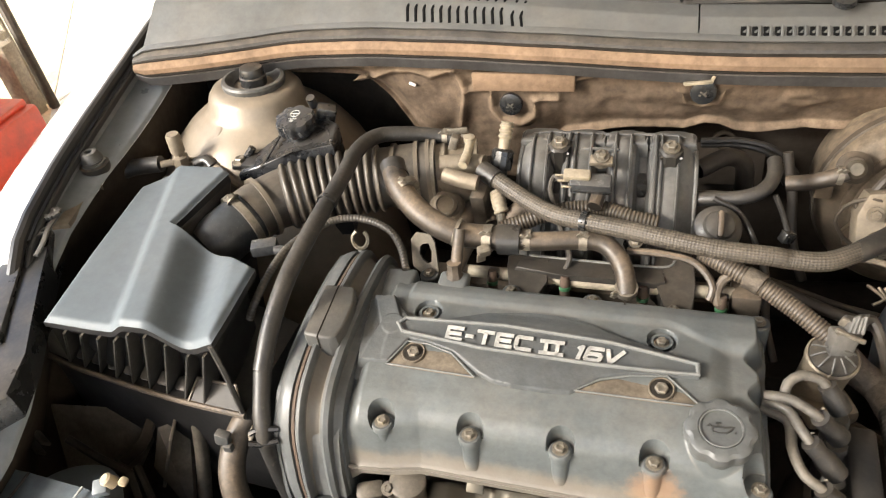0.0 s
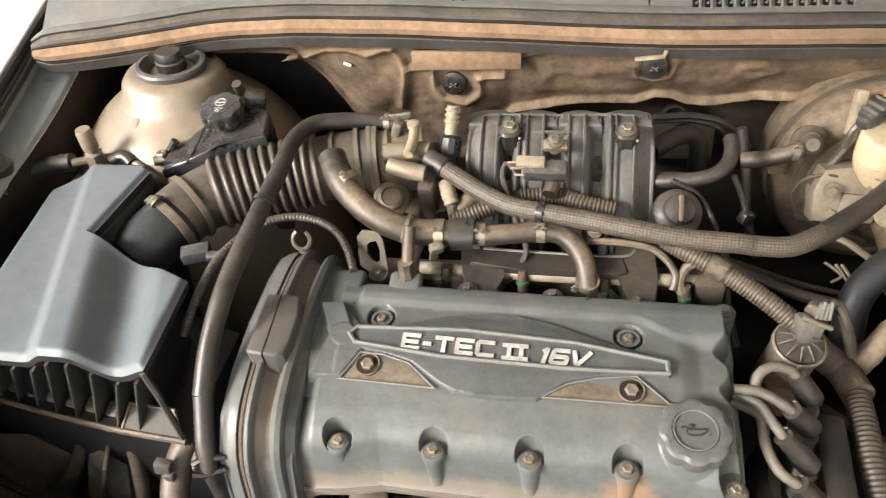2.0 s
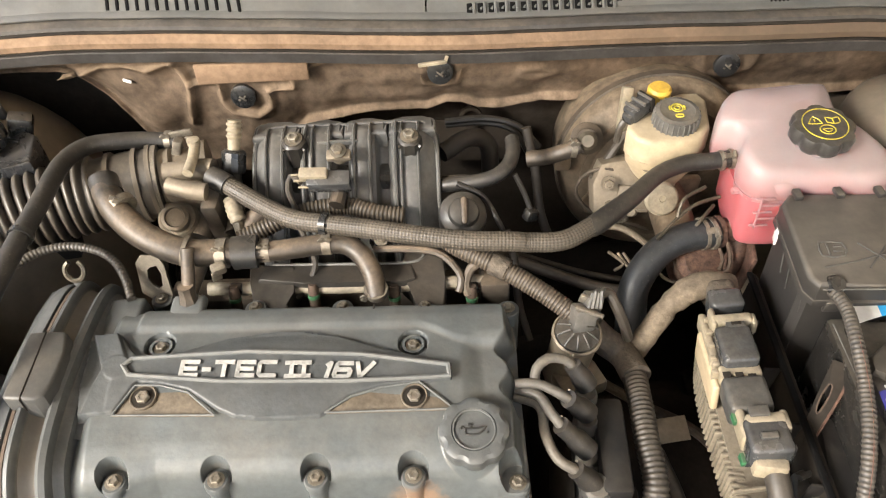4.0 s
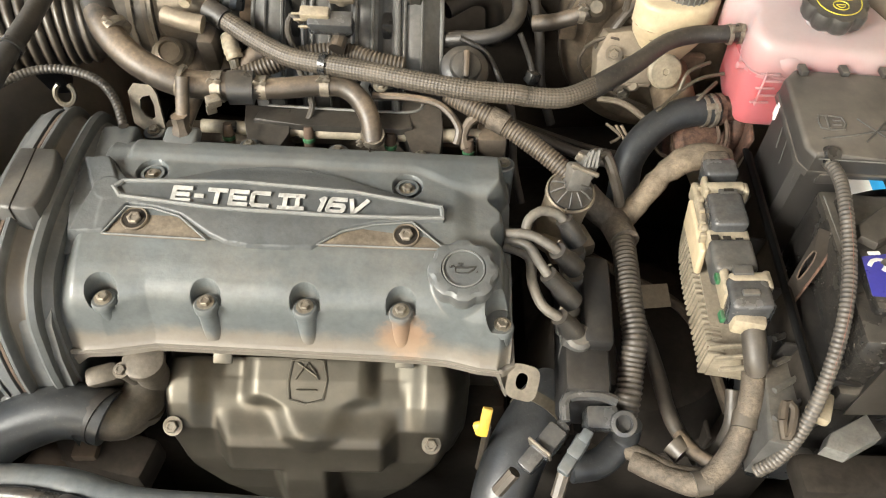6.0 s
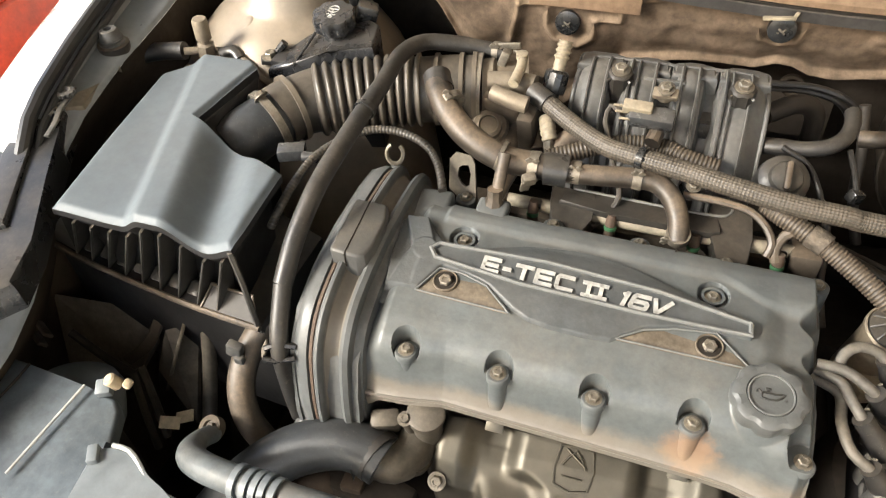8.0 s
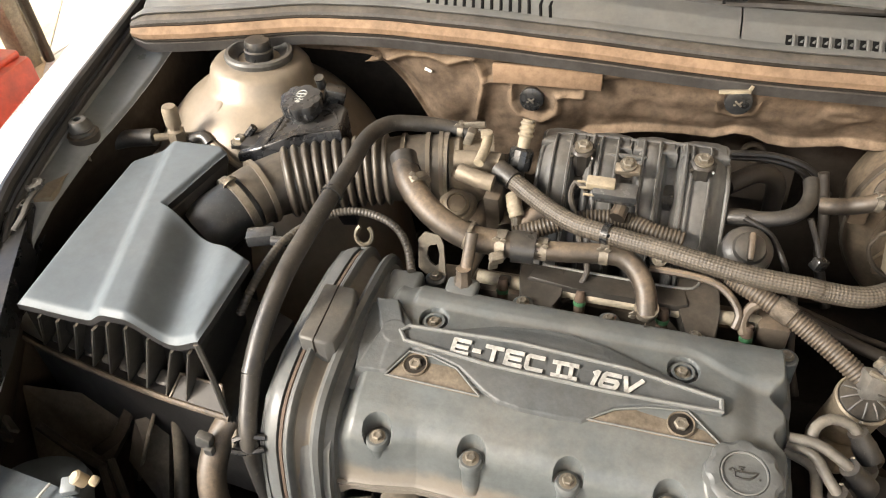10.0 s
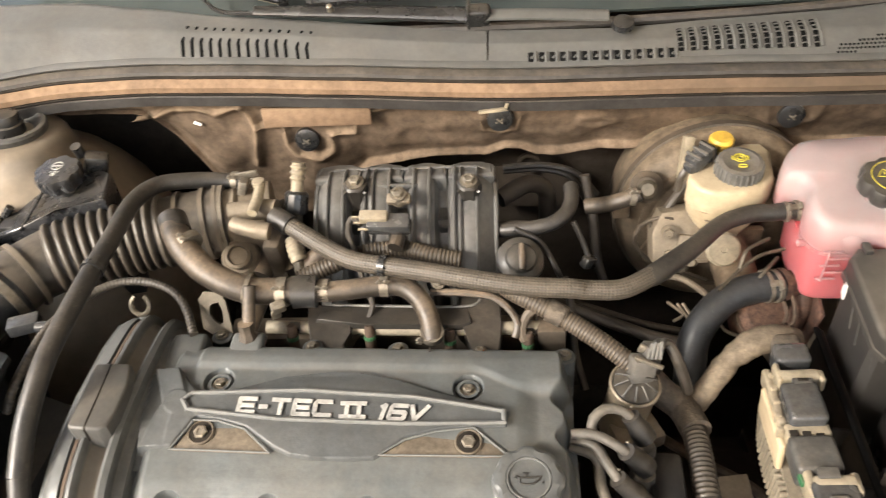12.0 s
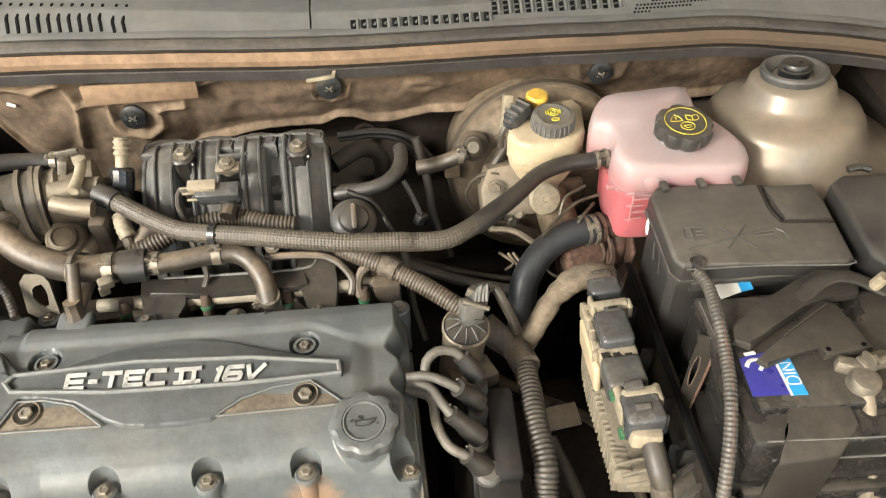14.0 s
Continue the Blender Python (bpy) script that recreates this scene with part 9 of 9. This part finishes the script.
# pale tubes paint the highlights along the worn case edges
for pts in (((0.400, 0.350, 0.8755), (0.510, 0.3415, 0.8755), (0.622, 0.335, 0.8755)), ((0.397, 0.356, 0.8752), (0.400, 0.420, 0.8752), (0.405, 0.510, 0.8752)), ((0.410, 0.3475, 0.850), (0.470, 0.3425, 0.850), (0.560, 0.3365, 0.850))):
    part("worn_edge", tube([Vector(p) for p in pts], 0.0009, 5, 0.02), EDGE, batt, "pale line for the glint and wear on the case edge")
for i in range(3):
    part("case_rib", block((0.003, 0.003, 0.10), (0.432 + 0.055 * i, 0.345 - 0.0038 * i, 0.80), 0.0008, (0, 0, -4)), BATTERY, batt)
BZ = 0.8865


def label_patch(name, pts, z, mat, label, up=0.0006):
    return part(name, prism([p[:2] for p in pts], z, z + up), mat, batt, label)


label_patch("label", ((0.406, 0.428, 0.886), (0.437, 0.433, 0.886), (0.434, 0.385, 0.886), (0.401, 0.387, 0.886)), BZ, BLUE, "dark blue label")
label_patch("label_stripe", ((0.439, 0.425, 0.886), (0.451, 0.429, 0.886), (0.448, 0.383, 0.886), (0.435, 0.384, 0.886)), BZ, CYAN, "light blue stripe")
label_patch("label_line", ((0.435, 0.424, 0.886), (0.438, 0.425, 0.886), (0.435, 0.384, 0.886), (0.433, 0.384, 0.886)), BZ + 0.0003, LABEL, "white line")
part("brand_shape", join(*[tube([Vector(q) for q in s], 0.0022, 5, 0.01, flat=((0, 0, 1), 0.3)) for s in (((0.409, 0.418, 0.887), (0.414, 0.424, 0.887), (0.422, 0.425, 0.887), (0.424, 0.419, 0.887), (0.419, 0.413, 0.887)), ((0.413, 0.432, 0.887), (0.423, 0.433, 0.887)))]), LABEL, batt, "plain white logo shape")
SA, SB = Vector((0.4425, 0.395, 0.887)), Vector((0.4440, 0.419, 0.887))
SV = Vector((0, 0, 1)).cross((SB - SA).normalized()) * 0.0105
WORD = [[(0, 0), (0, 1), (0.5, 1), (0.72, 0.7), (0.72, 0.3), (0.5, 0), (0, 0)], [(1.05, 0), (1.05, 1)], [(1.4, 0), (1.4, 1), (2.1, 0), (2.1, 1)]]
part("writing", join(*[tube([SA + (SB - SA) * (x / 2.2) + SV * (y - 0.5) for x, y in st], 0.0010, 4, 0.02, flat=((0, 0, 1), 0.3)) for st in WORD]), LABEL, batt, "white capital letters on the stripe")
label_patch("upper_label", ((0.419, 0.532, 0.888), (0.445, 0.530, 0.888), (0.443, 0.507, 0.888), (0.420, 0.500, 0.888)), 0.8875, LABEL, "torn white label")
label_patch("upper_label_blue", ((0.445, 0.530, 0.888), (0.458, 0.529, 0.888), (0.456, 0.509, 0.888), (0.443, 0.507, 0.888)), 0.8875, CYAN, "light blue label end")
part("front_rail", block((0.23, 0.012, 0.03), (0.505, 0.336, 0.80), 0.003, (0, 0, -4)), BATTERY, batt)
flap = thing("battery_cover", (0.50, 0.47, 0.87), "dusty black plastic battery cover flaps", "cover")
part("flap", prism([(0.408, 0.457), (0.437, 0.477), (0.492, 0.504), (0.519, 0.518), (0.552, 0.515), (0.555, 0.499), (0.545, 0.482), (0.505, 0.480), (0.484, 0.471), (0.418, 0.434), (0.406, 0.443)], 0.889, lambda x, y: 0.897 + 0.02 * (x - 0.41), 0.003), FLAP, flap, "long dusty upper flap")
part("flap", prism([(0.415, 0.417), (0.504, 0.475), (0.515, 0.470), (0.520, 0.415), (0.474, 0.412), (0.475, 0.423), (0.451, 0.420), (0.421, 0.409)], 0.893, lambda x, y: 0.899 + 0.01 * (x - 0.42), 0.002), FLAP, flap, "dusty lower flap")
part("flap_crease", tube([(0.448, 0.438, 0.9005), (0.480, 0.456, 0.9008), (0.505, 0.470, 0.901)], 0.0012, 5), FLAP, flap)
for q in ((0.480, 0.418, 0.9002), (0.513, 0.419, 0.9005)):
    part("flap_hole", lathe([(0.0022, -0.001), (0.0022, 0.0004)], q, (0, 0, 1), 10), VOID, flap)
part("handle", tube([(0.486, 0.480, 0.895), (0.502, 0.492, 0.900), (0.524, 0.499, 0.905), (0.542, 0.496, 0.905), (0.556, 0.492, 0.900), (0.572, 0.483, 0.895)], 0.008, 10, flat=((0, 0, 1), 0.5)), FLAP, flap, "curved black carrying strap")
part("wire_edge", tube([(0.456, 0.427, 0.890), (0.479, 0.426, 0.890), (0.505, 0.435, 0.890), (0.511, 0.443, 0.890)], 0.0012, 5), DARK, flap)
part("front_cover", prism([(0.428, 0.378), (0.471, 0.387), (0.482, 0.380), (0.480, 0.354), (0.456, 0.333), (0.401, 0.332), (0.419, 0.354)], 0.79, lambda x, y: 0.884 - 0.5 * max(0.0, 0.36 - y), 0.004), FLAP, flap)
part("stud", lathe([(0.006, 0), (0.006, 0.016)], (0.561, 0.486, 0.900), (0.3, -0.2, 1), 10), CREAM, flap)
term = thing("battery_terminal", (0.504, 0.388, 0.885), "dull brass battery terminal clamp with a cable", "terminal clamp")
part("clamp", join(lathe([(0.013, -0.012), (0.0135, 0.0), (0.012, 0.005), (0.008, 0.006)], (0.498, 0.386, 0.892), (0.05, -0.1, 1), 24), block((0.028, 0.012, 0.014), (0.496, 0.402, 0.892), 0.003, (0, 0, -30)), block((0.03, 0.014, 0.012), (0.514, 0.403, 0.895), 0.003, (0, 0, 10))), CLAMP, term)
part("bolt", join(hex_bolt((0.503, 0.397, 0.905), (0.8, 0.1, 0.2), 0.006), lathe([(0.004, 0), (0.004, 0.022)], (0.513, 0.399, 0.900), (1, 0.1, 0.1), 10)), ALLOY, term)
part("lug", tube([(0.497, 0.381, 0.888), (0.498, 0.372, 0.880), (0.499, 0.363, 0.868)], lambda s, w: 0.0068 - 0.0015 * s / w, 14), CAST, term)
part("cable", tube([(0.499, 0.363, 0.868), (0.503, 0.358, 0.850), (0.511, 0.357, 0.820)], 0.0065, 12), CONNECTOR, term, "grey cable")
for i, pts in enumerate((((0.496, 0.359, 0.820), (0.497, 0.348, 0.810), (0.506, 0.336, 0.800), (0.517, 0.324, 0.790)), ((0.516, 0.356, 0.820), (0.508, 0.341, 0.810), (0.498, 0.326, 0.800)), ((0.459, 0.335, 0.800), (0.473, 0.342, 0.810), (0.493, 0.342, 0.810), (0.518, 0.333, 0.800)), ((0.493, 0.358, 0.820), (0.503, 0.360, 0.825), (0.515, 0.355, 0.820)))):
    single("earth_cable", tube(pts, 0.0055 if i != 2 else 0.003, 10), CAST if i != 2 else ALLOY, "dusty bare earth cable at the battery's foot", "cable", "earth cables")
tray = single("battery_tray", block((0.27, 0.22, 0.05), (0.51, 0.44, 0.655), 0.01, (0, 0, -4)), BLACK, "black plastic battery tray", "tray")
hold = thing("battery_bracket", (0.409, 0.483, 0.800), "black steel hold-down bracket with rusty edges on the battery's side", "bracket")


HB = [(0.391, 0.473, 0.872), (0.403, 0.464, 0.874), (0.395, 0.449, 0.856), (0.371, 0.424, 0.815), (0.365, 0.426, 0.812), (0.369, 0.442, 0.832)]
HI = [(0.385, 0.456, 0.860), (0.387, 0.454, 0.860), (0.385, 0.449, 0.852), (0.378, 0.442, 0.838), (0.375, 0.443, 0.838), (0.379, 0.451, 0.850)]
part("plate", slotted_plate(HB, HI, 0.003), DARK, hold)
part("rusty_edge", tube([HB[1], HB[2], HB[3]], 0.0013, 6, 0.01), RUSTRED, hold, "rust-brown bent edge")
part("slot_rim", tube(HI + [HI[0]], 0.0008, 6, 0.01), RUST, hold)
supply = thing("supply_cable", (0.392, 0.418, 0.890), "grey corrugated supply conduit with a thin red stripe", "conduit")
SC = [(0.400, 0.527, 0.905), (0.402, 0.501, 0.908), (0.397, 0.464, 0.905), (0.393, 0.426, 0.892), (0.384, 0.390, 0.882), (0.374, 0.359, 0.866), (0.361, 0.327, 0.840), (0.351, 0.307, 0.810), (0.340, 0.296, 0.780), (0.329, 0.294, 0.755)]
part("conduit", tube(SC, ridged(0.0052, 0.0010, 0.0042), 14, 0.0011), GREYLOOM, supply, "", 80)
part("stripe", tube([Vector(q) + Vector((0.000, -0.0038, 0.0048)) for q in SC[1:7]], 0.0003, 5, 0.01), STRIPE, supply, "thin red stripe")
part("boot", lathe([(0.0095, -0.012), (0.0095, 0.006), (0.007, 0.012)], (0.401, 0.530, 0.905), (0.1, -0.5, 0.8), 20), BLACK, supply)
single("grey_plate", prism([p[:2] for p in ((0.376, 0.302, 0.790), (0.385, 0.315, 0.795), (0.423, 0.334, 0.800), (0.428, 0.312, 0.795), (0.395, 0.295, 0.785))], 0.775, 0.790, 0.003), EDGE, "grey plastic block in front of the battery", "block")
single("front_duct", join(block((0.22, 0.05, 0.05), (0.52, 0.30, 0.70), 0.01), block((0.10, 0.04, 0.03), (0.427, 0.304, 0.720), 0.008)), DARK, "dark plastic duct in front of the battery", "duct")
